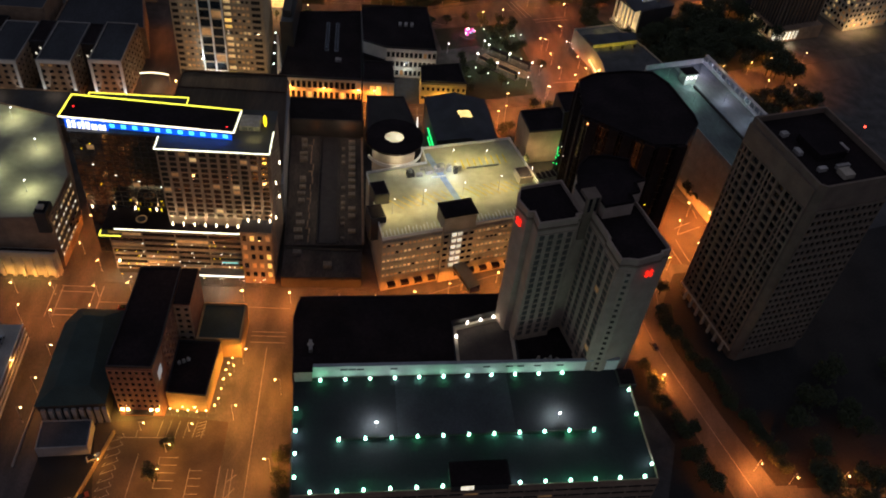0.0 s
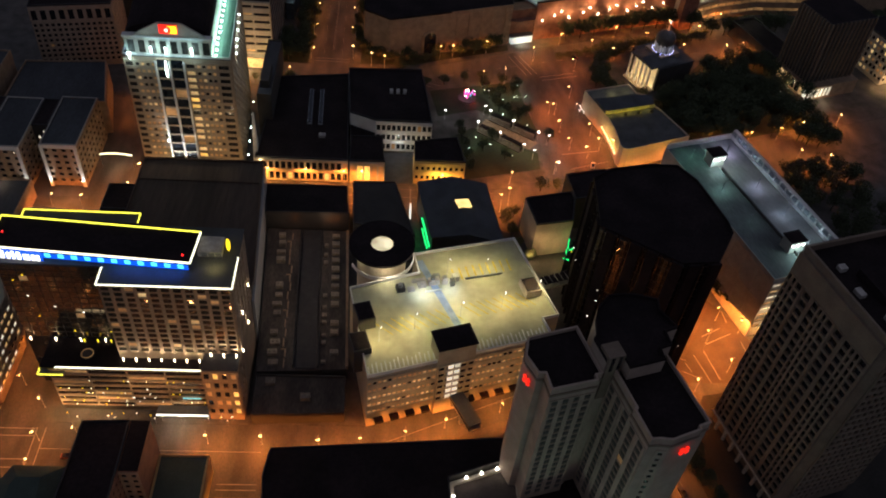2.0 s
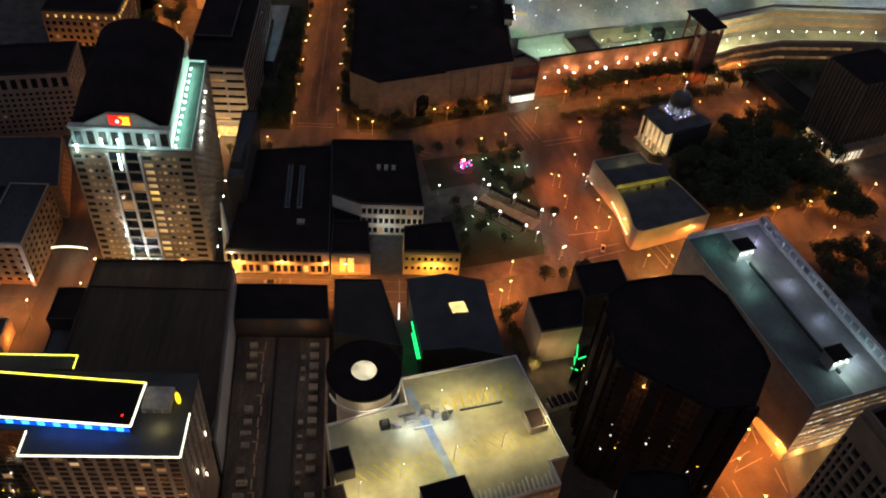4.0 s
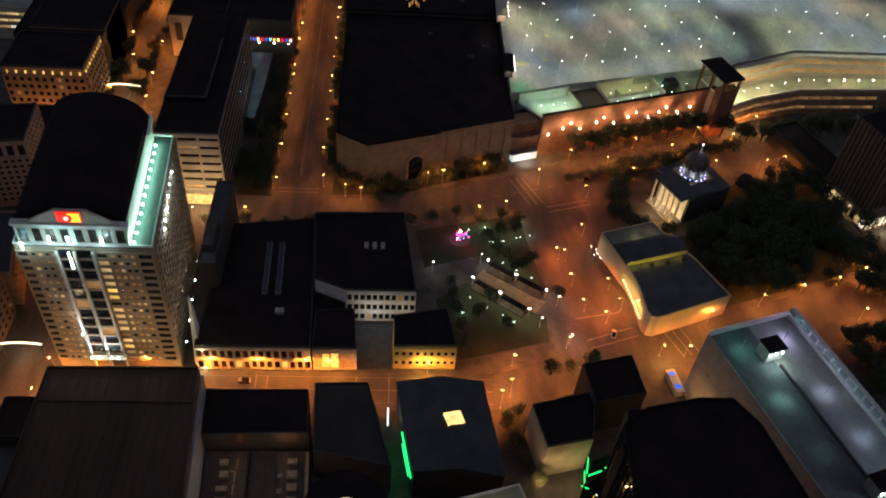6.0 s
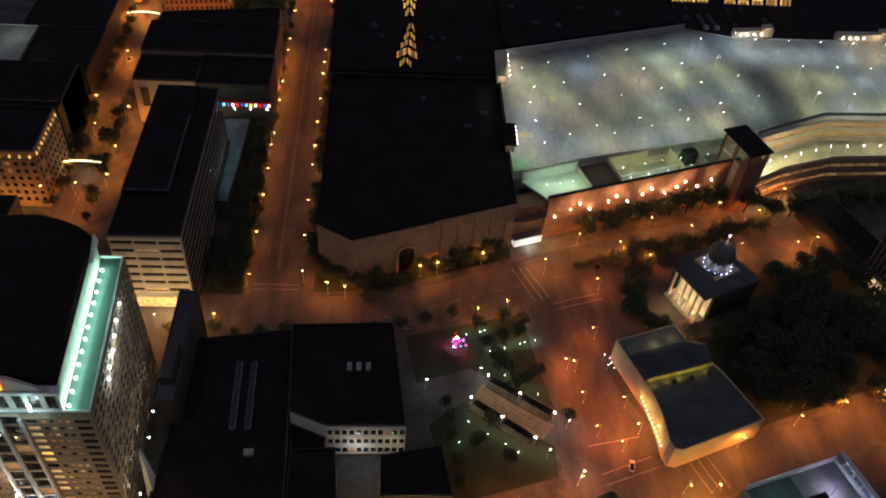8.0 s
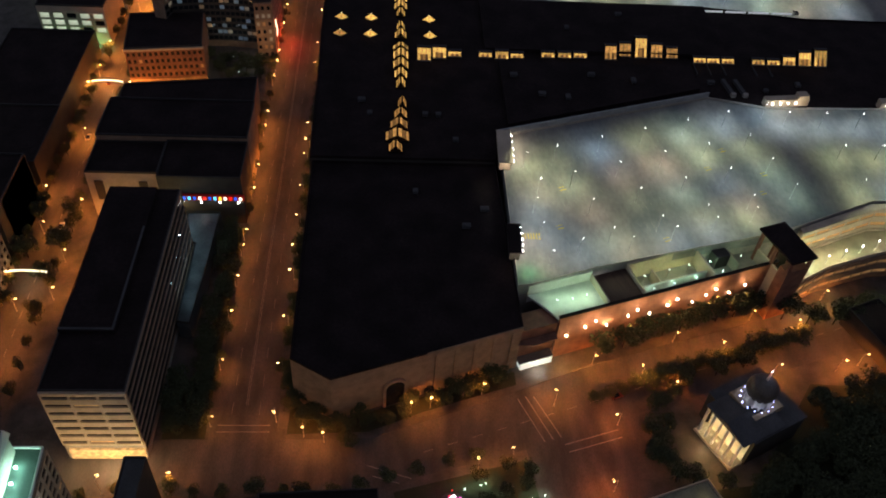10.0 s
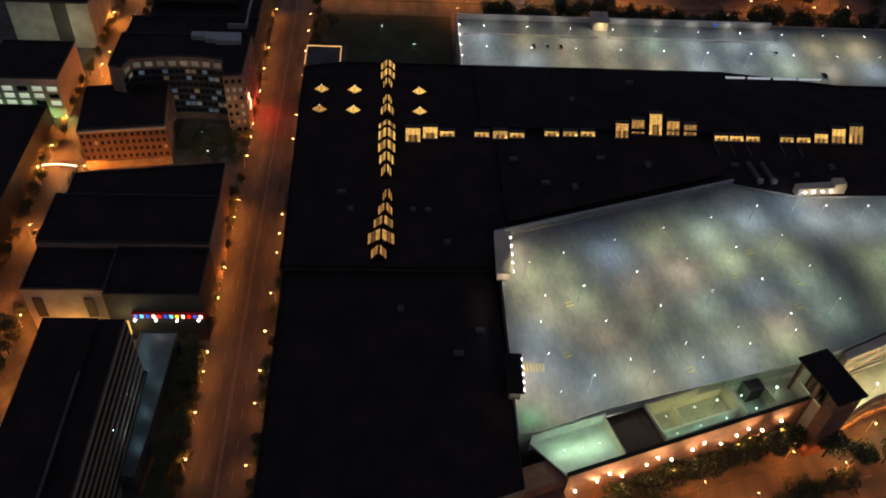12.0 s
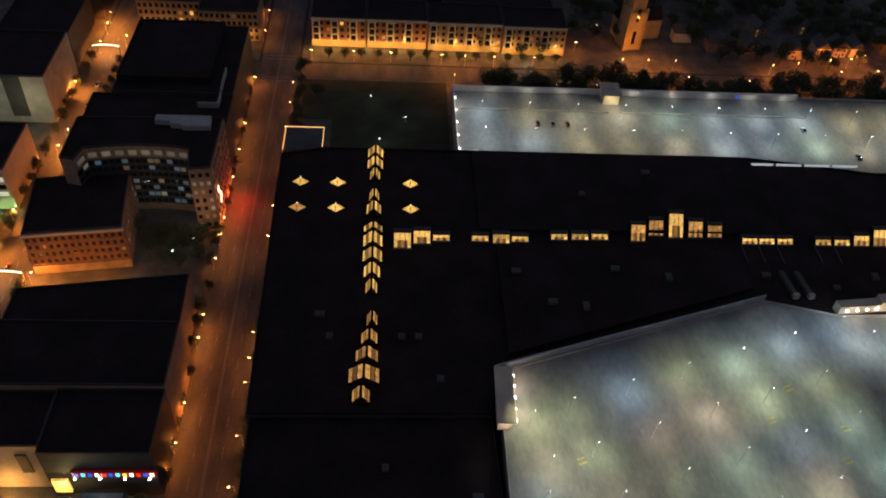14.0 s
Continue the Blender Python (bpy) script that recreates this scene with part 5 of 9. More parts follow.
block("long_wing", "low dark wing beside the court tower", "building", rect(-4, 12, 0, 40), 9, DARKWALL, MEMBRANE, x=280, y=556, rz=20)
yo = block("lit_office", "office building with golden lit windows", "office building", rect(0, 34, 0, 30), 24, STONE, x=338, y=546, rz=20)
facade(yo, (0, 0), (34, 0), 2, 23, 11, 6, STONE, 0.35, [LITWARM, LITDIM], pier=0.4, span=0.4, seed=42)
facade(yo, (0, 30), (0, 0), 2, 23, 10, 6, STONE, 0.4, [LITWARM, LITDIM], pier=0.4, span=0.4, seed=43)
for i in range(4):
    glow(336 + 7 * i, 540 + 3 * i, 4, 1500, WARM, None, 0.2)

# ---- row of low buildings along the lit street ----
row = block("shop_row", "long low building with an orange-lit arcaded front", "shop row", [(2.8, 442.4), (43.6, 442.8), (40.5, 510), (6, 505)], 12.6, CREAM, MEMBRANE)
facade(row, (2.8, 442.4), (43.6, 442.8), 0.5, 12.4, 15, 2, CREAM, 0.25, [LITDIM, LITGOLD], pier=0.32, span=0.3, proud=0.6, seed=50)
for x in (24.5, 29.5):
    m = thing("roof_monitor", "long low roof monitor with dim glazing", "roof monitor", x, 468, 12.7, 2)
    part("upstand", box(-1.0, 1.0, 0, 27, 0, 1.0), PALE_SLATE, m)
    part("glazing", box(-0.8, 0.8, 0.2, 26.8, 1.0, 1.3), BLUEGLASS, m)
rooftop_unit(31, 459, 12.7)
r2 = block("shop_row", "low building with tall golden-lit shop windows", "shop row", [(44.2, 442.6), (60, 443), (58.5, 461.3), (44, 460.5)], 12.4, CREAM, MEMBRANE)
facade(r2, (44.2, 442.6), (60, 443), 0.6, 12, 5, 1, CREAM, 1.0, [LITGOLD, LITDIM], pier=0.25, span=0.25, proud=0.5, seed=51)
ye = block("golden_building", "low painted building lit golden by a floodlight", "building", [(73.2, 443.8), (96.2, 444), (93.3, 462), (73.2, 458)], 13.2, mat("yellow_render", (0.62, 0.48, 0.22), 0.85, 0.2, 0.2, 2.0), MEMBRANE)
facade(ye, (73.2, 443.8), (96.2, 444), 2, 12.4, 9, 2, mat("yellow_trim", (0.62, 0.48, 0.22), 0.85, 0.2), 0.1, [LITDIM], pier=0.5, span=0.6, seed=52)
for x in (6, 14, 22, 30, 38, 47, 52, 57):
    glow(x, 440.2, 3.0, 300, (1, 0.42, 0.06), None, 0.2)
glow(84, 440, 5, 1900, (1, 0.66, 0.12), None, 0.25), glow(72.2, 452, 7, 500, (1, 0.66, 0.2), None, 0.2), glow(92, 440.5, 4, 500, (1, 0.6, 0.12), None, 0.2)
slab("forecourt_paving", prism([(60.4, 443), (72.8, 443.4), (72.6, 465.6), (57, 465.4)], 0.16, 0.24), mat("slate_court_paving", (0.045, 0.055, 0.07), 0.8, 0.4, 0.3, 2.0), "slate-grey paved forecourt between buildings")
glow(66, 463, 7, 500, COOL, None, 0.3)
wb = block("white_building", "white building with three rows of windows and a black roof", "building", [(55.3, 466.5), (81.4, 466.7), (77, 510), (40.5, 508.5), (43, 472)], 17.4, WHITE, MEMBRANE)
facade(wb, (55.3, 466.5), (81.4, 466.7), 0.8, 17, 11, 3, WHITE, 0.05, [LITDIM], pier=0.3, span=0.42, seed=53)
wb2 = block("white_building", "lower white wing with one row of windows", "building", [(43.8, 461.5), (55.0, 462.1), (54.9, 466.3), (43, 471.8)], 10, WHITE, MEMBRANE)
facade(wb2, (43.8, 461.5), (55.0, 462.1), 6.5, 9.8, 7, 1, WHITE, 0, pier=0.3, span=0.42, seed=54)
glow(65, 463.6, 9, 150, (1, 0.82, 0.55), None, 0.3), glow(77, 463.8, 9, 150, (1, 0.82, 0.55), None, 0.3), glow(52, 458.5, 8, 160, (1, 0.9, 0.7), None, 0.3)
for i in range(3):
    rooftop_unit(62 + 3.2 * i, 490, 17.5, 1.6, 3.0, 1.2)

# ---- bank tower with the lit crown ----
site(2.0, -1.0, -2.0)
wf = thing("bank_tower", "tall stone office tower with a dark vaulted roof and lit crown", "office tower")
WF = [(-46.5, 442.4), (-4.7, 442.4), (-9.0, 498.5), (-50.8, 498.5)]
part("wall", prism(WF, 0.16, 64.2), TOWERTAN, wf)
part("terrace", prism(WF, 64.2, 64.6), ROOFGREEN, wf, "narrow green-lit terrace")
part("terrace_parapet", ring(WF, 0.4, 64.6, 65.5), WHITE, wf)
WARMS = [LITDIM, LITDIM, LITDIM, LITWARM]
for x0, x1, c, k, lit, ms in ((-46.5, -42.4, 1, 61, 0.03, WARMS), (-42.4, -34.0, 4, 62, 0.75, WARMS), (-23.0, -18.4, 1, 66, 0.8, [LITWARM, LITDIM, LITGOLD]), (-18.4, -10.4, 4, 67, 0.7, WARMS), (-10.4, -4.7, 1, 68, 0.03, WARMS)):
    facade(wf, (x0, 442.4), (x1, 442.4), 8, 62.6, c, 17, TOWERTAN, lit, ms, TINTED, pier=0.3 if c == 1 else 0.36, span=0.42 if c == 1 else 0.56, seed=k)
facade(wf, (-34.0, 442.2), (-23.0, 442.2), 8, 64.0, 2, 12, TOWERTAN, 0.12, [LITDIM], BLUEGLASS, pier=0.16, span=0.16, proud=0.5, seed=63)
for x in (-34.0, -28.5, -23.0):
    part("pilaster", box(x - 0.35, x + 0.35, 440.9, 441.68, 0.2, 63), WHITE, wf)
facade(wf, (-4.7, 442.4), (-9.0, 498.5), 8, 63.6, 15, 17, TOWERTAN, 0.2, [LITDIM], TINTED, pier=0.3, span=0.42, seed=64)
# Added uplights: they brighten the east face in place of the crown lamps.
for i in range(5):
    u = thing("facade_light", "uplight added to brighten a tower side wall", "uplight", -2.6 - i * 0.77, 447 + i * 10, 12.6, 0, "tower side uplights")
    part("lens", cyl(bmesh.new(), 0, 0, 0, 0.5, 0.25, 0.3, 8), BULB_C, u)
    part("bracket", box(-2.4, 0, -0.1, 0.1, -0.1, 0.1), METAL, u)
    uplight(0.4, 0, 0.6, 4200, (1.0, 0.86, 0.62), u, 50, -6)
CW = [(-44.6, 443.2), (-11.6, 443.2), (-15.6, 497.4), (-48.6, 497.4)]
part("crown_wall", prism(CW, 64.6, 73.0), STONE, wf)
facade(wf, (-44.6, 443.2), (-11.6, 443.2), 65.0, 72.4, 8, 1, STONE, 0.0, glass=TINTED, pier=0.36, span=0.22, proud=0.5, seed=69)
part("crown_cornice", prism([(-45.2, 442.2), (-10.6, 442.2), (-10.8, 444.6), (-45.4, 444.6)], 72.6, 73.6), WHITE, wf)
b = bmesh.new()
n = 14
prof = [(-28.1 + 16.4 * math.cos(math.pi * (1 - i / n)), 73.0 + 10.5 * math.sin(math.pi * i / n)) for i in range(n + 1)]
s = [[b.verts.new((x - (y - 443) * 0.0735, y, 73.0 + (z - 73.0) * k)) for x, z in prof] for y, k in ((444.7, 0.5), (463, 1.0), (497, 1.0))]
for i in range(n):
    for k in range(2):
        b.faces.new((s[k][i], s[k][i + 1], s[k + 1][i + 1], s[k + 1][i]))
b.faces.new(s[0]), b.faces.new(s[2][::-1])
part("vault_roof", b, MEMBRANE, wf, "dark vaulted roof")
b = bmesh.new()
v = [b.verts.new((x, y, z)) for y in (442.5, 443.3) for x, z in ((-41, 73.6), (-13, 73.6), (-16, 75.6), (-22, 79.4), (-31, 79.4), (-38, 75.6))]
b.faces.new(v[:6]), b.faces.new(v[6:][::-1])
for i in range(6):
    j = (i + 1) % 6
    b.faces.new((v[i], v[j], v[6 + j], v[6 + i]))
part("pediment", b, STONE, wf)
part("sign_field", box(-30.6, -23.6, 442.1, 442.4, 75.0, 78.8), LED_R, wf, "red sign panel")
part("sign_shape", box(-27.2, -23.8, 441.9, 442.1, 75.3, 78.5), LED_O, wf, "yellow sign shape")
ob = part("sign_disc", cyl(bmesh.new(), 0, 0, 0, 0.3, 1.5, 1.5, 18), LED_R, wf, "red sign disc")
ob.matrix_basis = pose(-27.4, 441.95, 76.9, 90)
ob = part("sign_dot", cyl(bmesh.new(), 0, 0, 0, 0.3, 0.6, 0.6, 14), LED_W, wf, "pale sign dot")
ob.matrix_basis = pose(-27.6, 441.75, 76.9, 90)
b = bmesh.new()
v = [b.verts.new(p) for p in ((-14.9, 488, 73.0), (-13.9, 488, 73.0), (-14.4, 497.4, 73.0), (-15.6, 497.4, 73.0), (-14.6, 495.6, 77.4), (-14.2, 495.6, 77.4))]
for q in ((0, 1, 5, 4), (2, 3, 4, 5), (3, 0, 4), (1, 2, 5), (3, 2, 1, 0)):
    b.faces.new([v[i] for i in q])
part("east_gable", b, WHITE, wf, "pointed white gable spike")
fl = mesh_of(cyl(bmesh.new(), 0, 0, 0, 0.5, 0.3, 0.4, 8), BULB_C)
for i in range(12):
    u = thing("crown_light", "cyan-white floodlight on a tower terrace", "floodlight", -10.7 - i * 0.31, 444.4 + i * 4.4, 64.6, 0, "crown floodlights")
    piece("lens", fl, u, 0, 0, 0)
    glow(0.6, 0, 1.4, 1000, CYAN, u, 0.15)
for i, (y, z) in enumerate(((458, 57.6), (461, 59), (464, 60.4), (467, 58.8), (471, 60.6), (476, 61.4), (482, 61.8))):
    u = thing("crown_light", "blue-white floodlight on a tower edge", "floodlight", -4.0 - (y - 442.4) * 0.0766, y, z, 0, "crown floodlights")
    piece("lens", fl, u, 0, 0, 0)
    part("bracket", box(-1.4, 0, -0.1, 0.1, 0, 0.2), METAL, u)
    glow(1.1, 0, -0.6, 600, (0.65, 0.85, 1.0), u, 0.15)
for x, z in ((-43.7, 65.6), (-34.8, 68.6), (-29.2, 68.6), (-19.1, 68.6)):
    u = thing("crown_light", "white floodlight on the front of a tower crown", "floodlight", x, 441.7, z, 0, "crown floodlights")
    b = cyl(bmesh.new(), 0, 0, 0, 0.5, 0.3, 0.4, 8)
    # The lower cone is no lens: it glows for the streak below the lamp.
    cyl(b, 0, 0.1, -2.4, 0, 0.22, 0.34, 8)
    part("lens", b, BULB_C, u)
    part("bracket", box(-0.1, 0.1, 0, 1.1, 0, 0.2), METAL, u)
    glow(0, -1.2, 1.4, 480, (0.4, 0.85, 1.0), u, 0.15), glow(0, -1.8, -2.8, 700, (0.55, 0.88, 1.0), u, 0.15)
# The long glowing lens is the uplight's streak on the pilaster, built as a shape.
u = thing("facade_light", "white uplight with its streak on a tower front built as a glow", "light tube", -29.8, 440.6, 56.6, 0, "tower facade uplights")
part("lens", cyl(bmesh.new(), 0, 0, 0, 7.0, 0.42, 0.26, 8), BULB_C, u)
part("bracket", box(-0.1, 0.1, 0, 1.4, 0.2, 0.4), METAL, u)
uplight(0, -0.6, 0.6, 9000, (0.82, 0.93, 1.0), u, 46, 12)
for x, z, w in ((-34.2, 11, 9000), (-31.6, 11, 26000), (-27.4, 11, 26000), (-34.2, 24, 9000), (-25.0, 11, 9000)):
    u = thing("facade_light", "white uplight on a tower facade", "uplight", x, 440.3, z, 0, "tower facade uplights")
    piece("lens", fl, u, 0, 0, 0)
    part("bracket", box(-0.1, 0.1, 0, 2.0, -0.1, 0.1), METAL, u)
    uplight(0, 0, 0.6, w, (0.82, 0.93, 1.0), u, 40, 10)
# No lamp: the shelf emits, in place of the uplights' shine on it.
part("base_lamp_shelf", box(-34, -22.6, 440.3, 442.0, 10.4, 10.8), LITPALE, wf, "white shelf under a glass bay, glowing as if uplit")
for x in (-44, -38, -33, -13, -7):
    glow(x, 439.6, 3.4, 330, (1, 0.5, 0.1), None, 0.2)
# Unseen fill lamps before the tower front, here and in the next loop.
for x in (-42, -5):
    glow(x, 433, 9, 2200, (1, 0.66, 0.3), None, 0.3)
for x in (-38, -24, -10):
    glow(x, 429, 30, 1500, (1, 0.72, 0.42), None, 0.4)
py = thing("lit_pylon", "tall white wedge-shaped fin lit from below", "pylon", 0.6, 447, 0.16)
b = bmesh.new()
v = [b.verts.new(p) for p in ((-1.4, -2, 0), (1.4, -2, 0), (1.4, 6, 0), (-1.4, 6, 0), (-0.3, 2, 34), (0.3, 2, 34), (0.3, 3, 34), (-0.3, 3, 34))]
for f in ((3, 2, 1, 0), (4, 5, 6, 7), (0, 1, 5, 4), (1, 2, 6, 5), (2, 3, 7, 6), (3, 0, 4, 7)):
    b.faces.new([v[i] for i in f])
part("fin", b, WHITE, py)
for z in (3, 14, 24):
    glow(2.8, -4.5, z, 350, (1, 0.86, 0.5), py, 0.2)
site()
ws = block("slab_block", "narrow dark slab building beside the tower", "building", [(1.0, 470), (7.5, 470), (7.5, 516), (1.0, 516)], 26, DARKWALL, ROOFGREY)
part("stair", box(2, 6, 476, 490, 26, 30), DARKWALL, ws)

# ---- west of the cross street ----
SLATE_ROOF = mat("grey_slate_roof", (0.045, 0.048, 0.052), 0.8, 0.5, 0.08, 1.0, stretch=(1, 0.4, 1))
for k, (x0, x1, y0, y1) in enumerate(((-84, -69, 433, 467), (-107, -91.5, 430.5, 465), (-131, -115.5, 428.5, 463))):
    of = block("pilaster_office", "grey-roofed office with white corner pilasters lit from below", "office building", rect(x0, x1, y0, y1), 22, TANBRICK, SLATE_ROOF, 0.7, 0.4, edge=CONCRETE, group="pilaster offices")
    facade(of, (x1, y0), (x1, y1), 2, 21.4, 9, 6, TANBRICK, 0.02, [LITDIM], pier=0.5, span=0.5, seed=70 + k)
    facade(of, (x0, y0), (x1, y0), 2, 21.4, 4, 6, TANBRICK, 0.04, [LITDIM], pier=0.5, span=0.5, seed=170 + k)
    for x, y in ((x1 - 0.6, y0), (x0 + 0.6, y0)):
        part("pilaster", box(x - 0.7, x + 0.7, y - 0.9, y - 0.42, 0.2, 22.6), WHITE, of)
        uplight(x, y - 2.0, 1.0, 6000, (0.95, 0.97, 1.0), None, 40, 12)
    part("frieze", box(x0, x1, y0 - 0.6, y0 - 0.42, 20.8, 22.6), WHITE, of)
    for z in (6, 12):
        glow((x0 + x1) / 2, y0 - 9, z, 400, (1, 0.75, 0.5), None, 0.3)
for k, (x0, x1) in enumerate(((-91.2, -84.4), (-115.2, -107.4))):
    lk = block("office_link", "dark recessed link with pairs of white lit windows", "building", rect(x0, x1, 446, 465), 22, DARKWALL, MEMBRANE, 0.5, group="office links")
    pw2 = pane_mesh(0.9, 1.3, LITPALE)
    for z in (3, 6, 9, 12, 15, 18):
        for dx in (2.0, 4.6):
            if (z + int(dx)) % 5:
                piece("window", pw2, lk, x0 + dx, 445.95, z)
for y0, y1, x0, x1, h in ((472, 498, -150, -116, 24), (398, 425, -128, -88, 9)):
    block("street_building", "grey flat-roofed city building", "building", rect(x0, x1, y0, y1), h, TANBRICK, SLATE_ROOF, group="dark city buildings")
SB = [(-112, 468), (-67.5, 471), (-75.5, 504), (-112, 501)]
ST = [(-113.5, 521.5), (-76.2, 528.4), (-78.6, 553), (-116, 546)]
sbl = block("street_building", "brick city building with rows of small windows", "building", SB, 17, TANBRICK, SLATE_ROOF, group="dark city buildings")
facade(sbl, SB[1], SB[2], 2, 16.4, 11, 5, TANBRICK, 0.04, [LITDIM], pier=0.5, span=0.5, seed=174)
glow(-62, 480, 5, 1200, SODIUM, None, 0.3), glow(-66, 496, 5, 900, SODIUM, None, 0.3)
ob2 = block("stone_tower", "stone office tower with regular dark windows", "office tower", ST, 34, HOTELGREY, MEMBRANE)
facade(ob2, ST[0], ST[1], 26, 33.4, 9, 1, HOTELGREY, 0.0, pier=0.4, span=0.3, seed=172)
facade(ob2, ST[0], ST[1], 3, 25.6, 14, 8, HOTELGREY, 0.02, [LITDIM], pier=0.45, span=0.45, seed=72)
facade(ob2, ST[1], ST[2], 3, 33.6, 9, 10, HOTELGREY, 0.02, [LITDIM], pier=0.45, span=0.45, seed=73)
for k, y in enumerate((446.5, 608, 736, 901)):
    x0, x1 = ((-66, -52), (-69, -53), (-68, -53), (-68, -54))[k]
    ar = thing("street_arch", "white lit arch of lights across a street", "light arch", (x0 + x1) / 2, y, 0.05, 0, "street light arches")
    w = (x1 - x0) / 2
    b = bmesh.new()
    bow = []
    for i in range(13):
        q = -1 + i / 6
        z0 = 7.6 - 0.8 * q * q
        bow.append([b.verts.new(p) for p in ((q * w, -0.25, z0), (q * w, -0.25, z0 + 0.4), (q * w, 0.25, z0 + 0.5), (q * w, 0.25, z0))])
    for p, q in zip(bow, bow[1:]):
        for i in range(4):
            b.faces.new((p[i], q[i], q[(i + 1) % 4], p[(i + 1) % 4]))
    part("lit_arch", b, em("white_arch_tubes", (1.0, 0.9, 0.6), 2.4), ar)
    for sx in (-w, w):
        part("post", box(sx - 0.15, sx + 0.15, -0.15, 0.15, 0, 6.6), METAL, ar)
    glow(0, 0, 6.0, 900, (1, 0.85, 0.5), ar, 0.3)
lg = block("lit_garage", "garage with a pale grey-green lit roof deck", "garage", [(-84, 319), (-67.2, 320.5), (-67.2, 345), (-83, 383), (-130, 396), (-130, 319)], 26, TANBRICK, DECK_LIGHT)
facade(lg, (-67.2, 320.5), (-67.2, 345), 4, 25, 8, 5, TANBRICK, 0.8, [LITPALE, LITWARM], pier=0.3, span=0.62, seed=74)
facade(lg, (-67.2, 345), (-83, 383), 4, 25, 10, 5, TANBRICK, 0.5, [LITPALE, LITDIM], pier=0.3, span=0.62, seed=75)
for x, y in ((-80, 335), (-84, 360), (-98, 345), (-100, 380)):
    street_lamp(x, y, 0, 6, 0.6, 2300, (0.92, 1.0, 0.66), BULB_W, 26.1, "deck_lamp", "short lamp post with a white head on a parking deck", "garage deck lamps", 0.22)
bk = block("bank_hall", "classical bank with lit pilasters and a dark roof", "bank", rect(-130, -67.4, 315.5, 318.4), 12, STONE, MEMBRANE, 0)
part("portico", box(-130, -67.4, 314.4, 315.4, 11, 13.4), STONE, bk)
cb = mesh_of(box(-0.7, 0.7, -0.5, 0.5, 0.2, 11), STONE)
for i in range(14):
    piece("pilaster", cb, bk, -69 - 3.9 * i, 315.0, 0)
    if i < 4:
        glow(-71 - 5 * i, 312.8, 2.5, 500, (1, 0.55, 0.12), None, 0.2)
hut = block("stair_hut", "dark stair hut on a garage corner", "stair hut", rect(-72, -67.6, 319, 326), 30, DARKWALL, MEMBRANE, 0, z0=20)
part("vent", box(-71.4, -69, 321, 323, 30.1, 31), CREAM, hut)
block("corner_house", "small cream corner building lit orange", "building", rect(-84, -69.4, 398, 409), 8, CREAM, ROOFGREY)
glow(-67, 404, 4, 1800, SODIUM, None, 0.2)
lc = block("cornice_building", "brick building with a row of lights along its cornice", "building", rect(-106, -69.5, 586, 616), 30, TANBRICK, MEMBRANE)
facade(lc, (-106, 586), (-69.5, 586), 3, 26, 11, 6, TANBRICK, 0.05, [LITDIM], pier=0.45, span=0.45, seed=76)
facade(lc, (-69.5, 586), (-69.5, 616), 3, 26, 9, 6, TANBRICK, 0.05, [LITDIM], pier=0.45, span=0.45, seed=77)
cl = mesh_of(box(-0.35, 0.35, -0.25, 0.25, 0, 1.3), LITGOLD)
for i in range(9):
    piece("cornice_light", cl, lc, -103 + i * 4.0, 585.2, 27.4)
    piece("cornice_light", cl, lc, -69.0, 588 + i * 3.2, 27.4, math.pi / 2)
    if i % 2:
        glow(-103 + 4 * i, 579, 6, 1900, (1, 0.42, 0.09), None, 0.2)
for y0, y1, x1, h in ((556, 568, -72, 22), (620, 655, -70, 26), (704, 770, -73, 14), (438, 470, -132, 20)):
    block("street_building", "dark flat-roofed city building", "building", rect(x1 - 42, x1, y0, y1), h, DARKWALL, MEMBRANE, group="dark city buildings")
wd = block("lit_deck_building", "garage with a dim green-lit roof deck and pale lit bands", "garage", rect(-150, -104, 657, 700), 18, CREAM, DECK, 0.9, group="dark city buildings")
facade(wd, (-150, 657), (-104, 657), 6, 17.4, 7, 3, CREAM, 0.8, [LITPALE, LITWARM], pier=0.06, span=0.6, seed=78)
glow(-125, 680, 25, 900, (0.75, 1.0, 0.8), None, 0.3), glow(-112, 690, 25, 700, (0.8, 1.0, 0.85), None, 0.3)
block("street_building", "dark flat-roofed city building", "building", rect(-103, -70, 660, 700), 18, DARKWALL, MEMBRANE, group="dark city buildings")
ub = block("street_building", "dark building with a few tall lit windows", "building", rect(-106, -70, 626, 654.5), 27, TANBRICK, MEMBRANE)
for x in (-94, -85):
    for z in (16, 20):
        piece("window", pane_mesh(1.6, 2.6, LITWARM), ub, x, 625.9, z)
tree(-56, 610, 9, 4.6), tree(-66, 622, 11, 5.6), tree(-55, 628, 11, 5.6), tree(-67, 644, 10, 5), tree(-54, 646, 10, 4.8), tree(-55, 593, 7, 3.2), tree(-66, 598, 7, 3)

# ---- office slab beside the avenue ----
o1 = block("office_slab", "long dark office slab with banded glass sides", "office building", rect(-25.2, 0.4, 531, 622), 38.6, CONCRETE, MEMBRANE, 0.6)
facade(o1, (-25.2, 531), (0.4, 531), 9, 38.2, 3, 7, CREAM, 0.1, [LITDIM, LITWARM], pier=0.1, span=0.62, proud=0.7, seed=80)
facade(o1, (0.4, 531), (0.4, 622), 4, 38.2, 1, 8, TANBRICK, 0.0, glass=BLUEGLASS, pier=0.004, span=0.22, proud=0.4, seed=81)
part("upper_roof", prism(rect(-25, -7.6, 553, 621.4), 38.7, 40.4), MEMBRANE, o1)
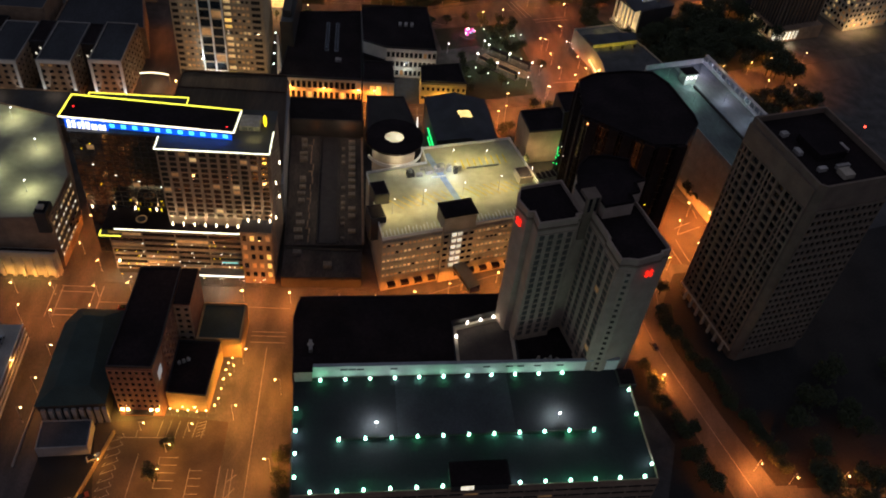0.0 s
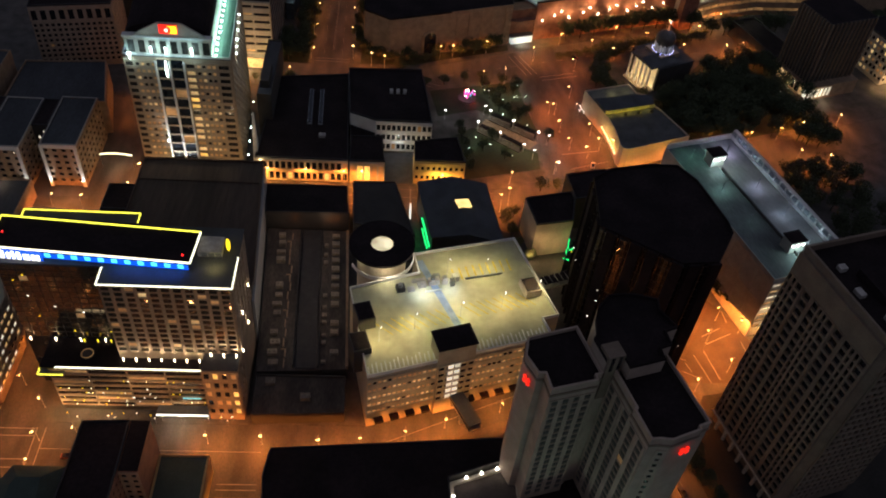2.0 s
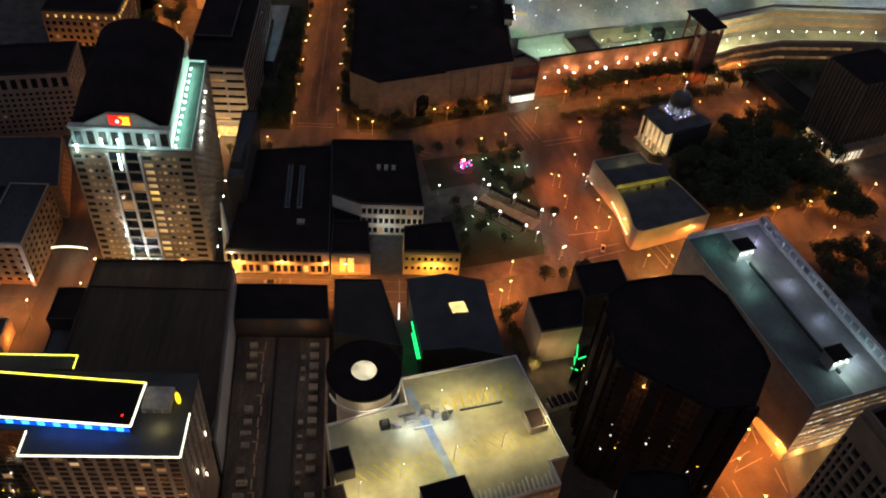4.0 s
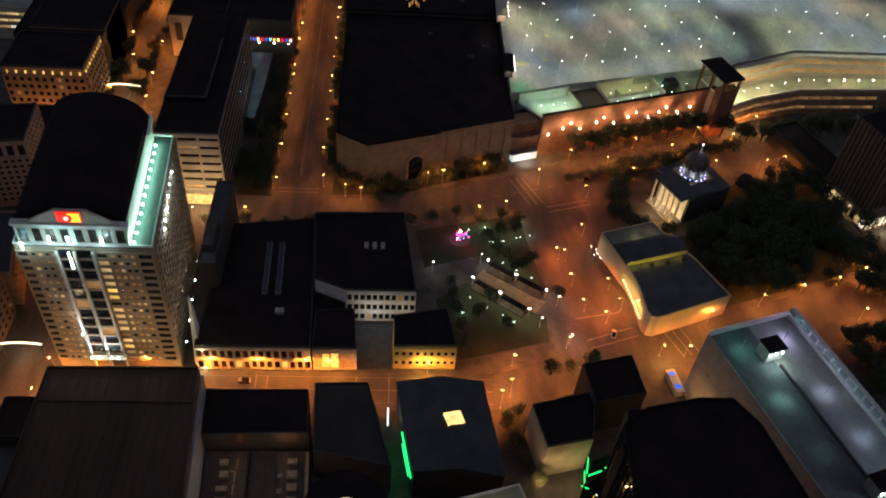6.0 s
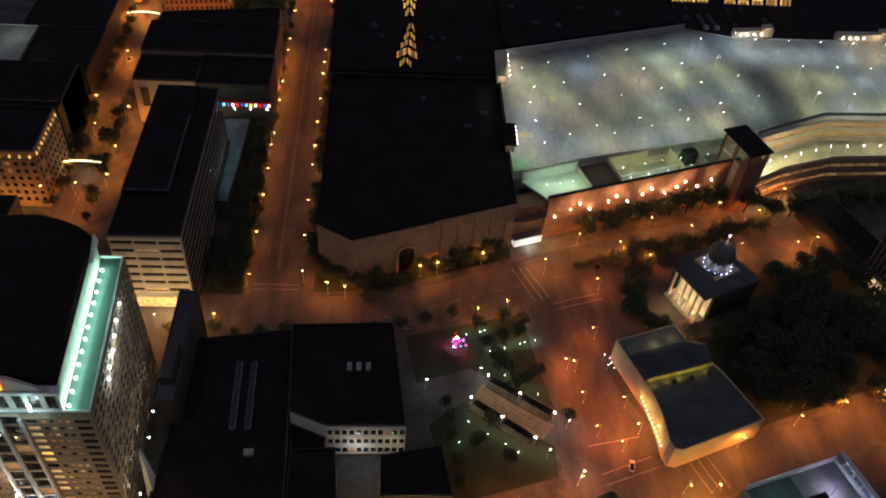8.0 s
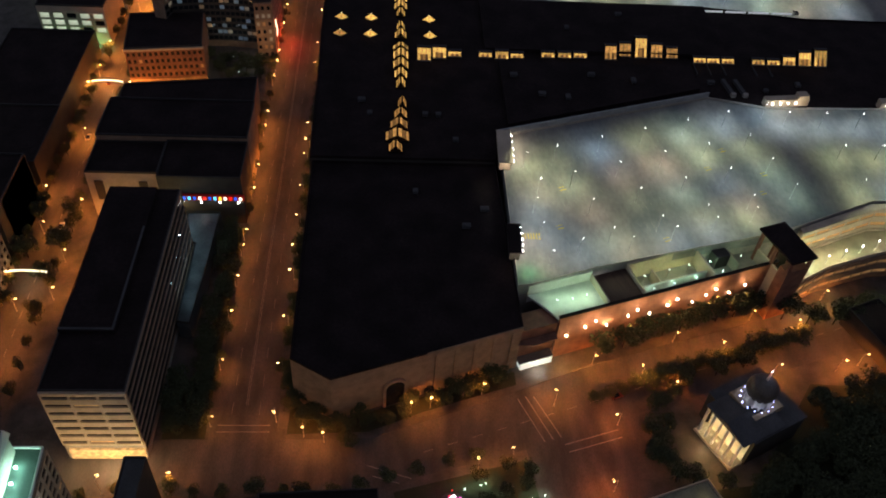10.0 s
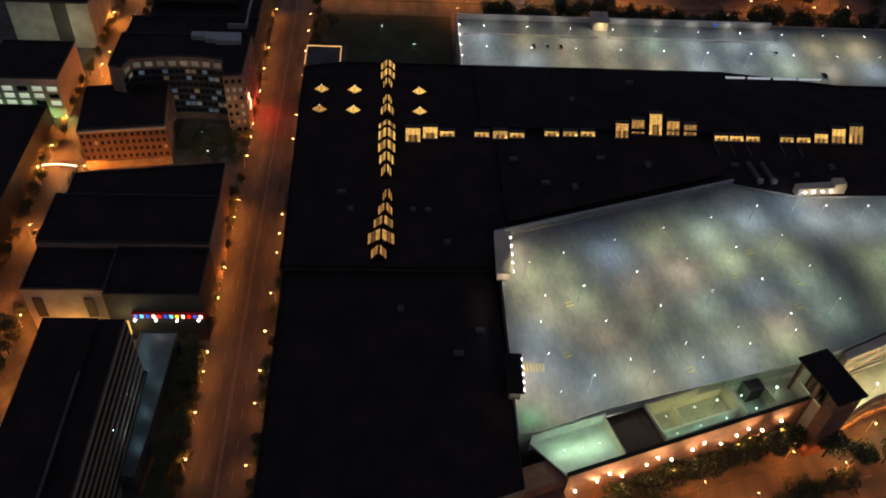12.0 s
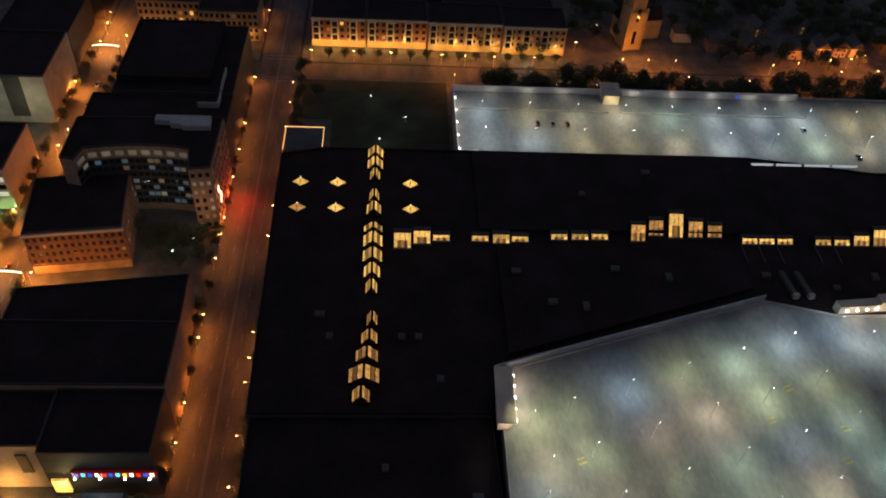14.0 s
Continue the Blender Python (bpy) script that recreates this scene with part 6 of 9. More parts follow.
part("upper_roof_edge", box(-25, -7.6, 553, 553.7, 40.4, 41.0), ROOFGREY, o1), part("upper_roof_edge", box(-8.3, -7.6, 553.7, 600, 40.4, 41.0), ROOFGREY, o1)
part("lobby", box(-24, 0.2, 530.2, 530.96, 1, 6.4), LITWARM, o1, "lit glass lobby")
glow(-10, 525.5, 4, 2200, (1, 0.7, 0.35), None, 0.3), glow(0, 526, 7, 1500, (1, 0.66, 0.3), None, 0.3), glow(-20, 526, 6, 1500, (1, 0.66, 0.3), None, 0.3)
PLAZA = [(1.4, 582), (6.2, 581.4), (7.6, 603), (8.8, 641), (-4.5, 641), (-4.5, 624), (1.4, 622.8)]
slab("plaza_parapet", ring(PLAZA, 0.3, 9.0, 9.9), DARKWALL, "low concrete parapet round a raised plaza")
slab("plaza_paving", prism(PLAZA, 0.16, 9.0), mat("wet_plaza_paving", (0.09, 0.105, 0.11), 0.35, 0.5, 0.15, 1.0), "grey raised plaza paving lit by cool lamps")
for x, y in ((3.4, 596), (2.6, 610), (-1, 628), (-3, 636), (5, 622)):
    glow(x, y, 14.5, 210, (0.5, 0.86, 1.0), None, 0.2)
# Two fill lamps added in the air to lift the slab's south face.
for i in range(2):
    glow(-22 + 18 * i, 519.5, 18, 2600, (1, 0.66, 0.34), None, 0.3)

# ---- theatre block with the coloured sign, and blocks further north ----
bl = block("black_block", "cream-walled block with a black roof", "building", rect(-45, -16, 647.6, 668), 24, CREAM, MEMBRANE)
# Niches are dark boxes on the wall, their shade given by colour.
for x in (-42, -24):
    part("niche_panel", box(x, x + 3.4, 647.0, 647.5, 10, 20), DARKWALL, bl)
block("black_block", "large theatre block with a black roof", "theatre", rect(-15.5, 18.4, 644.4, 668), 25, DARKWALL, MEMBRANE)
block("black_block", "large theatre block with a black roof", "theatre", rect(-45, 18.4, 668.4, 695), 27, TANBRICK, MEMBRANE)
block("black_block", "black-roofed block beside the avenue", "building", [(-45, 695.4), (16.5, 695.4), (15.5, 724), (-45, 715.6)], 20, TANBRICK, MEMBRANE)
glow(-30, 642, 4, 4500, (1, 0.5, 0.12), None, 0.3), glow(-44, 641, 5, 1500, SODIUM, None, 0.3)
for y in (652, 664, 676, 688, 700, 712, 776, 790, 812, 826, 842, 860, 878):
    glow(20.2, y, 3.4, 1000, SODIUM, None, 0.2)
mq = thing("theatre_sign", "long lit red and blue sign over a theatre entrance", "sign", -7, 643.2, 14)
part("board", box(0, 26, 0, 1.0, 0, 2.6), em("dark_red_board", (0.8, 0.02, 0.015), 0.04), mq, "red lit board")
for i in range(12):
    part("letter_bar", box(0.9 + i * 2.1, 1.95 + i * 2.1, -0.25, 0.0, 0.5, 2.0), (LED_B, LED_LB, LED_B, LED_W, LED_R, LED_B, LED_LB, LED_O, LED_W, LED_R, LED_B, LED_W)[i], mq)
for i in range(4):
    part("lamp", box(0.4 + i * 7.6, 1.0 + i * 7.6, -0.7, -0.2, -0.8, -0.3), BULB_W, mq)
    glow(0.7 + i * 7.6, -1.6, -1.2, 50, (1, 0.95, 0.8), mq, 0.3)
part("entrance_glow", box(-7, -2, -0.3, 0.6, -9, -2), LITGOLD, mq)
glow(-4, -2.5, -5, 2500, (1, 0.75, 0.3), mq, 0.3)
for i in range(3):
    part("roof_lamp", box(-9 + i * 1.8, -8.4 + i * 1.8, 45, 45.6, 11.2, 11.8), BULB_S, mq)
br = block("brick_block", "five-storey brick building with rows of windows", "building", rect(0, 37, 0, 33), 21.6, BRICK, MEMBRANE, x=-51, y=742.4, rz=7.7)
facade(br, (0, 0), (37, 0), 4.8, 20.6, 14, 4, BRICK, 0.03, [LITDIM], TINTED, pier=0.45, span=0.45, seed=84)
facade(br, (37, 0), (37, 33), 4.8, 20.6, 11, 4, BRICK, 0.15, [LITDIM, LITWARM], TINTED, pier=0.45, span=0.45, seed=85)
part("arcade", box(-0.3, 37.3, -0.8, 0, 0.2, 4.6), TANBRICK, br)
part("cornice", box(-0.6, 37.6, -0.9, 0.2, 20.6, 21.6), CREAM, br)
for x in (-42, -36, -30, -24, -18, -12):
    glow(x - 6, 736 + (x + 42) * 0.13, 4, 700, (1, 0.36, 0.06), None, 0.2)
# Added fill in front of the brick block, without fixtures.
for x in (-38, -28, -18):
    glow(x - 5, 731, 14, 1300, (1, 0.40, 0.09), None, 0.3)
for y in (733, 742, 751):
    glow(-8, y + 3, 12, 300, (1, 0.62, 0.3), None, 0.3)
CV = [(-42, 773), (-36, 771.5)] + [(-34 + i * 5.2, 776.5 + 5.5 * math.sin(math.pi * (0.15 + i * 0.075))) for i in range(9)] + [(9.6, 767.4), (18.2, 768.6), (18.4, 802), (-42, 800)]
cv = block("curved_building", "office building with a concave glass front", "office building", CV, 35, TANBRICK, MEMBRANE)
for i in range(len(CV) - 5):
    if 1 <= i <= 9:
        facade(cv, CV[i], CV[i + 1], 29.5, 34.4, 1, 1, TANBRICK, 0.85, [LITDIM, LITHALL, LITHALL], BLUEGLASS, pier=0.35, span=0.45, seed=190 + i)
        facade(cv, CV[i], CV[i + 1], 4, 29.3, 2, 7, DARKWALL, 0.22, [LITHALL, em("cool_room", (0.5, 0.75, 1.0), 0.06, 0.6), em("dim_room", (1.0, 0.7, 0.4), 0.05, 0.6)], BLUEGLASS, pier=0.14, span=0.4, proud=0.2, seed=90 + i)
facade(cv, (9.6, 767.4), (18.2, 768.6), 3, 34.4, 3, 7, TANBRICK, 0.5, [LITHALL, LITDIM], pier=0.5, span=0.5, seed=99)
facade(cv, (18.2, 768.6), (18.4, 802), 3, 34.4, 9, 6, TANBRICK, 0.1, [LITDIM], pier=0.4, span=0.45, seed=100)
for x in (-26, -16, -6, 4):
    glow(x, 772 - abs(x + 10) * 0.12, 7, 90, (0.75, 0.92, 1.0), None, 0.3)
glow(-10, 762, 26, 500, (1, 0.7, 0.45), None, 0.3), glow(14, 760, 16, 1100, (1, 0.55, 0.25), None, 0.3), glow(-38, 764, 18, 500, (1, 0.6, 0.3), None, 0.3)
# Extra lamps without posts, added to brighten the west street.
for x, y, w in ((-58, 566, 2600), (-60, 578, 2600), (-61, 640, 1800), (-62, 664, 1800), (-63, 738, 2600), (-60, 752, 2200), (-60, 786, 1800), (-58, 806, 2600), (-57, 822, 2600), (-60, 848, 1800), (-61, 870, 1800)):
    glow(x, y, 6, w, SODIUM, None, 0.3)
fs = thing("wall_sign", "curly white lit sign on a building corner", "sign", 19.2, 772, 14)
b = bmesh.new()
for i in range(16):
    a = i * 0.35
    bx(b, 0.2, 0.6, 2.2 * math.sin(a) * (1 - i * 0.03) - 0.4, 2.2 * math.sin(a) * (1 - i * 0.03) + 0.4, i * 0.6, i * 0.6 + 0.7)
part("tube", b, em("pink_white_tube", (1.0, 0.55, 0.35), 4), fs)
part("bracket", box(-0.9, 0.2, -0.2, 0.2, 4, 4.4), METAL, fs)
# The red lamps are added for a red pool of light on the avenue.
glow(6.0, 16, -10, 4200, (1, 0.03, 0.02), fs, 0.3), glow(5.0, 4, -10, 1500, (1, 0.03, 0.02), fs, 0.3), glow(1.6, 0, 5, 300, (1, 0.5, 0.2), fs, 0.3)
block("north_block", "black-roofed block beside the avenue", "building", rect(-44, 18.4, 802.6, 827.8), 28, DARKWALL, MEMBRANE)
nb = block("north_block", "black-roofed block with a raised roof", "building", rect(-36, 18.4, 828, 887), 29, DARKWALL, MEMBRANE)
part("upper_roof", prism(rect(-35, 7, 836, 886), 29.1, 32), MEMBRANE, nb)
part("upper_roof_edge", ring(rect(-35, 7, 836, 886), 0.5, 32, 32.8), MEMBRANE, nb)
block("pale_roof", "pale grey roof of a low plant room", "roof", [(-9, 799.8), (-9, 796.6), (-2.5, 796.2), (-2, 794.4), (2.5, 794), (3.2, 792.8), (14.6, 793.2), (14.0, 800.6), (-9, 800.6)][1:], 37.4, CONCRETE, PALE_SLATE, 0, z0=35.0)
rw = thing("roof_screen", "pale concrete screen wall on a black roof", "screen wall")
part("panel", box(4, 13.2, 819, 819.5, 28.0, 31), CONCRETE, rw)
part("panel", box(12.7, 13.2, 819.5, 827.7, 28.0, 31), CONCRETE, rw)
part("panel", box(12.7, 13.2, 828.3, 846, 29.0, 32), CONCRETE, rw)
ll = block("lit_hall", "hall with large pale lit windows and green uplights", "hall", rect(-104, -70, 780, 812), 22, CREAM, MEMBRANE)
facade(ll, (-104, 780), (-70, 780), 7, 19, 5, 3, CREAM, 0.7, [em("lit_hall_window", (0.9, 1.0, 0.75), 0.5, 0.3, 0.3)], pier=0.3, span=0.3, seed=101)
for i in range(5):
    glow(-100 + 7.5 * i, 777.6, 2, 650, (0.35, 1.0, 0.4), None, 0.3)
wc = block("white_hall", "tall plain concrete hall lit green at its foot", "hall", rect(-112, -71, 842, 882), 26, CONCRETE, MEMBRANE)
# Flat dark panel; a recess's shade is put into its colour.
part("dark_recess_panel", box(-90, -82, 841.6, 841.95, 4, 26), DARKWALL, wc)
glow(-80, 830, 14, 3000, (0.9, 1.0, 0.62), None, 0.4), glow(-104, 828, 12, 1500, (0.8, 1.0, 0.75), None, 0.4)

# ---- shopping mall: store block, main roof and glowing skylights ----
STORE = [(46.5, 554.5), (60.5, 546), (74, 550.5), (93, 557), (127.5, 569), (126.6, 600), (124.5, 658), (46.5, 658)]
st2 = block("department_store", "brick department store with a black flat roof", "store", STORE, 23.6, TANBRICK, MEMBRANE, 1.0, 0.5, edge=MEMBRANE)
part("cornice", prism([(93, 556.6), (127.6, 568.5), (127.6, 569), (93, 557.1)], 22.4, 24.5), TANBRICK, st2)
ob = part("entrance_arch", box(-3.4, 3.4, -0.7, 0.2, 0.2, 10), GLASS, st2, "tall dark arched window")
ob.matrix_basis = pose(82, 553.0, 0.5, 0, 0, 19)
ar = bmesh.new()
for i in range(12):
    a0, a1 = math.pi * i / 12, math.pi * (i + 1) / 12
    vv = [ar.verts.new((r * math.cos(a), y, 10 + r * math.sin(a))) for y in (-1.0, 0.1) for r, a in ((3.4, a0), (4.4, a0), (4.4, a1), (3.4, a1))]
    for f in ((0, 1, 2, 3), (7, 6, 5, 4), (0, 3, 7, 4), (1, 5, 6, 2)):
        ar.faces.new([vv[q] for q in f])
bx(ar, -4.4, -3.4, -1.0, 0.1, 0, 10), bx(ar, 3.4, 4.4, -1.0, 0.1, 0, 10)
fan = bmesh.new()
fan.faces.new([fan.verts.new((3.5 * math.cos(math.pi * i / 14), -0.75, 10 + 3.5 * math.sin(math.pi * i / 14))) for i in range(15)])
ob = part("fanlight", fan, GLASS, st2)
ob.matrix_basis = pose(82, 553.0, 0.5, 0, 0, 19)
ob = part("arch_frame", ar, TANBRICK, st2)
ob.matrix_basis = pose(82, 553.0, 0.5, 0, 0, 19)
for i, t in enumerate((0.1, 0.3, 0.5, 0.7, 0.9)):
    ob = part("pilaster", box(-0.5, 0.5, -0.6, 0.2, 0.2, 22.5), TANBRICK, st2)
    ob.matrix_basis = pose(93 + 34.5 * t, 557 + 12 * t, 0, 0, 0, 19)
# Fill lamps with no fixtures, added to show the store's front wall.
for x, y, w in ((66, 541, 500), (78, 544, 600), (90, 548, 500), (104, 553, 500), (118, 558, 600)):
    glow(x, y, 13, w * 0.3, (1, 0.46, 0.17), None, 0.3)
MALL = [(45.5, 658.4), (124.5, 658.4), (126.4, 676), (231, 709.5), (258, 702), (420, 707), (420, 786), (306, 786), (250, 795), (62, 795), (62, 848), (45.5, 848), (43.5, 790)]
ml = thing("shopping_mall", "huge shopping mall with a black roof and glowing skylights", "mall")
part("wall", prism(MALL[:9] + [(62, 795), (43.5, 790)], 0.16, 25.6), DARKWALL, ml)
part("roof", prism(inset(MALL[:9] + [(62, 795), (43.5, 790)], 0.5), 25.6, 25.8), MEMBRANE, ml)
part("parapet", ring(MALL[:9] + [(62, 795), (43.5, 790)], 0.5, 25.6, 26.6), MEMBRANE, ml)
part("pale_edge", prism([(126.4, 675.2), (231, 708.7), (231, 709.4), (126.4, 675.9)], 24, 29.6), PALE_SLATE, ml, "pale metal edge wall")
part("upper_roof", prism([(132, 682), (228, 714), (228, 733), (132, 733)], 25.8, 28.2), MEMBRANE, ml)
part("upper_roof", prism([(126, 744), (250, 744), (250, 793), (126, 793)], 25.8, 28.0), MEMBRANE, ml)
part("seam", prism([(46.5, 658.6), (124, 658.6), (124, 659.1), (46.5, 659.1)], 25.8, 26.9), MEMBRANE, ml)
SLOT = em("pale_light_slot", (0.9, 0.93, 1.0), 0.4)
for x in (236, 249, 262, 275, 288):
    part("light_slot", box(x, x + 11.4, 789.0, 789.6, 26.8, 27.6), SLOT, ml)


def chevron(x, y, w, d, lean=0.0, m=SKYLIGHT):
    """Two sloping glowing panes either side of a dark ridge, on a low kerb."""
    t = thing("skylight", "glowing gold roof skylight with a dark ridge", "skylight", x, y, 25.8, 0, "mall skylights")
    for sgn in (-1, 1):
        for k, (u0, u1, mm) in enumerate(((0.0, 0.36, m), (0.42, 0.68, SKYDEEP), (0.74, 1.0, m))):
            b = bmesh.new()
            x0, x1 = 0.45 + (w - 0.45) * u0, 0.45 + (w - 0.45) * u1
            z0, z1, l0, l1 = 3.2 - 2.2 * u0, 3.2 - 2.2 * u1, lean * (1 - u0), lean * (1 - u1)
            v = [b.verts.new(p) for dz in (0, -0.2) for p in ((sgn * x0, -d / 2 + l0, z0 + dz), (sgn * x1, -d / 2 + l1, z1 + dz), (sgn * x1, d / 2 + l1, z1 + dz), (sgn * x0, d / 2 + l0, z0 + dz))]
            for f in ((0, 1, 2, 3), (7, 6, 5, 4), (0, 4, 5, 1), (1, 5, 6, 2), (2, 6, 7, 3), (3, 7, 4, 0)):
                b.faces.new([v[i] for i in f])
            part("pane", b, mm, t)
        part("glazing_bar", box(min(sgn * 0.5, sgn * w), max(sgn * 0.5, sgn * w), -0.1, 0.1, 0.5, 0.8), METAL, t)
    part("ridge", box(-0.42, 0.42, -d / 2, d / 2, 0, 3.5), MEMBRANE, t)
    part("kerb", ring(rect(-w - 0.2, w + 0.2, -d / 2 - 0.2, d / 2 + 0.2), 0.2, 0, 0.8), MEMBRANE, t)
    return t


SKYDIM = em("dim_skylight_glass", (1.0, 0.48, 0.12), 0.5, 0.5, 0.9)
for y, w, d in ((791, 3.2, 6.2), (783.5, 3.2, 6.4), (776, 2.0, 5.6), (762.8, 1.9, 5.2), (755, 2.8, 6.2), (743.6, 3.6, 3.6), (737, 3.6, 7.0), (728.6, 3.6, 6.6), (720.5, 2.9, 6.4), (712.4, 2.0, 6.0)):
    chevron(84, y, w, d * 0.8, 0.7)
for y, w, d in ((697, 1.8, 5.6), (688.8, 2.7, 5.4), (681.2, 3.7, 5.6), (673, 5.0, 7.0), (664.8, 2.8, 5.6)):
    chevron(84.6 - (697 - y) * 0.09, y, w, d * 0.78, 0.7, SKYDIM)


def monitor(x, y, w, h, m=SKYLIGHT):
    """A glazed roof lantern whose glass leans back to the north, under a pale cap, with bars between the panes."""
    t = thing("roof_lantern", "glowing sloped glass lantern on a mall roof", "roof lantern", x, y, 25.8, 0, "mall roof lanterns")
    lean = pose(0, 0, 0.5, 48)
    d, rise = h * math.cos(radians(48)), h * math.sin(radians(48)) + 0.5

    def sloped(name, u0, u1, v0, v1, m_, lift=0.0, thick=0.2):
        b = box(u0 * w - w / 2, u1 * w - w / 2, v0 * h, v1 * h, lift - thick, lift)
        bmesh.ops.transform(b, matrix=lean, verts=b.verts)
        return part(name, b, m_, t)

    for u0, u1, mm in ((0.02, 0.2, m), (0.2, 0.42, SKYDEEP), (0.42, 0.58, SKYDIM), (0.58, 0.8, SKYDEEP), (0.8, 0.98, m)):
        sloped("pane", u0, u1, 0.03, 0.5, mm)
    sloped("transom", 0.02, 0.98, 0.5, 0.97, m)
    for u in (0.0, 0.34, 0.66, 1.0):
        sloped("mullion", u - 0.014, u + 0.014, 0, 1, METAL, 0.12)
    b = bmesh.new()
    v = [b.verts.new((sx * (w / 2 + 0.1), y_, z_)) for sx in (-1, 1) for y_, z_ in ((0.25, 0), (d + 3.0, 0), (d + 3.0, rise), (d + 0.2, rise))]
    b.faces.new(v[:4]), b.faces.new(v[4:][::-1])
    for i in range(4):
        j = (i + 1) % 4
        b.faces.new((v[i], v[j], v[4 + j], v[4 + i]))
    part("body", b, MEMBRANE, t)
    part("cap", box(-w / 2 - 0.3, w / 2 + 0.3, d + 0.05, d + 2.0, rise, rise + 0.3), COPING, t)
    part("sill", box(-w / 2 - 0.3, w / 2 + 0.3, -0.4, 0.2, 0, 0.5), METAL, t)


for x, y, h in ((95.4, 734, 6.0), (103, 736.6, 5.0), (110.6, 738.4, 2.2), (125.9, 738.6, 2.0), (134.1, 737.6, 3.4), (141.7, 738.6, 2.0), (157.5, 740.2, 2.1), (165.9, 740.4, 2.1), (173.9, 740.6, 2.1)):
    monitor(x, y, 6.6, h)
for x, y, h in ((189.3, 740.0, 6.6), (197.3, 743.4, 6.2), (205.2, 742.4, 9.8), (213.4, 742.8, 6.4), (221.4, 743.0, 4.8)):
    monitor(x, y, 5.8, h, SKYDIM if h < 9 else SKYLIGHT)
for x, h in ((235, 2.2), (242, 2.2), (249.6, 2.2), (265.5, 2.2), (273.4, 2.2), (281.6, 4.0), (289.8, 6.6), (298, 8.0)):
    monitor(x, 739.6, 6.4, h)
    if h < 4:
        part("roof_divider", box(0, 0.3, 0, 10, 0, 0.7), ROOFGREY, thing("roof_kerb", "low pale kerb on a black mall roof", "kerb", x - 3.9, 729, 25.81, 0, "roof kerbs"))
for x in (53.4, 68.7, 98.8):
    for y in (772.2, 756.5):
        t = thing("diamond_skylight", "diamond-shaped glowing roof skylight", "skylight", x, y, 25.8, 0, "diamond skylights")
        b = bmesh.new()
        v = [b.verts.new(p) for p in ((-3.4, 0, 0.3), (0, -2.6, 0.3), (3.4, 0, 0.3), (0, 2.6, 0.3), (0, 0, 2.6))]
        for k, f in enumerate(((0, 1, 4), (1, 2, 4), (2, 3, 4), (3, 0, 4), (3, 2, 1, 0))):
            b.faces.new([v[i] for i in f]).material_index = int(k < 2)
        ob = part("glass", b, SKYDEEP, t)
        ob.data.materials.append(SKYLIGHT if x > 54 or y > 770 else SKYDIM)
        # Added tip: its glow stands in for the brighter top of the glass.
        part("finial", cyl(bmesh.new(), 0, 0, 2.55, 2.9, 0.35, 0.1, 8), em("bright_apex", (1.0, 0.8, 0.4), 1.6), t)
        part("kerb", prism([(-3.8, 0), (0, -2.95), (3.8, 0), (0, 2.95)], 0, 0.3), COPING, t)
        bars = bmesh.new()
        for sx, sy in ((-3.4, 0), (0, -2.6), (3.4, 0), (0, 2.6)):
            a = Vector((sx, sy, 0.4))
            u = Vector((0, 0, 2.75)) - a
            q = u.to_track_quat("X", "Z").to_matrix().to_4x4()
            bb = box(0, u.length, -0.09, 0.09, -0.05, 0.05)
            bmesh.ops.transform(bb, matrix=Matrix.Translation(a) @ q, verts=bb.verts)
            tm = bpy.data.meshes.new("t")
            bb.to_mesh(tm), bb.free(), bars.from_mesh(tm), bpy.data.meshes.remove(tm)
        part("glazing_bar", bars, COPING, t)
rnd = random.Random(8)
for x, y in ((70, 690), (66, 700), (95, 690), (101, 690), (108, 672), (150, 705), (162, 703), (196, 718), (138, 720), (176, 722), (236, 722), (262, 716), (280, 722), (110, 620), (118, 630), (90, 640), (200, 780), (170, 765)):
    rooftop_unit(x, y, 23.73 if y < 658 else 25.81 if not (132 < x < 228 and (x - 132) / 3 + 682 < y < 733 or 126 < x < 250 and y > 744) else (28.3 if y < 740 else 28.1), rnd.choice((2.4, 3.4)), 2.2, 1.4, rnd.choice((0, 90)), skin=ROOFGREY)
for x in (244, 250):
    d = thing("roof_duct", "long pale duct on a mall roof", "duct", x, 712, 25.9, 8, "roof ducts")
    part("duct", box(-0.9, 0.9, 0, 12, 0, 1.6), ROOFGREY, d)
    part("cap", box(-1.1, 1.1, -1.6, 0, 0, 2.0), CONCRETE, d)
tr = block("north_terrace", "low paved terrace with a glowing orange edge", "terrace", rect(43.5, 60.5, 795.5, 812), 24, DARKWALL, ROOFGREY, 0)
for a, b in (((43.5, 812), (60.5, 812)), ((43.5, 795.5), (43.5, 812)), ((60.5, 812), (60.5, 797))):
    led(tr, a, b, 24.1, em("orange_led_strip", (1.0, 0.55, 0.2), 1.3), 0.3)

# ---- mall parking deck and its lamps ----
DK = [(126.9, 586), (133, 587), (157, 595.6), (201, 607.5), (232, 615.4), (246, 620.5), (283, 636.5), (420, 640), (420, 706.5), (258, 701.5), (231, 708.4), (127.4, 675)]
dk = thing("mall_deck", "wide concrete parking deck with lamplight streaks in its colour", "parking deck")
part("slab", prism(DK, 22.5, 26.4), DECK, dk)
part("support", prism(inset(DK, 1.0), 0.16, 22.5), CONCRETE, dk)
part("parapet", ring(DK, 0.35, 26.4, 27.4), CONCRETE, dk)
lines = bmesh.new()
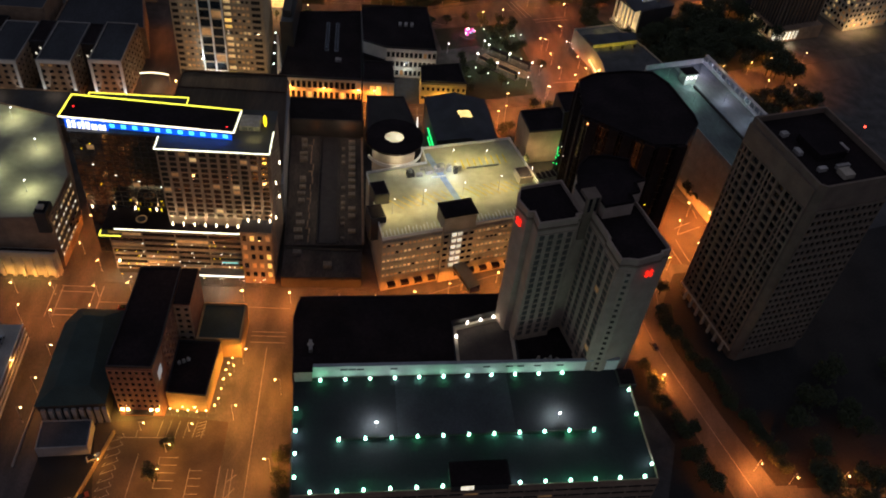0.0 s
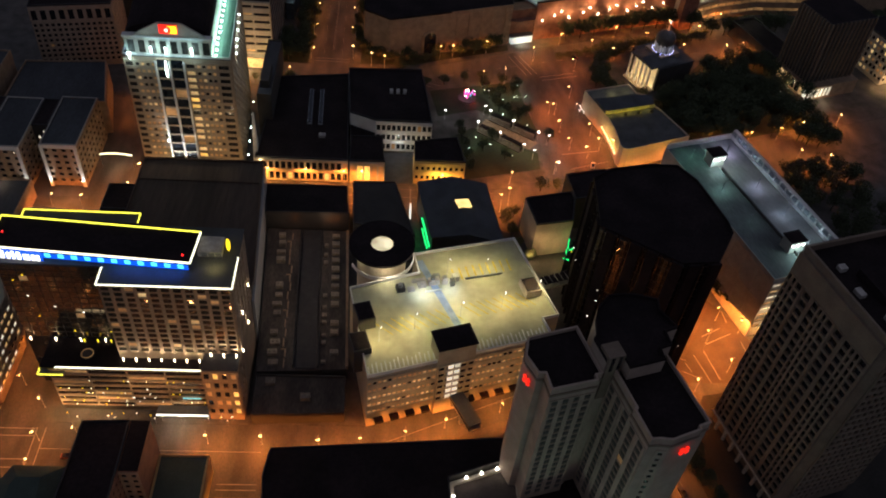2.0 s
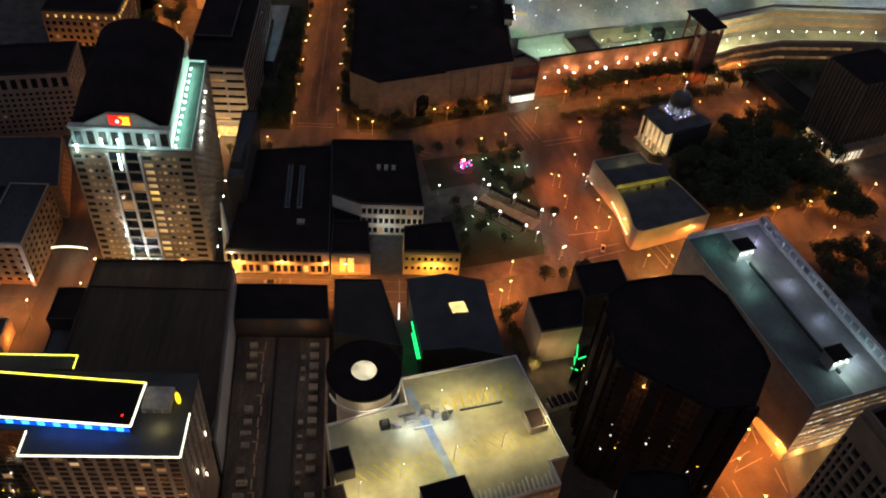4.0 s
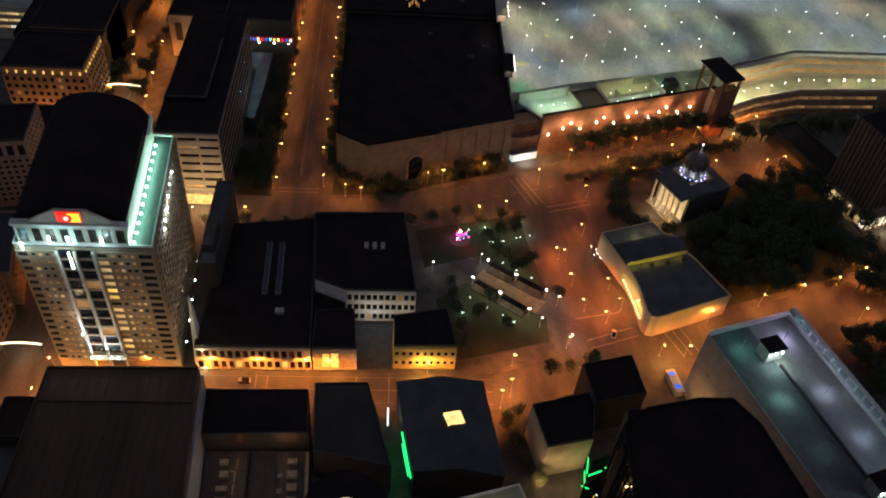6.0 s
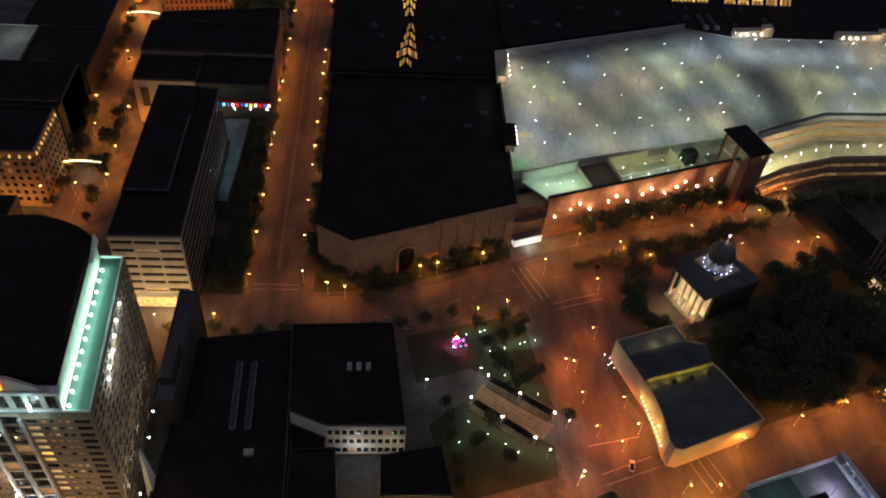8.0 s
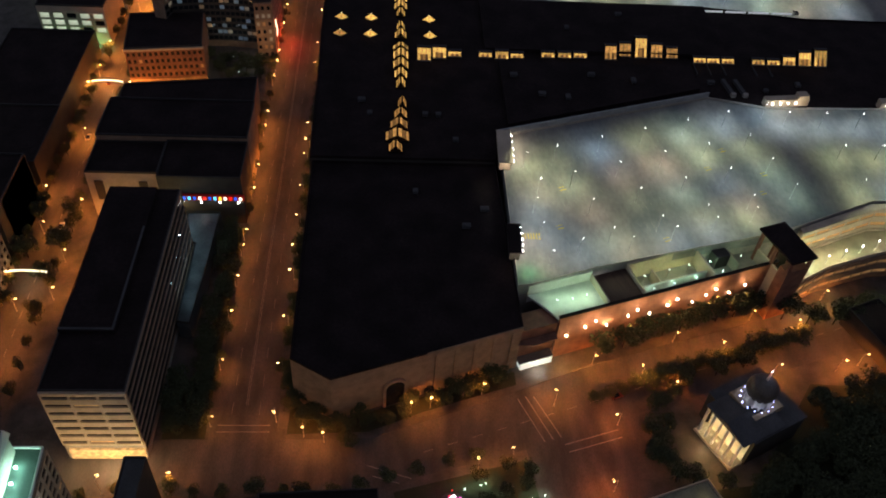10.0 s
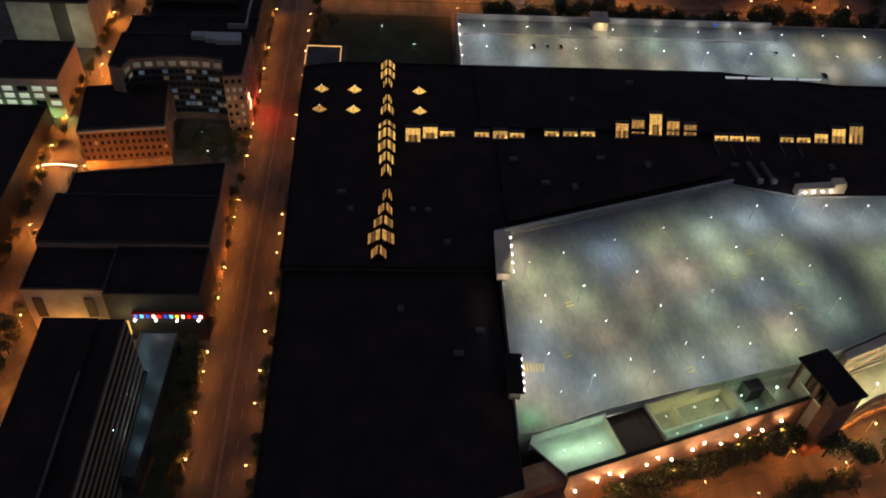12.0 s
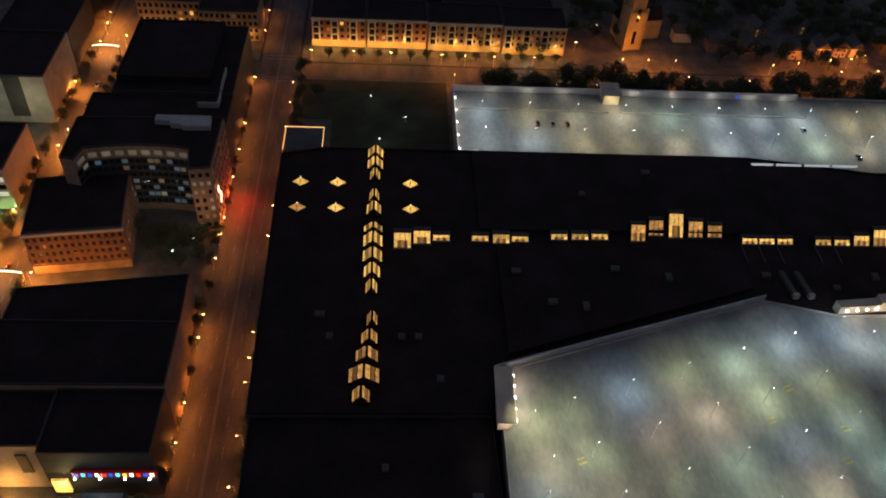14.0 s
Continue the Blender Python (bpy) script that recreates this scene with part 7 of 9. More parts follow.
for j in range(8):
    for i in range(34):
        p = Vector((150, 606)) + Vector((0.948, 0.318)) * (i * 2.7) + Vector((-0.3, 0.954)) * (j * 11.5)
        if 132 < p.x < 250 and p.y < 669 + 0.32 * (p.x - 127) and p.y > 592 + (p.x - 150) * 0.28:
            stripe(lines, p, p + Vector((-1.5, 4.8)), 0.1, 26.41)
tagged(part("bay_marking", lines, mat("faded_paint", (0.34, 0.34, 0.31), 0.8, 0.5, 0.3), dk), kind="stuff")
for i in range(6):
    for j in range(6):
        x, y = 165 + 20.6 * i - 5.2 * j, 610 + 6.9 * i + 16.4 * j
        if x > 134 and x < 256 and y < 672 + 0.32 * (x - 127) - 4 and y > 600:
            street_lamp(x, y, 20 * (i % 3), 8.5, 0.7, rnd.choice((2100, 2900, 4000)), rnd.choice(((0.86, 1.0, 0.68), (0.62, 0.82, 1.0), (1.0, 0.92, 0.66), (1.0, 0.84, 0.66), (0.92, 1.0, 0.64), (0.76, 1.0, 0.86))), BULB_W, 26.4, "deck_lamp", "lamp post with a white head on the mall deck", "mall deck lamps", 0.19)
# Posts added outside the lamp grid to brighten the deck's south edge.
for x, y in ((140, 597), (152, 603.5), (172, 605), (190, 611), (208, 617), (226, 623), (138, 612), (137, 626)):
    street_lamp(x, y, 20, 8.5, 0.7, 2600, rnd.choice(((0.78, 1.0, 0.6), (1.0, 0.92, 0.66), (0.7, 0.88, 1.0))), BULB_W, 26.4, "deck_lamp", "lamp post with a white head on the mall deck", "mall deck lamps", 0.19)
for i in range(6):
    for j in range(3):
        street_lamp(136 + (j == 0) * 4 if i == 0 and j < 2 else 261 + 17.5 * i, (638 if j == 0 else 654) if i == 0 and j < 2 else 642 + 23 * j, 0, 8.5, 0.7, 3500, rnd.choice(((0.9, 1.0, 0.6), (0.7, 0.88, 1.0), (1.0, 0.9, 0.62))), BULB_W, 26.4, "deck_lamp", "lamp post with a white head on the mall deck", "mall deck lamps", 0.19)
for x0, y0, w, d in ((125.4, 652.5, 4.8, 22), (124.9, 600, 3.8, 15.5)):
    k = thing("deck_entrance", "pink-white lit entrance block on a parking deck", "entrance", x0, y0, 26.4, -2)
    part("wall", box(0, w, 0, d, 0, 3.6), CREAM if d > 20 else DARKWALL, k)
    part("canopy", box(-0.4, w + 1.2, -0.3, d + 0.3, 3.6, 4.0), CREAM if d > 20 else MEMBRANE, k)
    for i in range(5):
        part("wall_lamp", box(w + 1.0, w + 1.4, 1 + i * d / 5, 1.5 + i * d / 5, 3.4, 4.0), BULB_W, k)
    part("sign", box(w + 0.05, w + 0.4, d * 0.55, d * 0.7, 0.6, 2.0), LED_LB, k)
    glow(w + 2.0, d * 0.3, 3, 900, (1, 0.76, 0.62), k, 0.2), glow(w + 2.0, d * 0.75, 3, 900, (1, 0.76, 0.62), k, 0.2), glow(w / 2, -1.6, 3, 260, (1, 0.76, 0.62), k, 0.2)
for x0, y0, w, rz in ((257, 701, 22, 6), (314, 702, 30, 3)):
    k = thing("deck_entrance", "cream lit entrance front on a parking deck", "entrance", x0, y0, 26.4, rz)
    part("wall", box(0, w, 1.4, 5, 0, 4), CREAM, k)
    part("gable", prism([(w - 6, 1.0), (w - 1, 1.0), (w - 1, 5), (w - 6, 5)], 4, 6), CREAM, k)
    for i in range(4):
        part("wall_lamp", box(3 + i * 4, 3.7 + i * 4, 1.0, 1.4, 1.8, 2.4), BULB_W, k)
    glow(w * 0.3, -0.8, 3, 500, (1, 0.75, 0.5), k, 0.2), glow(w * 0.75, -0.8, 3, 500, (1, 0.75, 0.5), k, 0.2)
yx = bmesh.new()
for i in range(7):
    stripe(yx, (131.5 + i * 1.1, 611), (131.5 + i * 1.1, 614.5), 0.45, 26.41)
for x, y in ((216, 655), (236, 640), (240, 652), (150, 640), (146, 617), (188, 611), (226, 668)):
    stripe(yx, (x, y), (x + 2.6, y + 0.9), 0.5, 26.41), stripe(yx, (x - 0.5, y + 1.6), (x + 2.1, y + 2.5), 0.3, 26.41)
tagged(part("bay_marking", yx, YPAINT, dk, "yellow hatched crossing"), kind="stuff")
glow(131.8, 593.4, 28.6, 500, (0.2, 1, 0.45), None, 0.2)

# ---- lower gallery of the mall, with the lit rooms and the corner tower ----
gl = thing("mall_gallery", "open gallery of a mall with green-white lit rooms", "gallery", 141.7, 573.7, 0, 18.2)
part("wall", box(0, 96, 0.0, 0.9, 0.16, 23.4), BRICK, gl, "orange-lit brick wall")
part("coping", box(-0.2, 96, -0.2, 1.1, 23.4, 24.0), MEMBRANE, gl)
part("floor", box(0, 96, 0.9, 30, 16, 17.6), CONCRETE, gl)
part("room_floor", prism([(0.4, 1.2), (20, 1.2), (20, 15.5), (-6, 15.2)], 20.8, 21.6), WHITE, gl)
part("room_wall", box(-6, 20.4, 15.2, 15.8, 17.6, 26.3), WHITE, gl)
part("room_wall", box(20.0, 20.5, 1.2, 15.8, 17.6, 25), CREAM, gl)
part("dark_roof", box(20.6, 35, 1.2, 15, 23, 23.6), ROOFBROWN, gl)
part("room_wall", box(35, 66, 14.2, 15, 17.6, 26.3), CREAM, gl)
part("room_wall", box(35, 35.6, 1.2, 14.2, 17.6, 25.4), CREAM, gl)
part("room_wall", box(66, 66.6, 1.2, 14.2, 17.6, 25.4), CREAM, gl)
part("room_wall", box(35.6, 66, 4.6, 5.2, 17.6, 23), WHITE, gl)
part("room_wall", box(45, 45.6, 5.2, 12, 17.6, 23), CREAM, gl)
part("room_wall", box(66.6, 92, 14.2, 15, 17.6, 26.3), CREAM, gl)
part("lift_hut", box(73, 79, 8.6, 13.4, 17.6, 24), DARKWALL, gl)
part("room_wall", box(80, 80.5, 4, 14.2, 17.6, 23), CREAM, gl)
for x, y, w, c in ((3, 9, 700, (0.55, 1, 0.6)), (9, 8, 500, (0.55, 1, 0.6)), (15, 8, 700, (0.6, 1, 0.62)), (24, 14.2, 300, (1, 0.75, 0.7)), (41, 10, 600, (0.82, 1, 0.45)), (52, 10, 700, (0.82, 1, 0.45)), (61, 10, 600, (0.82, 1, 0.45)), (70, 9, 500, (0.6, 1, 0.65)), (84, 8, 450, (0.65, 1, 0.6)), (41, 3, 340, (0.4, 1, 0.65)), (50, 3, 340, (0.4, 1, 0.65)), (60, 3, 340, (0.4, 1, 0.65)), (72, 3, 340, (0.4, 1, 0.65)), (31, 3, 340, (0.4, 1, 0.65))):
    u = thing("gallery_lamp", "small white lamp in an open gallery", "lamp", 141.7, 573.7, 0, 18.2, "gallery lamps")
    part("bulb", cyl(bmesh.new(), x, y, 22.6, 22.9, 0.14, 0.2, 8), BULB_C, u)
    part("stem", cyl(bmesh.new(), x, y, 17.6, 22.6, 0.06, 0.06, 6), METAL, u)
    glow(x, y, 25.2 if x < 20 and y > 5 else 22.2, w, c, u, 0.2)
flm = mesh_of(box(-0.22, 0.22, -0.6, 0.0, 0, 0.6), em("warm_flood_lens", (1.0, 0.84, 0.6), 18))
rg = random.Random(4)
for i in range(14):
    u = thing("wall_floodlight", "warm floodlight on a brick wall", "floodlight", 141.7, 573.7, 0, 18.2, "mall wall floodlights")
    fx, fz = 5 + i * 5.9 + rg.uniform(-1.6, 1.6), 12.0 + (i % 3) * 2.2
    piece("lens", flm, u, fx, 0, fz)
    uplight(fx, -1.5, fz - 1.0, rg.choice((5000, 9000, 12000)), (1, 0.55, 0.24), u, 80, 16), glow(fx, -2.4, fz - 2, 420, (1, 0.5, 0.18), u, 0.2)
part("entrance_canopy", box(-15, -1, -2.4, 1, 4.6, 5.2), METAL, gl)
part("entrance_hood", prism([(-15.4, -0.6), (-10, -2.4), (-0.6, -2.0), (-0.4, 1.0), (-15.4, 1.0)], 14.0, 14.6), BRICK, gl)
part("entrance", box(-15, 0, 1.0, 9, 0.16, 20), BRICK, gl)
part("entrance_glass", box(-14, -1, -2.0, 0.9, 0.3, 4.5), em("lit_entrance_glass", (0.9, 1.0, 0.95), 0.55), gl, "bright white lit entrance")
glow(-8, -5, 2.4, 900, (0.9, 1, 0.9), gl, 0.3), glow(2, -6, 3, 900, (1, 0.55, 0.15), gl, 0.3)
tw = thing("corner_tower", "square stair tower with a black roof and brick legs", "tower", 231.0, 592.6, 0, 19)
part("wall", box(0.8, 11.2, 0.8, 5.4, 0.16, 27.6), BRICK, tw)
part("back_wall", box(1.2, 2.0, 5.4, 19.0, 0.16, 24), CREAM, tw)
part("roof", box(0, 12, 0, 20.6, 33, 33.8), MEMBRANE, tw)
part("eaves", box(0.5, 11.5, 0.5, 20.1, 32.5, 33), CREAM, tw)
for x in (0.8, 10.0):
    for y in (0.8, 9.4, 18.2):
        part("column", box(x, x + 1.2, y, y + 1.2, 27.6 if y < 2 else 0.16, 32.5), BRICK, tw)
glow(6, 12, 29, 500, (0.9, 1.0, 0.6), tw, 0.3)
ext = thing("curved_ramp", "curved parking ramp with lit horizontal openings", "ramp", 0, 0, 0)
RP = [(242, 600), (258, 609), (285, 618), (330, 621), (420, 624), (420, 635.4), (284, 632.0), (246.5, 616.6)]
part("wall", prism(RP, 0.16, 14), TANBRICK, ext)
part("roof", prism(inset(RP, 0.5), 14, 14.3), DECK_LIGHT, ext)
part("parapet", ring(RP, 0.4, 14, 15.4), CREAM, ext)
part("upper_wall", prism([(246.5, 617.4), (284, 632.9), (420, 636.4), (420, 639.6), (283, 636.0), (246.5, 620.2)], 14.3, 26.2), CREAM, ext)
for i, (p, q, c) in enumerate((((242, 600), (258, 609), 3), ((258, 609), (285, 618), 5), ((285, 618), (330, 621), 7))):
    facade(ext, p, q, 2, 13.4, c, 2, TANBRICK, 1.0, [LITDIM], pier=0.06, span=0.66, seed=110 + i)
for i, (p, q, c) in enumerate((((246.5, 617.4), (284, 632.9), 5), ((284, 632.9), (352, 634.65), 9))):
    facade(ext, p, q, 15.6, 26, c, 2, CREAM, 1.0, [LITDIM], pier=0.08, span=0.62, seed=115 + i)
rl2 = mesh_of(cyl(bmesh.new(), 0, 0, 0, 0.5, 0.26, 0.26, 8), BULB_W)
for i in range(12):
    x = 250 + 8.4 * i
    y = 609 + (x - 250) * 0.36 if x < 285 else 621.4 + (x - 285) * 0.07
    u = thing("ramp_lamp", "small white lamp on a curved parking ramp", "lamp", x, y, 14.3, 0, "ramp lamps")
    part("post", cyl(bmesh.new(), 0, 0, 0, 4.4, 0.09, 0.07, 6), POLE, u)
    piece("bulb", rl2, u, 0, 0, 4.3)
    glow(0, 1.0, 3.9, 1300 if i < 3 else 520, ((0.75, 1.0, 0.55), (1.0, 0.88, 0.55), (1.0, 0.82, 0.5))[i % 3], u, 0.2)
glow(247, 598, 4, 1500, (1, 0.7, 0.35), None, 0.3), glow(247, 606, 18.5, 1800, (0.95, 1.0, 0.7), None, 0.2), glow(280, 580, 6, 1600, COOL, None, 0.3), glow(281, 556, 4, 1400, WARM, None, 0.3), glow(262, 603, 4, 900, (1, 0.6, 0.25), None, 0.3)

# ---- north parking deck ----
d2 = thing("north_deck", "long concrete parking deck behind the mall", "parking deck")
part("slab", prism(rect(120.8, 420, 796, 855), 13, 17.4), DECK, d2)
part("support", prism(rect(121.8, 419, 797, 854), 0.16, 13), CONCRETE, d2)
part("parapet", box(196, 297, 853.6, 855, 17.4, 20.6), WHITE, d2, "tall white north wall")
part("parapet", box(120.8, 194.9, 854.2, 855, 17.4, 20.4), WHITE, d2)
part("parapet", box(297, 420, 854.4, 855, 17.4, 18.8), CONCRETE, d2)
part("parapet", box(120.8, 121.6, 796, 854, 17.4, 19.0), WHITE, d2)
part("ramp_wall", box(202, 296, 838.2, 838.8, 17.4, 18.5), CONCRETE, d2)
part("ramp_wall", box(124, 197, 838.6, 839.1, 17.4, 18.3), CONCRETE, d2)
part("stair_house", box(195, 203, 846, 856, 17.4, 23), CREAM, d2)
b = bmesh.new()
v = [b.verts.new(p) for p in ((194, 845, 23), (204, 845, 23), (204, 857, 23), (194, 857, 23), (199, 851, 26))]
for f in ((0, 1, 4), (1, 2, 4), (2, 3, 4), (3, 0, 4), (3, 2, 1, 0)):
    b.faces.new([v[i] for i in f])
part("stair_roof", b, CONCRETE, d2)
for x in (140, 158, 176, 212, 232, 252, 272, 290):
    glow(x, 851.2, 20.2, 160, (1.0, 0.96, 0.86), None, 0.2)
for y in (808, 824, 840):
    glow(123.4, y, 19.6, 220, (1, 0.76, 0.66), None, 0.2)
part("corner_kiosk", box(121.8, 130, 796.4, 803, 17.4, 20.8), WHITE, d2)
glow(199, 844, 21, 500, (1, 0.86, 0.5), None, 0.2), glow(131, 806, 20, 500, (1, 0.85, 0.6), None, 0.2)
for i in range(5):
    part("edge_lamp", box(121.6, 122.0, 806 + 10 * i, 806.7 + 10 * i, 18.4, 18.9), BULB_W, d2)
for i in range(10):
    for j, y in enumerate((834, 814)):
        street_lamp(133 + 23 * i, y, 0, 8.5, 0.7, rnd.choice((3200, 4200, 5400)), rnd.choice(((0.72, 0.88, 1.0), (1.0, 0.9, 0.56), (0.85, 1.0, 0.62), (1.0, 0.94, 0.7), (0.76, 1.0, 0.86))), BULB_W, 17.4, "deck_lamp", "lamp post with a white head on a parking deck", "north deck lamps", 0.19)
part("sign", box(265, 266, 853.2, 853.6, 18.4, 19.4), LED_B, d2)

# ---- north side: apartments, church, houses ----
for k, (x0, x1, y0) in enumerate(((46, 76, 920), (76.6, 110, 920), (110.6, 152, 919), (152.6, 188, 917.5))):
    a = block("apartment_house", "four-storey brick apartment house lit orange", "apartment house", rect(x0, x1, y0, y0 + 22), 17, TANBRICK, MEMBRANE)
    n = int((x1 - x0) / 3.4)
    facade(a, (x0, y0), (x1, y0), 0.8, 16.6, n, 4, TANBRICK if k > 1 else BRICK, 0.06, [LITDIM, LITGOLD], pier=0.5, span=0.45, seed=120 + k)
    for i in range(0, n - 1, 3):
        bay = part("bay", box(x0 + 3.4 * i + 0.6, x0 + 3.4 * i + 5.0, y0 - 1.6, y0 - 0.5, 4.6, 17.8), CREAM, a)
        for z in (5.4, 9.6, 13.6):
            part("balcony_opening", box(x0 + 3.4 * i + 1.5, x0 + 3.4 * i + 4.1, y0 - 1.75, y0 - 1.6, z, z + 2.6), GLASS, bay)
            part("balcony_rail", box(x0 + 3.4 * i + 1.3, x0 + 3.4 * i + 4.3, y0 - 2.3, y0 - 2.2, z - 0.2, z + 0.8), COPING, bay)
    part("cornice", box(x0, x1, y0 - 0.9, y0 - 0.42, 16.6, 17.6), CREAM, a)
    part("shop_front", box(x0, x1, y0 - 0.8, y0 - 0.42, 0.3, 4.2), OCHRE, a)
    for i in range(4):
        glow(x0 + (x1 - x0) * (i + 0.5) / 4, y0 - 3.4, 4.2, 2000, (1, 0.52, 0.13), None, 0.25)
glow(165, 905, 3, 500, COOL, None, 0.3)
for x0, x1, y0 in ((-50, -16, 931), (-15, 17, 922)):
    a = block("apartment_house", "brick apartment house with balconies lit orange", "apartment house", rect(x0, x1, y0, y0 + 24), 18, TANBRICK, MEMBRANE)
    facade(a, (x0, y0), (x1, y0), 0.8, 17.6, 11, 4, TANBRICK, 0.08, [LITDIM, LITGOLD], pier=0.4, span=0.4, seed=int(130 + x0))
    for i in range(3):
        glow(x0 + (x1 - x0) * (i + 0.5) / 3, y0 - 3.0, 4, 900, (1, 0.45, 0.1), None, 0.25)
rows = ((50, 940, 60, 24, 15), (120, 936, 64, 26, 14), (-50, 958, 66, 30, 16), (50, 970, 120, 26, 14), (-110, 890, 36, 40, 20), (-112, 940, 40, 60, 15))
for x, y, w, d, h in rows:
    block("far_building", "dark flat-roofed building on the edge of town", "building", rect(x, x + w, y, y + d), h, DARKWALL, MEMBRANE, group="far dark buildings")
ch = thing("church", "stone church with a square tower lit orange", "church", 229, 926, 0.16, 12)
part("tower", box(-5, 5, 0, 10, 0, 24), OCHRE, ch)
part("tower_top", box(-4, 4, 1, 9, 24, 31), OCHRE, ch)
part("nave", box(-4, 22, 10, 22, 0, 12), OCHRE, ch)
for sx in (-5.6, 4.2):
    for sy in (-0.6, 9.2):
        part("buttress", box(sx, sx + 1.4, sy, sy + 1.4, 0, 26), OCHRE, ch)
part("belfry_opening", box(-1, 1, -0.2, 0.0, 18, 26), GLASS, ch)
part("belfry_opening", box(-1, 1, -0.2, 0.0, 4, 12), GLASS, ch)
b = bmesh.new()
v = [b.verts.new(p) for p in ((-4.5, 9.8, 12), (22.5, 9.8, 12), (22.5, 22.4, 12), (-4.5, 22.4, 12), (-4.5, 16, 18), (22.5, 16, 18))]
for f in ((0, 1, 5, 4), (2, 3, 4, 5), (3, 0, 4), (1, 2, 5), (0, 3, 2, 1)):
    b.faces.new([v[i] for i in f])
part("roof", b, MEMBRANE, ch)
glow(226, 915, 6, 5000, (1, 0.35, 0.06), None, 0.3), glow(238, 916, 14, 4200, (1, 0.35, 0.06), None, 0.3)


def house(x, y, w, d, rz, wall):
    t = thing("house", "small gabled town house at night", "house", x, y, 0.16, rz, "town houses")
    part("wall", box(-w / 2, w / 2, -d / 2, d / 2, 0, 6), wall, t)
    b = bmesh.new()
    v = [b.verts.new(p) for p in ((-w / 2 - 0.4, -d / 2 - 0.4, 6), (w / 2 + 0.4, -d / 2 - 0.4, 6), (w / 2 + 0.4, d / 2 + 0.4, 6), (-w / 2 - 0.4, d / 2 + 0.4, 6), (0, -d / 2 - 0.4, 10), (0, d / 2 + 0.4, 10))]
    for f in ((0, 1, 4), (2, 3, 5), (1, 2, 5, 4), (3, 0, 4, 5), (3, 2, 1, 0)):
        b.faces.new([v[i] for i in f])
    part("roof", b, ROOFGREY, t)
    for i in (-1, 1):
        for z in (1.2, 3.9):
            piece("window", pane_mesh(1.0, 1.4, LITDIM if (i + int(x)) % 3 == 0 else GLASS), t, i * w / 4, -d / 2 - 0.02, z)
    part("door", box(-0.5, 0.5, -d / 2 - 0.12, -d / 2, 0, 2.1), DARKWALL, t)


rnd = random.Random(77)
for i in range(20):
    house(205 + i * 11.5, 866 + rnd.uniform(-2, 3), rnd.uniform(7, 9), rnd.uniform(9, 12), rnd.choice((0, 90, 4)), rnd.choice((CREAM, DARKWALL, CONCRETE)))
for x, y in ((326, 927), (343, 930), (354, 931), (364, 931), (386, 944), (300, 932), (280, 930), (262, 940), (310, 950), (340, 955)):
    house(x, y, 8, 11, rnd.choice((0, 12, 90)), rnd.choice((CREAM, CREAM, TANBRICK)))
glow(343, 922, 5, 1500, SODIUM, None, 0.3), glow(360, 922, 5, 1700, SODIUM, None, 0.3), glow(326, 917, 5, 1000, SODIUM, None, 0.3), glow(386, 935, 5, 1400, SODIUM, None, 0.3)

# ---- south: twin-winged hotel, gridded tower, low halls, garage ----
HOTELGLASS = mat("bronze_hotel_glass", (0.085, 0.07, 0.055), 0.35, 0.5, 0.4, 1.0)
ma = thing("grey_hotel", "pale stepped hotel tower with black roofs and red signs", "hotel", 105.3, 278.7, 0, 17)
WING_A = [(-1.7, 13.5), (-0.7, 7.1), (1.2, 6.6), (0.6, 1.2), (14.1, 0.7), (14.4, 2.4), (16.4, 2.6), (16.4, 19.2), (1.3, 19.2)]
WING_B = [(20.0, -5.0), (20.0, -9.9), (19.2, -10.1), (19.2, -19.6), (21.4, -20.0), (24.5, -21.3), (33.2, -20.6), (33.6, -19.6), (36.9, -19.3), (36.6, 4.6), (20.0, 4.6)]
TOWER_MID = [(16.7, 3.2), (22, 3.2), (22, -0.6), (32.6, -0.6), (33, 3), (36.8, 3.4), (37.4, 8), (41.5, 8.4), (39.6, 15.2), (41.3, 19.2), (34, 23.2), (27.5, 24.3), (23, 21.1), (20, 16.9), (18, 12), (16.7, 11)]
for k, (pts, h) in enumerate(((WING_A, 71), (WING_B, 71), (TOWER_MID, 76))):
    part("wall", prism(pts, 0.16, h), HOTELGREY, ma)
    part("roof", prism(inset(pts, 0.45), h, h + 0.2), MEMBRANE, ma)
    part("parapet", ring(pts, 0.45, h, h + 1.2), HOTELGREY if k < 2 else MEMBRANE, ma)
    if k < 2:
        part("cornice", ring(inset(pts, -0.3), 0.4, h - 2.0, h - 1.2), TOWERSTONE, ma)
        part("coping", ring(inset(pts, -0.12), 0.6, h + 1.2, h + 1.45), HOTELGREY, ma)
facade(ma, (0.9, 1.14), (13.9, 0.72), 16, 67, 4, 18, HOTELGREY, 0.01, [LITDIM], HOTELGLASS, pier=0.42, span=0.16, proud=0.3, seed=140)
facade(ma, (20.0, -5.2), (20.0, -9.7), 16, 67, 1, 18, HOTELGREY, 0.01, [LITDIM], HOTELGLASS, pier=0.42, span=0.16, proud=0.3, seed=141)
facade(ma, (20.0, 2.8), (20.0, -5.0), 16, 67, 2, 18, HOTELGREY, 0.01, [LITDIM], HOTELGLASS, pier=0.42, span=0.16, proud=0.3, seed=144)
facade(ma, (19.2, -10.4), (19.2, -19.2), 16, 67, 2, 18, HOTELGREY, 0.01, [LITDIM], HOTELGLASS, pier=0.42, span=0.16, proud=0.3, seed=145)
facade(ma, (21.6, -20.1), (24.2, -21.1), 16, 67, 1, 18, HOTELGREY, 0.02, [LITDIM], TINTED, pier=0.55, span=0.5, proud=0.2, seed=143)
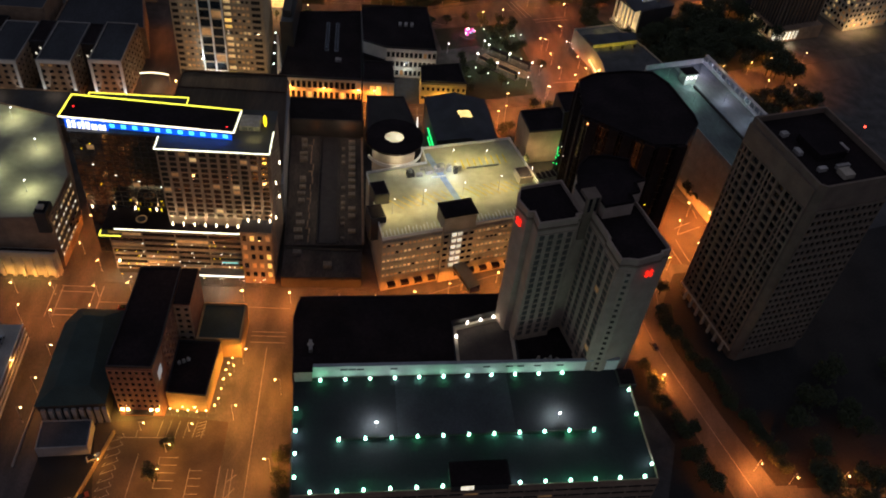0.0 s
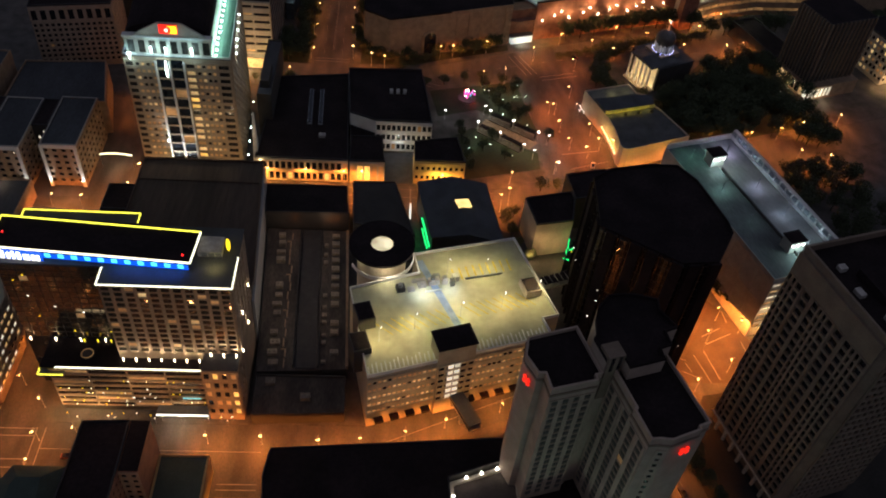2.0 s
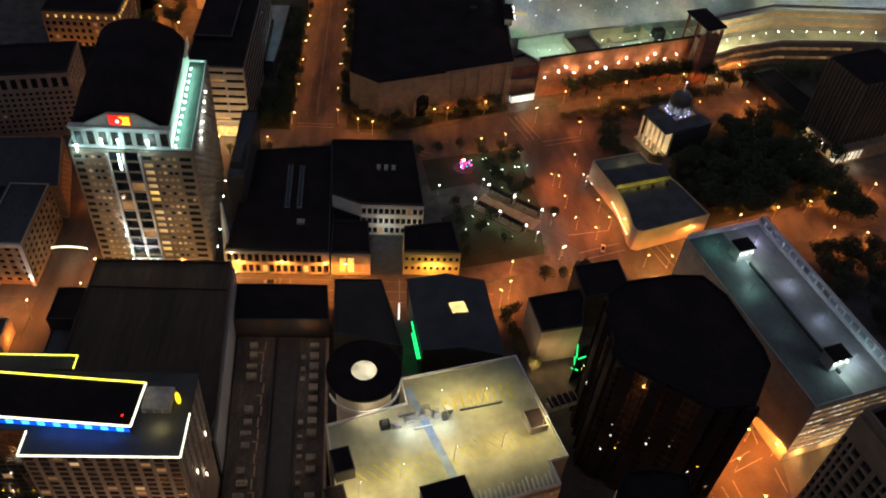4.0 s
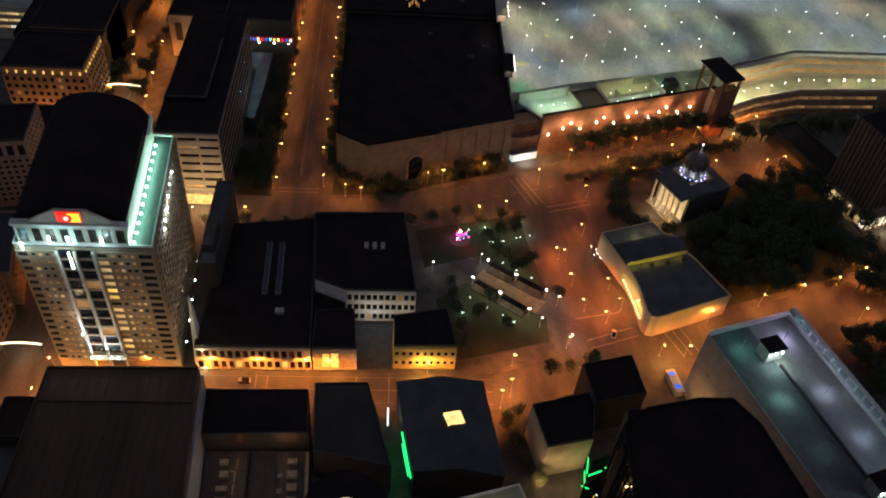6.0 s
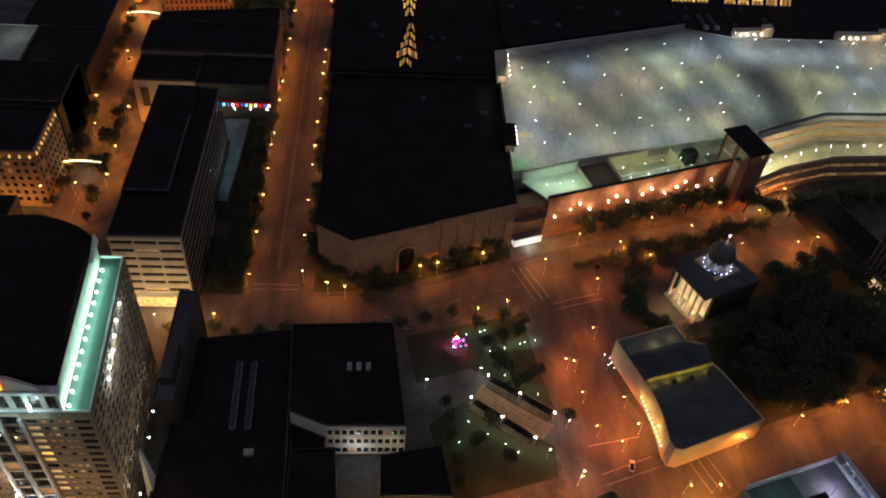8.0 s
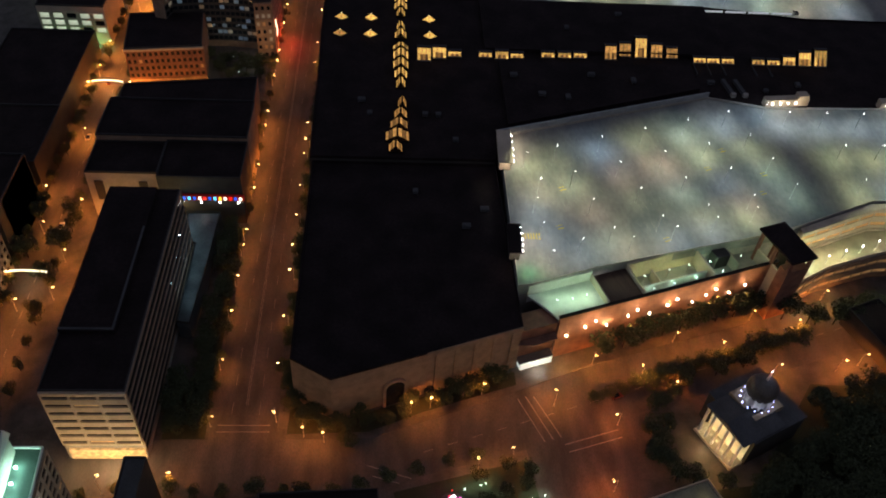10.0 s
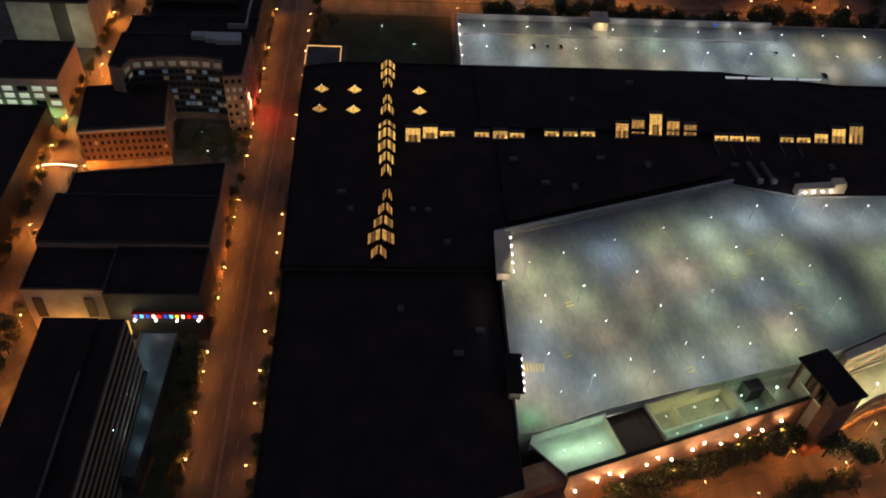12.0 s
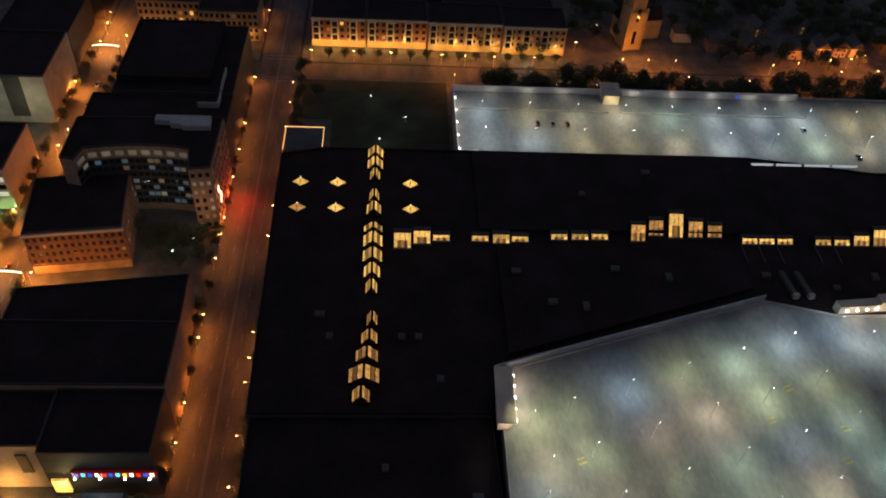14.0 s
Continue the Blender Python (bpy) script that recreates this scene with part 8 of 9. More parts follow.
part("core_gable", box(16.8, 21.8, 2.4, 7.4, 60, 78.4), TOWERSTONE, ma)
# Dark panels on the gable face stand in for shaded recesses.
for x in (17.7, 20.0):
    part("core_recess", box(x, x + 1.0, 2.25, 2.38, 72.5, 78.0), GLASS, ma)
for px, py, rz in ((-1.35, 10.3, -81), (29.6, -21.1, 4.6)):
    s = thing("red_sign", "red lit sign emblem on a pale hotel wall", "sign", 0, 0, 0, 0, "hotel signs")
    s.matrix_basis = pose(105.3, 278.7, 0, 0, 0, 17) @ pose(px, py, 63.5, 0, 0, rz)
    for i in range(4):
        b = bmesh.new()
        for j in range(4):
            a0, a1 = math.pi / 2 * i + 0.4 + j * 0.2, math.pi / 2 * i + 0.4 + (j + 1) * 0.2
            prism([(r * math.cos(a) * (1.0 if i % 2 else 0.92), 1.9 + r * math.sin(a)) for r, a in ((0.45, a0), (1.75, a0), (1.75, a1), (0.45, a1))], 0, 0.5, b)
        bmesh.ops.transform(b, matrix=pose(0, -0.3, 0, 90), verts=b.verts)
        part("stroke", b, LED_R, s)
    part("backing", box(-0.8, 0.8, -0.3, 0.3, 1.0, 2.8), HOTELGREY, s)
    glow(0, -2.0, 2.0, 12, (1, 0.05, 0.02), s, 0.1)
ic = thing("grid_tower", "tall apartment tower with a deep gridded concrete facade", "tower", 193.0, 283.6, 0, 16.8)
IC = [(0, 2), (2, 0), (30, 0), (30, 38.5), (0, 38.5)]
part("wall", prism(inset(IC, 0.2), 0.16, 87), TOWERSTONE, ic)
part("roof", prism(inset(IC, 0.8), 87, 87.2), MEMBRANE, ic)
part("parapet", ring(IC, 0.8, 87, 89.4), TOWERSTONE, ic)
part("plant_room", box(9, 20, 14, 26, 87.2, 90), MEMBRANE, ic)
for x, y, w, d in ((4, 18, 2, 3), (6, 9, 3, 1.6), (13, 9, 5, 1.2), (21, 16, 2, 4), (5, 28, 2.4, 2)):
    part("roof_unit", box(x, x + w, y, y + d, 87.2, 88.6), UNIT, ic)
facade(ic, (0, 38.5), (0, 2), 6, 79, 10, 21, TOWERSTONE, 0.0, [LITDIM], pier=0.2, span=0.26, proud=0.9, seed=150)
facade(ic, (2, 0), (30, 0), 6, 79, 12, 21, TOWERSTONE, 0.0, [LITDIM], pier=0.3, span=0.42, proud=0.6, seed=151)
for i in range(8):
    part("pier", box(-1.15, -0.82, 2.0 + i * 4.87, 2.9 + i * 4.87, 6, 79.2), TOWERSTONE, ic)
part("top_band", box(-0.9, 0.0, 2, 38.5, 79.2, 87), TOWERSTONE, ic)
part("arcade_edge", box(-1.4, -0.95, 2, 38.8, 5.2, 6.0), CREAM, ic)
for i in range(7):
    part("column", box(-1.5, -0.6, 6 + i * 4.6, 7 + i * 4.6, 0.2, 5.2), CREAM, ic)
rl = mesh_of(box(-0.25, 0.25, -0.25, 0.25, 0, 0.5), em("red_beacon", (1.0, 0.05, 0.03), 8))
bc = thing("roof_beacon", "small red aviation light on a mast", "beacon", 216, 312, 87.2)
part("mast", cyl(bmesh.new(), 0, 0, 0, 6, 0.12, 0.06, 6), METAL, bc)
piece("lamp", rl, bc, 0, 0, 6)
part("roof_hatch", box(12, 16, 4, 8, 87.2, 89), CREAM, ic)
CO = [(25.5, 286), (27.8, 261.4), (84.3, 264.6), (83.4, 286), (105.7, 293.8), (103, 300.6), (27, 295.4)]
co = block("conference_centre", "wide low conference centre with a black roof", "hall", CO, 15.4, DARKWALL, MEMBRANE, 0.7)
rooftop_unit(33, 272, 15.5, 1.2, 4.5, 2.0, 5)
tp = block("roof_terrace", "paved roof terrace with a lit low wall", "terrace", [(84.8, 264.8), (106.4, 267), (105.4, 292.6), (83.8, 285.2)], 12.6, CREAM, LOT, 1.6, 1.0)
for x, y in ((84.6, 280), (89, 286.6), (94, 288.2), (99, 289.8), (104, 291.2)):
    u = thing("terrace_lamp", "small white lamp on a terrace wall", "lamp", x, y, 14.2, 0, "terrace lamps")
    part("post", cyl(bmesh.new(), 0, 0, 0, 0.4, 0.1, 0.1, 6), METAL, u)
    part("bulb", cyl(bmesh.new(), 0, 0, 0.4, 1.0, 0.35, 0.35, 8), BULB_W, u)
    glow(0.6, -0.9, 1.0, 70, (1, 0.9, 0.7), u, 0.2)
block("low_hall", "low dark hall beside a hotel tower", "hall", [(107, 267.2), (143.3, 271.5), (131, 290), (106.2, 287)], 13, DARKWALL, MEMBRANE, 0.8)
rt = thing("roof_vents", "cluster of pale roof vents and pipes", "roof vents", 112, 270.6, 13.2, 6)
for i in range(5):
    part("vent", cyl(bmesh.new(), i * 2.2, (i % 2) * 1.2, 0, 1.3 + 0.3 * (i % 3), 0.7, 0.5, 10), UNIT, rt)
glow(113, 268.5, 15.5, 60, COOL, None, 0.1)
nw = thing("boundary_wall", "long white wall above a garage deck", "wall", 32.2, 260.0, 0, 3.7)
part("wall", box(0, 109, -0.6, 0.2, 0.16, 21.2), WHITE, nw)
part("coping", box(-0.2, 109.2, -0.8, 0.4, 21.2, 21.6), PALE_SLATE, nw)
part("hut", box(-3.6, 2.4, -2.6, 3, 0.16, 21.4), CREAM, nw)
part("hut_roof", box(-3.9, 2.7, -2.9, 3.3, 21.4, 21.8), MEMBRANE, nw)
slot = mesh_of(box(-1.2, 1.2, -0.75, -0.6, 0, 0.6), DARKWALL)
for x in (13, 15.8, 18.6, 30, 62, 70, 74, 80, 88):
    piece("slot", slot, nw, x, 0, 19.0)
bg = thing("bottom_garage", "garage roof deck ringed by green-white lamps", "garage", 32.6, 214.8, 0, 4.2)
part("wall", box(-1, 115, -0.2, 44, 0.16, 15.6), TANBRICK, bg)
part("deck", box(-0.6, 114.6, 0.2, 43.6, 15.6, 15.9), mat("dark_deck_concrete", (0.02, 0.022, 0.024), 0.8, 0.45, 0.06, 1.0), bg, "dark roof deck")
part("panel", box(33, 72, 19.5, 43.2, 15.9, 16.0), mat("grey_deck_panel", (0.05, 0.052, 0.058), 0.8, 0.4, 0.08, 1.0), bg, "paler deck slab")
part("parapet", box(-1, 115, -0.2, 0.2, 15.6, 17), TANBRICK, bg)
part("parapet", box(-1, -0.6, 0.2, 44, 15.6, 17), DARKWALL, bg)
part("parapet", box(114.6, 115, 0.2, 44, 15.6, 17), TANBRICK, bg)
part("divider", box(14, 98, 19.0, 19.4, 15.9, 16.8), DARKWALL, bg)
facade(bg, (-1, -0.2), (115, -0.2), 1, 15.4, 24, 4, TANBRICK, 0.1, [LITDIM], pier=0.08, span=0.6, seed=160)
part("stair_house", box(48, 66, -0.6, 7, 15.9, 19.6), DARKWALL, bg)
part("stair_roof", box(47.6, 66.4, -1.0, 7.4, 19.6, 20), MEMBRANE, bg)
part("stair_window", box(51, 55, -0.75, -0.6, 16.5, 19), LITPALE, bg)
rd = random.Random(6)
pl = mesh_of(cyl(bmesh.new(), 0, 0, 0, 0.8, 0.55, 0.42, 12), em("green_white_bulb", (0.45, 1.0, 0.75), 7))
spots = [(8 + 8.4 * i, 42.6) for i in range(11)] + [(14 + 8.4 * i, 19.2) for i in range(11)] + [(5 + 8.1 * i, 0.7) for i in range(14) if not 5 < i < 8] + [(0.2, 6 + 8.3 * i) for i in range(4)] + [(113.8, 5), (113.8, 24), (113.8, 34)]
for lx, ly in spots:
    u = thing("deck_light", "round green-white lamp on a garage deck", "lamp", 32.6, 214.8, 16.9 if ly < 1 or lx < 1 or lx > 113 else 16.0, 4.2, "deck lamps")
    piece("lens", pl, u, lx, ly, 0.05)
    part("base", cyl(bmesh.new(), lx, ly, 0, 0.1, 0.5, 0.5, 10), METAL, u)
    glow(lx, ly + (0.9 if ly < 10 else -0.9), 0.9, rd.choice((110, 200, 320)) * (0.4 if ly > 40 else 1.0), rd.choice(((0.06, 1, 0.4), (0.1, 1, 0.55), (0.3, 1, 0.75), (0.6, 0.85, 1.0))), u, 0.2)
for lx, ly in ((26, 23.4), (87, 24.4)):
    u = thing("deck_floodlight", "bright white floodlight on a garage deck", "floodlight", 32.6, 214.8, 16.0, 4.2, "deck floodlights")
    part("post", cyl(bmesh.new(), lx, ly, 0, 2.6, 0.1, 0.1, 8), METAL, u)
    part("head", box(lx - 0.35, lx + 0.35, ly - 0.2, ly + 0.2, 2.6, 2.95), BULB_W, u)
    glow(lx, ly + 1.0, 3.6, 3200, COOL, u, 0.2)
block("gate_hut", "small dark hut with a white door at a garage", "hut", rect(0, 6, 0, 7), 17, DARKWALL, MEMBRANE, 0, x=141, y=259, rz=4)
glow(147, 263, 12, 700, WARM, None, 0.2)
# Amber fill over the parking lot, added without posts.
glow(-12, 234, 6, 2200, AMBER, None, 0.3), glow(-3, 226, 6, 2200, AMBER, None, 0.3), glow(-20, 224, 6, 1200, AMBER, None, 0.3)
bb = block("brick_hotel", "eight-storey brick hotel with a black roof", "hotel", [(-29.8, 252.6), (-15.3, 252.6), (-14.6, 262), (-14.6, 297), (-28.6, 296.4)], 27, BRICK, MEMBRANE)
facade(bb, (-29.8, 252.6), (-15.3, 252.6), 5, 26.4, 7, 7, BRICK, 0.02, [LITDIM], pier=0.5, span=0.48, seed=170)
facade(bb, (-14.6, 262), (-14.6, 297), 5, 26.4, 13, 7, BRICK, 0.06, [LITDIM], pier=0.5, span=0.48, seed=171)
part("wing", prism(rect(-14.2, -8.6, 280, 297), 0.16, 27), BRICK, bb)
part("wing_roof", prism(rect(-14.2, -8.6, 280, 297), 27, 27.3), MEMBRANE, bb)
facade(bb, (-14.2, 280), (-8.6, 280), 5, 26.4, 2, 7, TANBRICK, 0.0, pier=0.5, span=0.48, seed=172)
part("sign", box(-14.5, -14.3, 254, 258, 19, 23), em("grey_lit_sign", (0.7, 0.75, 0.8), 0.25), bb)
part("door_canopy", box(-27, -18, 250.6, 252.4, 3.6, 4.0), DARKWALL, bb)
glow(-28, 250.4, 3.0, 1700, (1, 0.5, 0.08), None, 0.25), glow(-17, 250.4, 3.0, 1700, (1, 0.5, 0.08), None, 0.25)
wl = mesh_of(box(-0.45, 0.45, -0.4, 0.0, 0, 0.6), BULB_S)
for x in (-28.4, -26.6, -19.0, -16.8):
    piece("wall_lamp", wl, bb, x, 252.2, 4.4)
block("low_block", "low flat building with a dark sunken roof", "building", rect(-8.2, 7.4, 278.6, 295.6), 9.6, OCHRE, ROOFGREEN, 1.0, 0.6)
block("restaurant", "low restaurant with a terrace strung with lamps", "restaurant", [(-14.2, 255.6), (-0.8, 254.6), (0.6, 277.6), (-14.2, 278.2)], 9.6, OCHRE, MEMBRANE, 0.6)
fx = thing("roof_fan_stack", "pale extractor fans on a flat roof", "rooftop unit", -12, 268, 9.7)
for i in range(3):
    part("fan", cyl(bmesh.new(), i * 1.4, i * 0.8, 0, 1.2, 0.7, 0.5, 10), UNIT, fx)
WARM_GLOBE = em("warm_globe_glass", (1.0, 0.66, 0.26), 14)
terr = [(-13, 253.2), (-10.5, 252.6), (-7, 252.8), (-4, 252.4), (-1, 252.8), (1.6, 255), (2.4, 258), (2.6, 262), (2.8, 266), (3.0, 270), (3.4, 273), (4.5, 275.4), (5.4, 272), (4.8, 268), (-9, 254), (-5, 254)]
for i, (x, y) in enumerate(terr):
    u = thing("terrace_lamp", "glowing globe lamp on a restaurant terrace", "lamp", x, y, 0.16 if y >= 254 else 0.06, 0, "terrace lamps")
    part("post", cyl(bmesh.new(), 0, 0, 0, 3.6, 0.07, 0.05, 6), METAL, u)
    b = bmesh.new()
    bmesh.ops.create_uvsphere(b, u_segments=10, v_segments=6, radius=0.26, matrix=Matrix.Translation((0, 0, 3.9)))
    part("globe", b, WARM_GLOBE, u)
    if i % 2 == 0:
        glow(0, 0, 3.1, 800, (1, 0.46, 0.06), u, 0.2)
gr = thing("green_roof_hall", "old hall with a dull green hipped roof", "hall")
GR = [(-54.2, 249), (-33, 251), (-36.5, 290.4), (-51.5, 290.6), (-54.5, 284)]
part("wall", prism(GR, 0.16, 10), DARKWALL, gr)
b = bmesh.new()
lo, hi = [b.verts.new((x, y, 10)) for x, y in inset(GR, -0.6)], [b.verts.new((x, y, 13)) for x, y in inset(GR, 5)]
b.faces.new(hi), b.faces.new(lo[::-1])
for i in range(5):
    j = (i + 1) % 5
    b.faces.new((lo[i], lo[j], hi[j], hi[i]))
part("roof", b, ROOFGREEN, gr)
pw = mesh_of(box(-0.7, 0.7, -1.0, 0, 0.2, 8), CONCRETE)
for i in range(9):
    piece("buttress", pw, gr, -52.5 + i * 2.4, 249 + i * 0.2, 0)
block("low_annex", "low annex with a grey roof in front of a hall", "annex", [(-52, 236), (-36, 237.4), (-37, 247.6), (-53, 246.6)], 4.5, CONCRETE, ROOFGREY, 0.5)
ld = thing("stacked_deck", "open parking structure with pale horizontal rails", "garage", -67.8, 232, 0, 2)
for k in range(4):
    part("slab", box(-40, 0, 0, 52, 2.6 * k + 0.2, 2.6 * k + 0.6), CONCRETE, ld)
    part("rail", box(-0.3, 0, 0, 52, 2.6 * k + 0.9, 2.6 * k + 1.5), WHITE, ld)
for x in (-38, -26, -14, -1.2):
    for y in (1, 17, 34, 50):
        part("column", box(x, x + 0.6, y, y + 0.6, 0.1, 8.1), CONCRETE, ld)
for i in range(8):
    car(-75 - 3.0 * i, 276 - 4 * (i % 2), 90, i % 4, 8.65)
glow(-84, 276, 12, 400, COOL, None, 0.3)
rw = thing("retaining_rail", "green-lit rail beside a ramp", "rail", -59, 232, 0.16, 0)
part("rail", box(0, 0.4, 0, 40, 0, 1.0), CONCRETE, rw)
yw = thing("lot_wall", "low wall along a parking lot lit yellow", "wall", -41.0, 200, 0.06, -71.5)
part("wall", box(-47, 0, -0.3, 0.3, 0, 1.6), OCHRE, yw)
# Low lamp posts added to light the lot and its wall.
for px, py, pw in ((-33, 233, 900), (-38, 219, 900), (-12, 239, 1100), (-14, 230, 1000), (-22, 247, 900), (-4, 214, 2500), (-22, 214, 2500), (-6, 247, 900)):
    street_lamp(px, py, 0, 5.0, watts=pw * 1.5, colour=(1.0, 0.40, 0.055))
yw.matrix_basis = pose(-41.0, 200, 0.06, 0, 0, -103.4)

# ---- square with tram stop and coloured fountain ----
for (x0, y0, x1, y1) in ((112.3, 496.6, 134.6, 480.8), (105.5, 486.8, 126.6, 470.6)):
    L = math.hypot(x1 - x0, y1 - y0)
    s = thing("tram_shelter", "long dark canopy over a bright lit tram platform", "tram shelter", x0, y0, 0.16, math.degrees(math.atan2(y1 - y0, x1 - x0)), "tram shelters")
    part("platform", box(0.5, L - 0.5, -2.2, 1.2, 0, 0.35), ROOFWORN, s)
    for u0, u1 in ((1.4, L * 0.45), (L * 0.53, L - 1.2)):
        part("roof", box(u0, u1, -1.2, 1.2, 3.4, 3.7), MEMBRANE, s)
        part("end_screen", box(u1, u1 + 0.15, -1.2, 0.9, 0.35, 3.3), GLASS, s)
        for i in range(3):
            part("post", box(u0 + 0.3 + i * (u1 - u0 - 0.8) / 2, u0 + 0.5 + i * (u1 - u0 - 0.8) / 2, 0.5, 0.7, 0.35, 3.4), METAL, s)
        for i in range(3):
            glow(u0 + (u1 - u0) * (i + 0.5) / 3, -2.2, 2.9, 190, (1, 0.7, 0.36), s, 0.15)
    for x in (-0.2, L * 0.49, L + 0.2):
        part("lamp_head", box(x - 0.35, x + 0.35, -0.3, 0.3, 4.6, 4.9), BULB_W, s)
        part("lamp_post", cyl(bmesh.new(), x, 0, 0, 4.6, 0.1, 0.08, 8), POLE, s)
        glow(x, 0, 4.2, 260, (1, 0.93, 0.75), s, 0.2)
track = bmesh.new()
for k in (-2.6, -1.1, 1.1, 2.6):
    stripe(track, (92, 504.6 + k), (150, 463.6 + k), 0.12, 0.17)
slab("tram_rails", track, COPING, "steel tram rails set in paving", "stuff", "tram rail")
tp = slab("tram_paving", prism([(106.0, 489.8), (129.6, 471.6), (135.0, 478.4), (110.4, 495.8)], 0.16, 0.166), mat("warm_platform_paving", (0.24, 0.16, 0.10), 0.9, 0.3, 0.3, 2.0), "warm stone paving between tram platforms")
for x, y in ((105.7, 518.7), (111.1, 520.2), (112.9, 520.8), (114.4, 510.9), (116, 511.5), (120.2, 512.6), (126.3, 514.7), (128, 515.2), (132.3, 516.4), (129.3, 525.7), (119.1, 499.6), (124.6, 495.4), (130.5, 491.2), (110.8, 474.4), (104.1, 479.4), (116.7, 470.3), (120.9, 467.0), (100.5, 471.1)):
    u = thing("garden_light", "small greenish garden light under a tree", "garden light", x, y, 0.2, 0, "garden lights")
    part("stem", cyl(bmesh.new(), 0, 0, 0, 0.5, 0.06, 0.06, 6), METAL, u)
    part("lens", cyl(bmesh.new(), 0, 0, 0.5, 0.75, 0.18, 0.14, 8), BULB_C, u)
    glow(0.5, 0.5, 1.6, 190, (0.75, 1.0, 0.7), u, 0.2)
fo = thing("light_sculpture", "cluster of magenta, red and blue glowing spheres", "light sculpture", 101.5, 513, 0.2)
part("plinth", cyl(bmesh.new(), 0, 0, 0, 0.4, 4.6, 4.8, 24), DARKWALL, fo)
rf = random.Random(4)
for i in range(22):
    b = bmesh.new()
    a, r = rf.uniform(0, 6.28), rf.uniform(0.3, 4.2)
    bmesh.ops.create_uvsphere(b, u_segments=8, v_segments=6, radius=rf.uniform(0.25, 0.5), matrix=Matrix.Translation((r * math.cos(a), r * math.sin(a), rf.uniform(0.7, 4.5))))
    part("glowing_ball", b, rf.choice((LED_M, LED_M, LED_R, LED_LB, BULB_W)), fo)
part("mast", cyl(bmesh.new(), 0, 0, 0.4, 5, 0.12, 0.08, 8), METAL, fo)
glow(0, 0, 2.4, 160, (1, 0.1, 0.6), fo, 0.3), glow(3.5, -4.5, 2, 420, (1, 0.04, 0.04), fo, 0.3), glow(-4.5, 0.5, 2, 300, (1, 0.1, 0.5), fo, 0.3)
for x, y, w, c in ((89, 494, 260, COOL), (109.3, 499.3, 500, COOL), (139, 476.9, 600, COOL), (130.7, 465.4, 700, (0.8, 1, 0.6)), (141.4, 457.3, 500, COOL)):
    street_lamp(x, y, 0, 6, 0.4, w, c, BULB_W, 0, "park_lamp", "park lamp with a white head", "park lamps")
for y in (455, 463, 472, 480, 486):
    tree(97 + (480 - y) * 0.12, y, 6, 2.6)
for x, y in ((121.5, 500.6), (117, 502.5), (127, 496.5), (116, 507), (113, 513), (119, 516), (126, 519), (110, 522), (128, 524), (120, 526), (123, 494), (131, 500), (112, 478), (107, 470), (117, 464), (140, 480)):
    tree(x, y, 7.5, 3.0, "small park tree lit by garden lights", "park trees")

# ---- trees ----
rt3 = random.Random(31)
for x, y in ((161.5, 576), (170.5, 579), (179, 582.5), (187.5, 585), (195, 587.5), (203, 590), (211, 592.5), (219, 595), (226.5, 597), (239, 594)):
    tree(x, y, rt3.uniform(12, 14.5), rt3.uniform(5.4, 6.4), "street tree before a lit brick wall")
for i in range(17):
    tree(155 + i * 5.5, 555 + i * 1.78 + rt3.uniform(-1, 1), rt3.uniform(5, 7.5) if i > 3 else 4.5, rt3.uniform(3.8, 5.2) if i > 3 else 3.2, "dark bushy tree in a street median")
for x, y in ((50, 544), (55, 548), (48, 553), (62, 543), (70, 546), (88, 552), (95, 554), (103, 557), (110, 561), (117, 564), (52, 546), (58, 541), (66, 541), (73, 543), (80, 544), (99, 552), (107, 556), (113, 559), (121, 562), (66, 536), (86, 548), (46, 550), (45, 560)):
    tree(x, y, rt3.uniform(6, 9), rt3.uniform(3, 4.4))
for i in range(36):
    a, r = rt3.uniform(0, 6.28), math.sqrt(rt3.random())
    x, y = 243 + 34 * r * math.cos(a), 522 + 30 * r * math.sin(a)
    if not (186 < x < 238 and 518 < y < 566):
        tree(x, y, rt3.uniform(9, 13), rt3.uniform(4.5, 6.5), "large dark park tree", "park trees")
grove("park_canopy", "dark canopy of many trees in an unlit park", [q for q in [(rt3.uniform(208, 288), rt3.uniform(484, 562), rt3.uniform(9, 13), rt3.uniform(4.5, 6.5)) for i in range(84)] if q[0] > 238 or q[1] < 524])
grove("ramp_trees", "dark trees before a curved parking ramp", [(248 + i * 5.2 + rt3.uniform(-2, 2), 590 + i * 1.15 + rt3.uniform(-3, 4), rt3.uniform(8, 12), rt3.uniform(4, 5.6)) for i in range(34)])
for x, y in ((178, 522), (184, 521), (176, 536), (179, 543), (172, 530), (194, 519), (206, 514), (207, 500), (213, 488), (176, 528), (216, 500), (184, 556), (178, 551), (216, 570), (204, 566), (190, 562), (173, 540)):
    tree(x, y, rt3.uniform(7, 10), rt3.uniform(3.6, 5), "dark park tree beside a memorial hall", "park trees")
grove("square_trees", "dark trees in an unlit square", [(252 + 40 * rt3.random(), 400 + 62 * rt3.random(), rt3.uniform(8, 12), rt3.uniform(4, 6)) for i in range(30)])
for y in (567, 574, 581, 588, 595, 602, 609, 616, 623, 630, 637):
    tree(13.5 + rt3.uniform(-2, 2), y, rt3.uniform(7, 10), rt3.uniform(3.6, 5))
for y in (541, 545, 549, 553, 557, 561):
    tree(6.5 + rt3.uniform(-2, 2), y, 8, 4.2), tree(14 + rt3.uniform(-2, 2), y + 2, 8, 4.2)
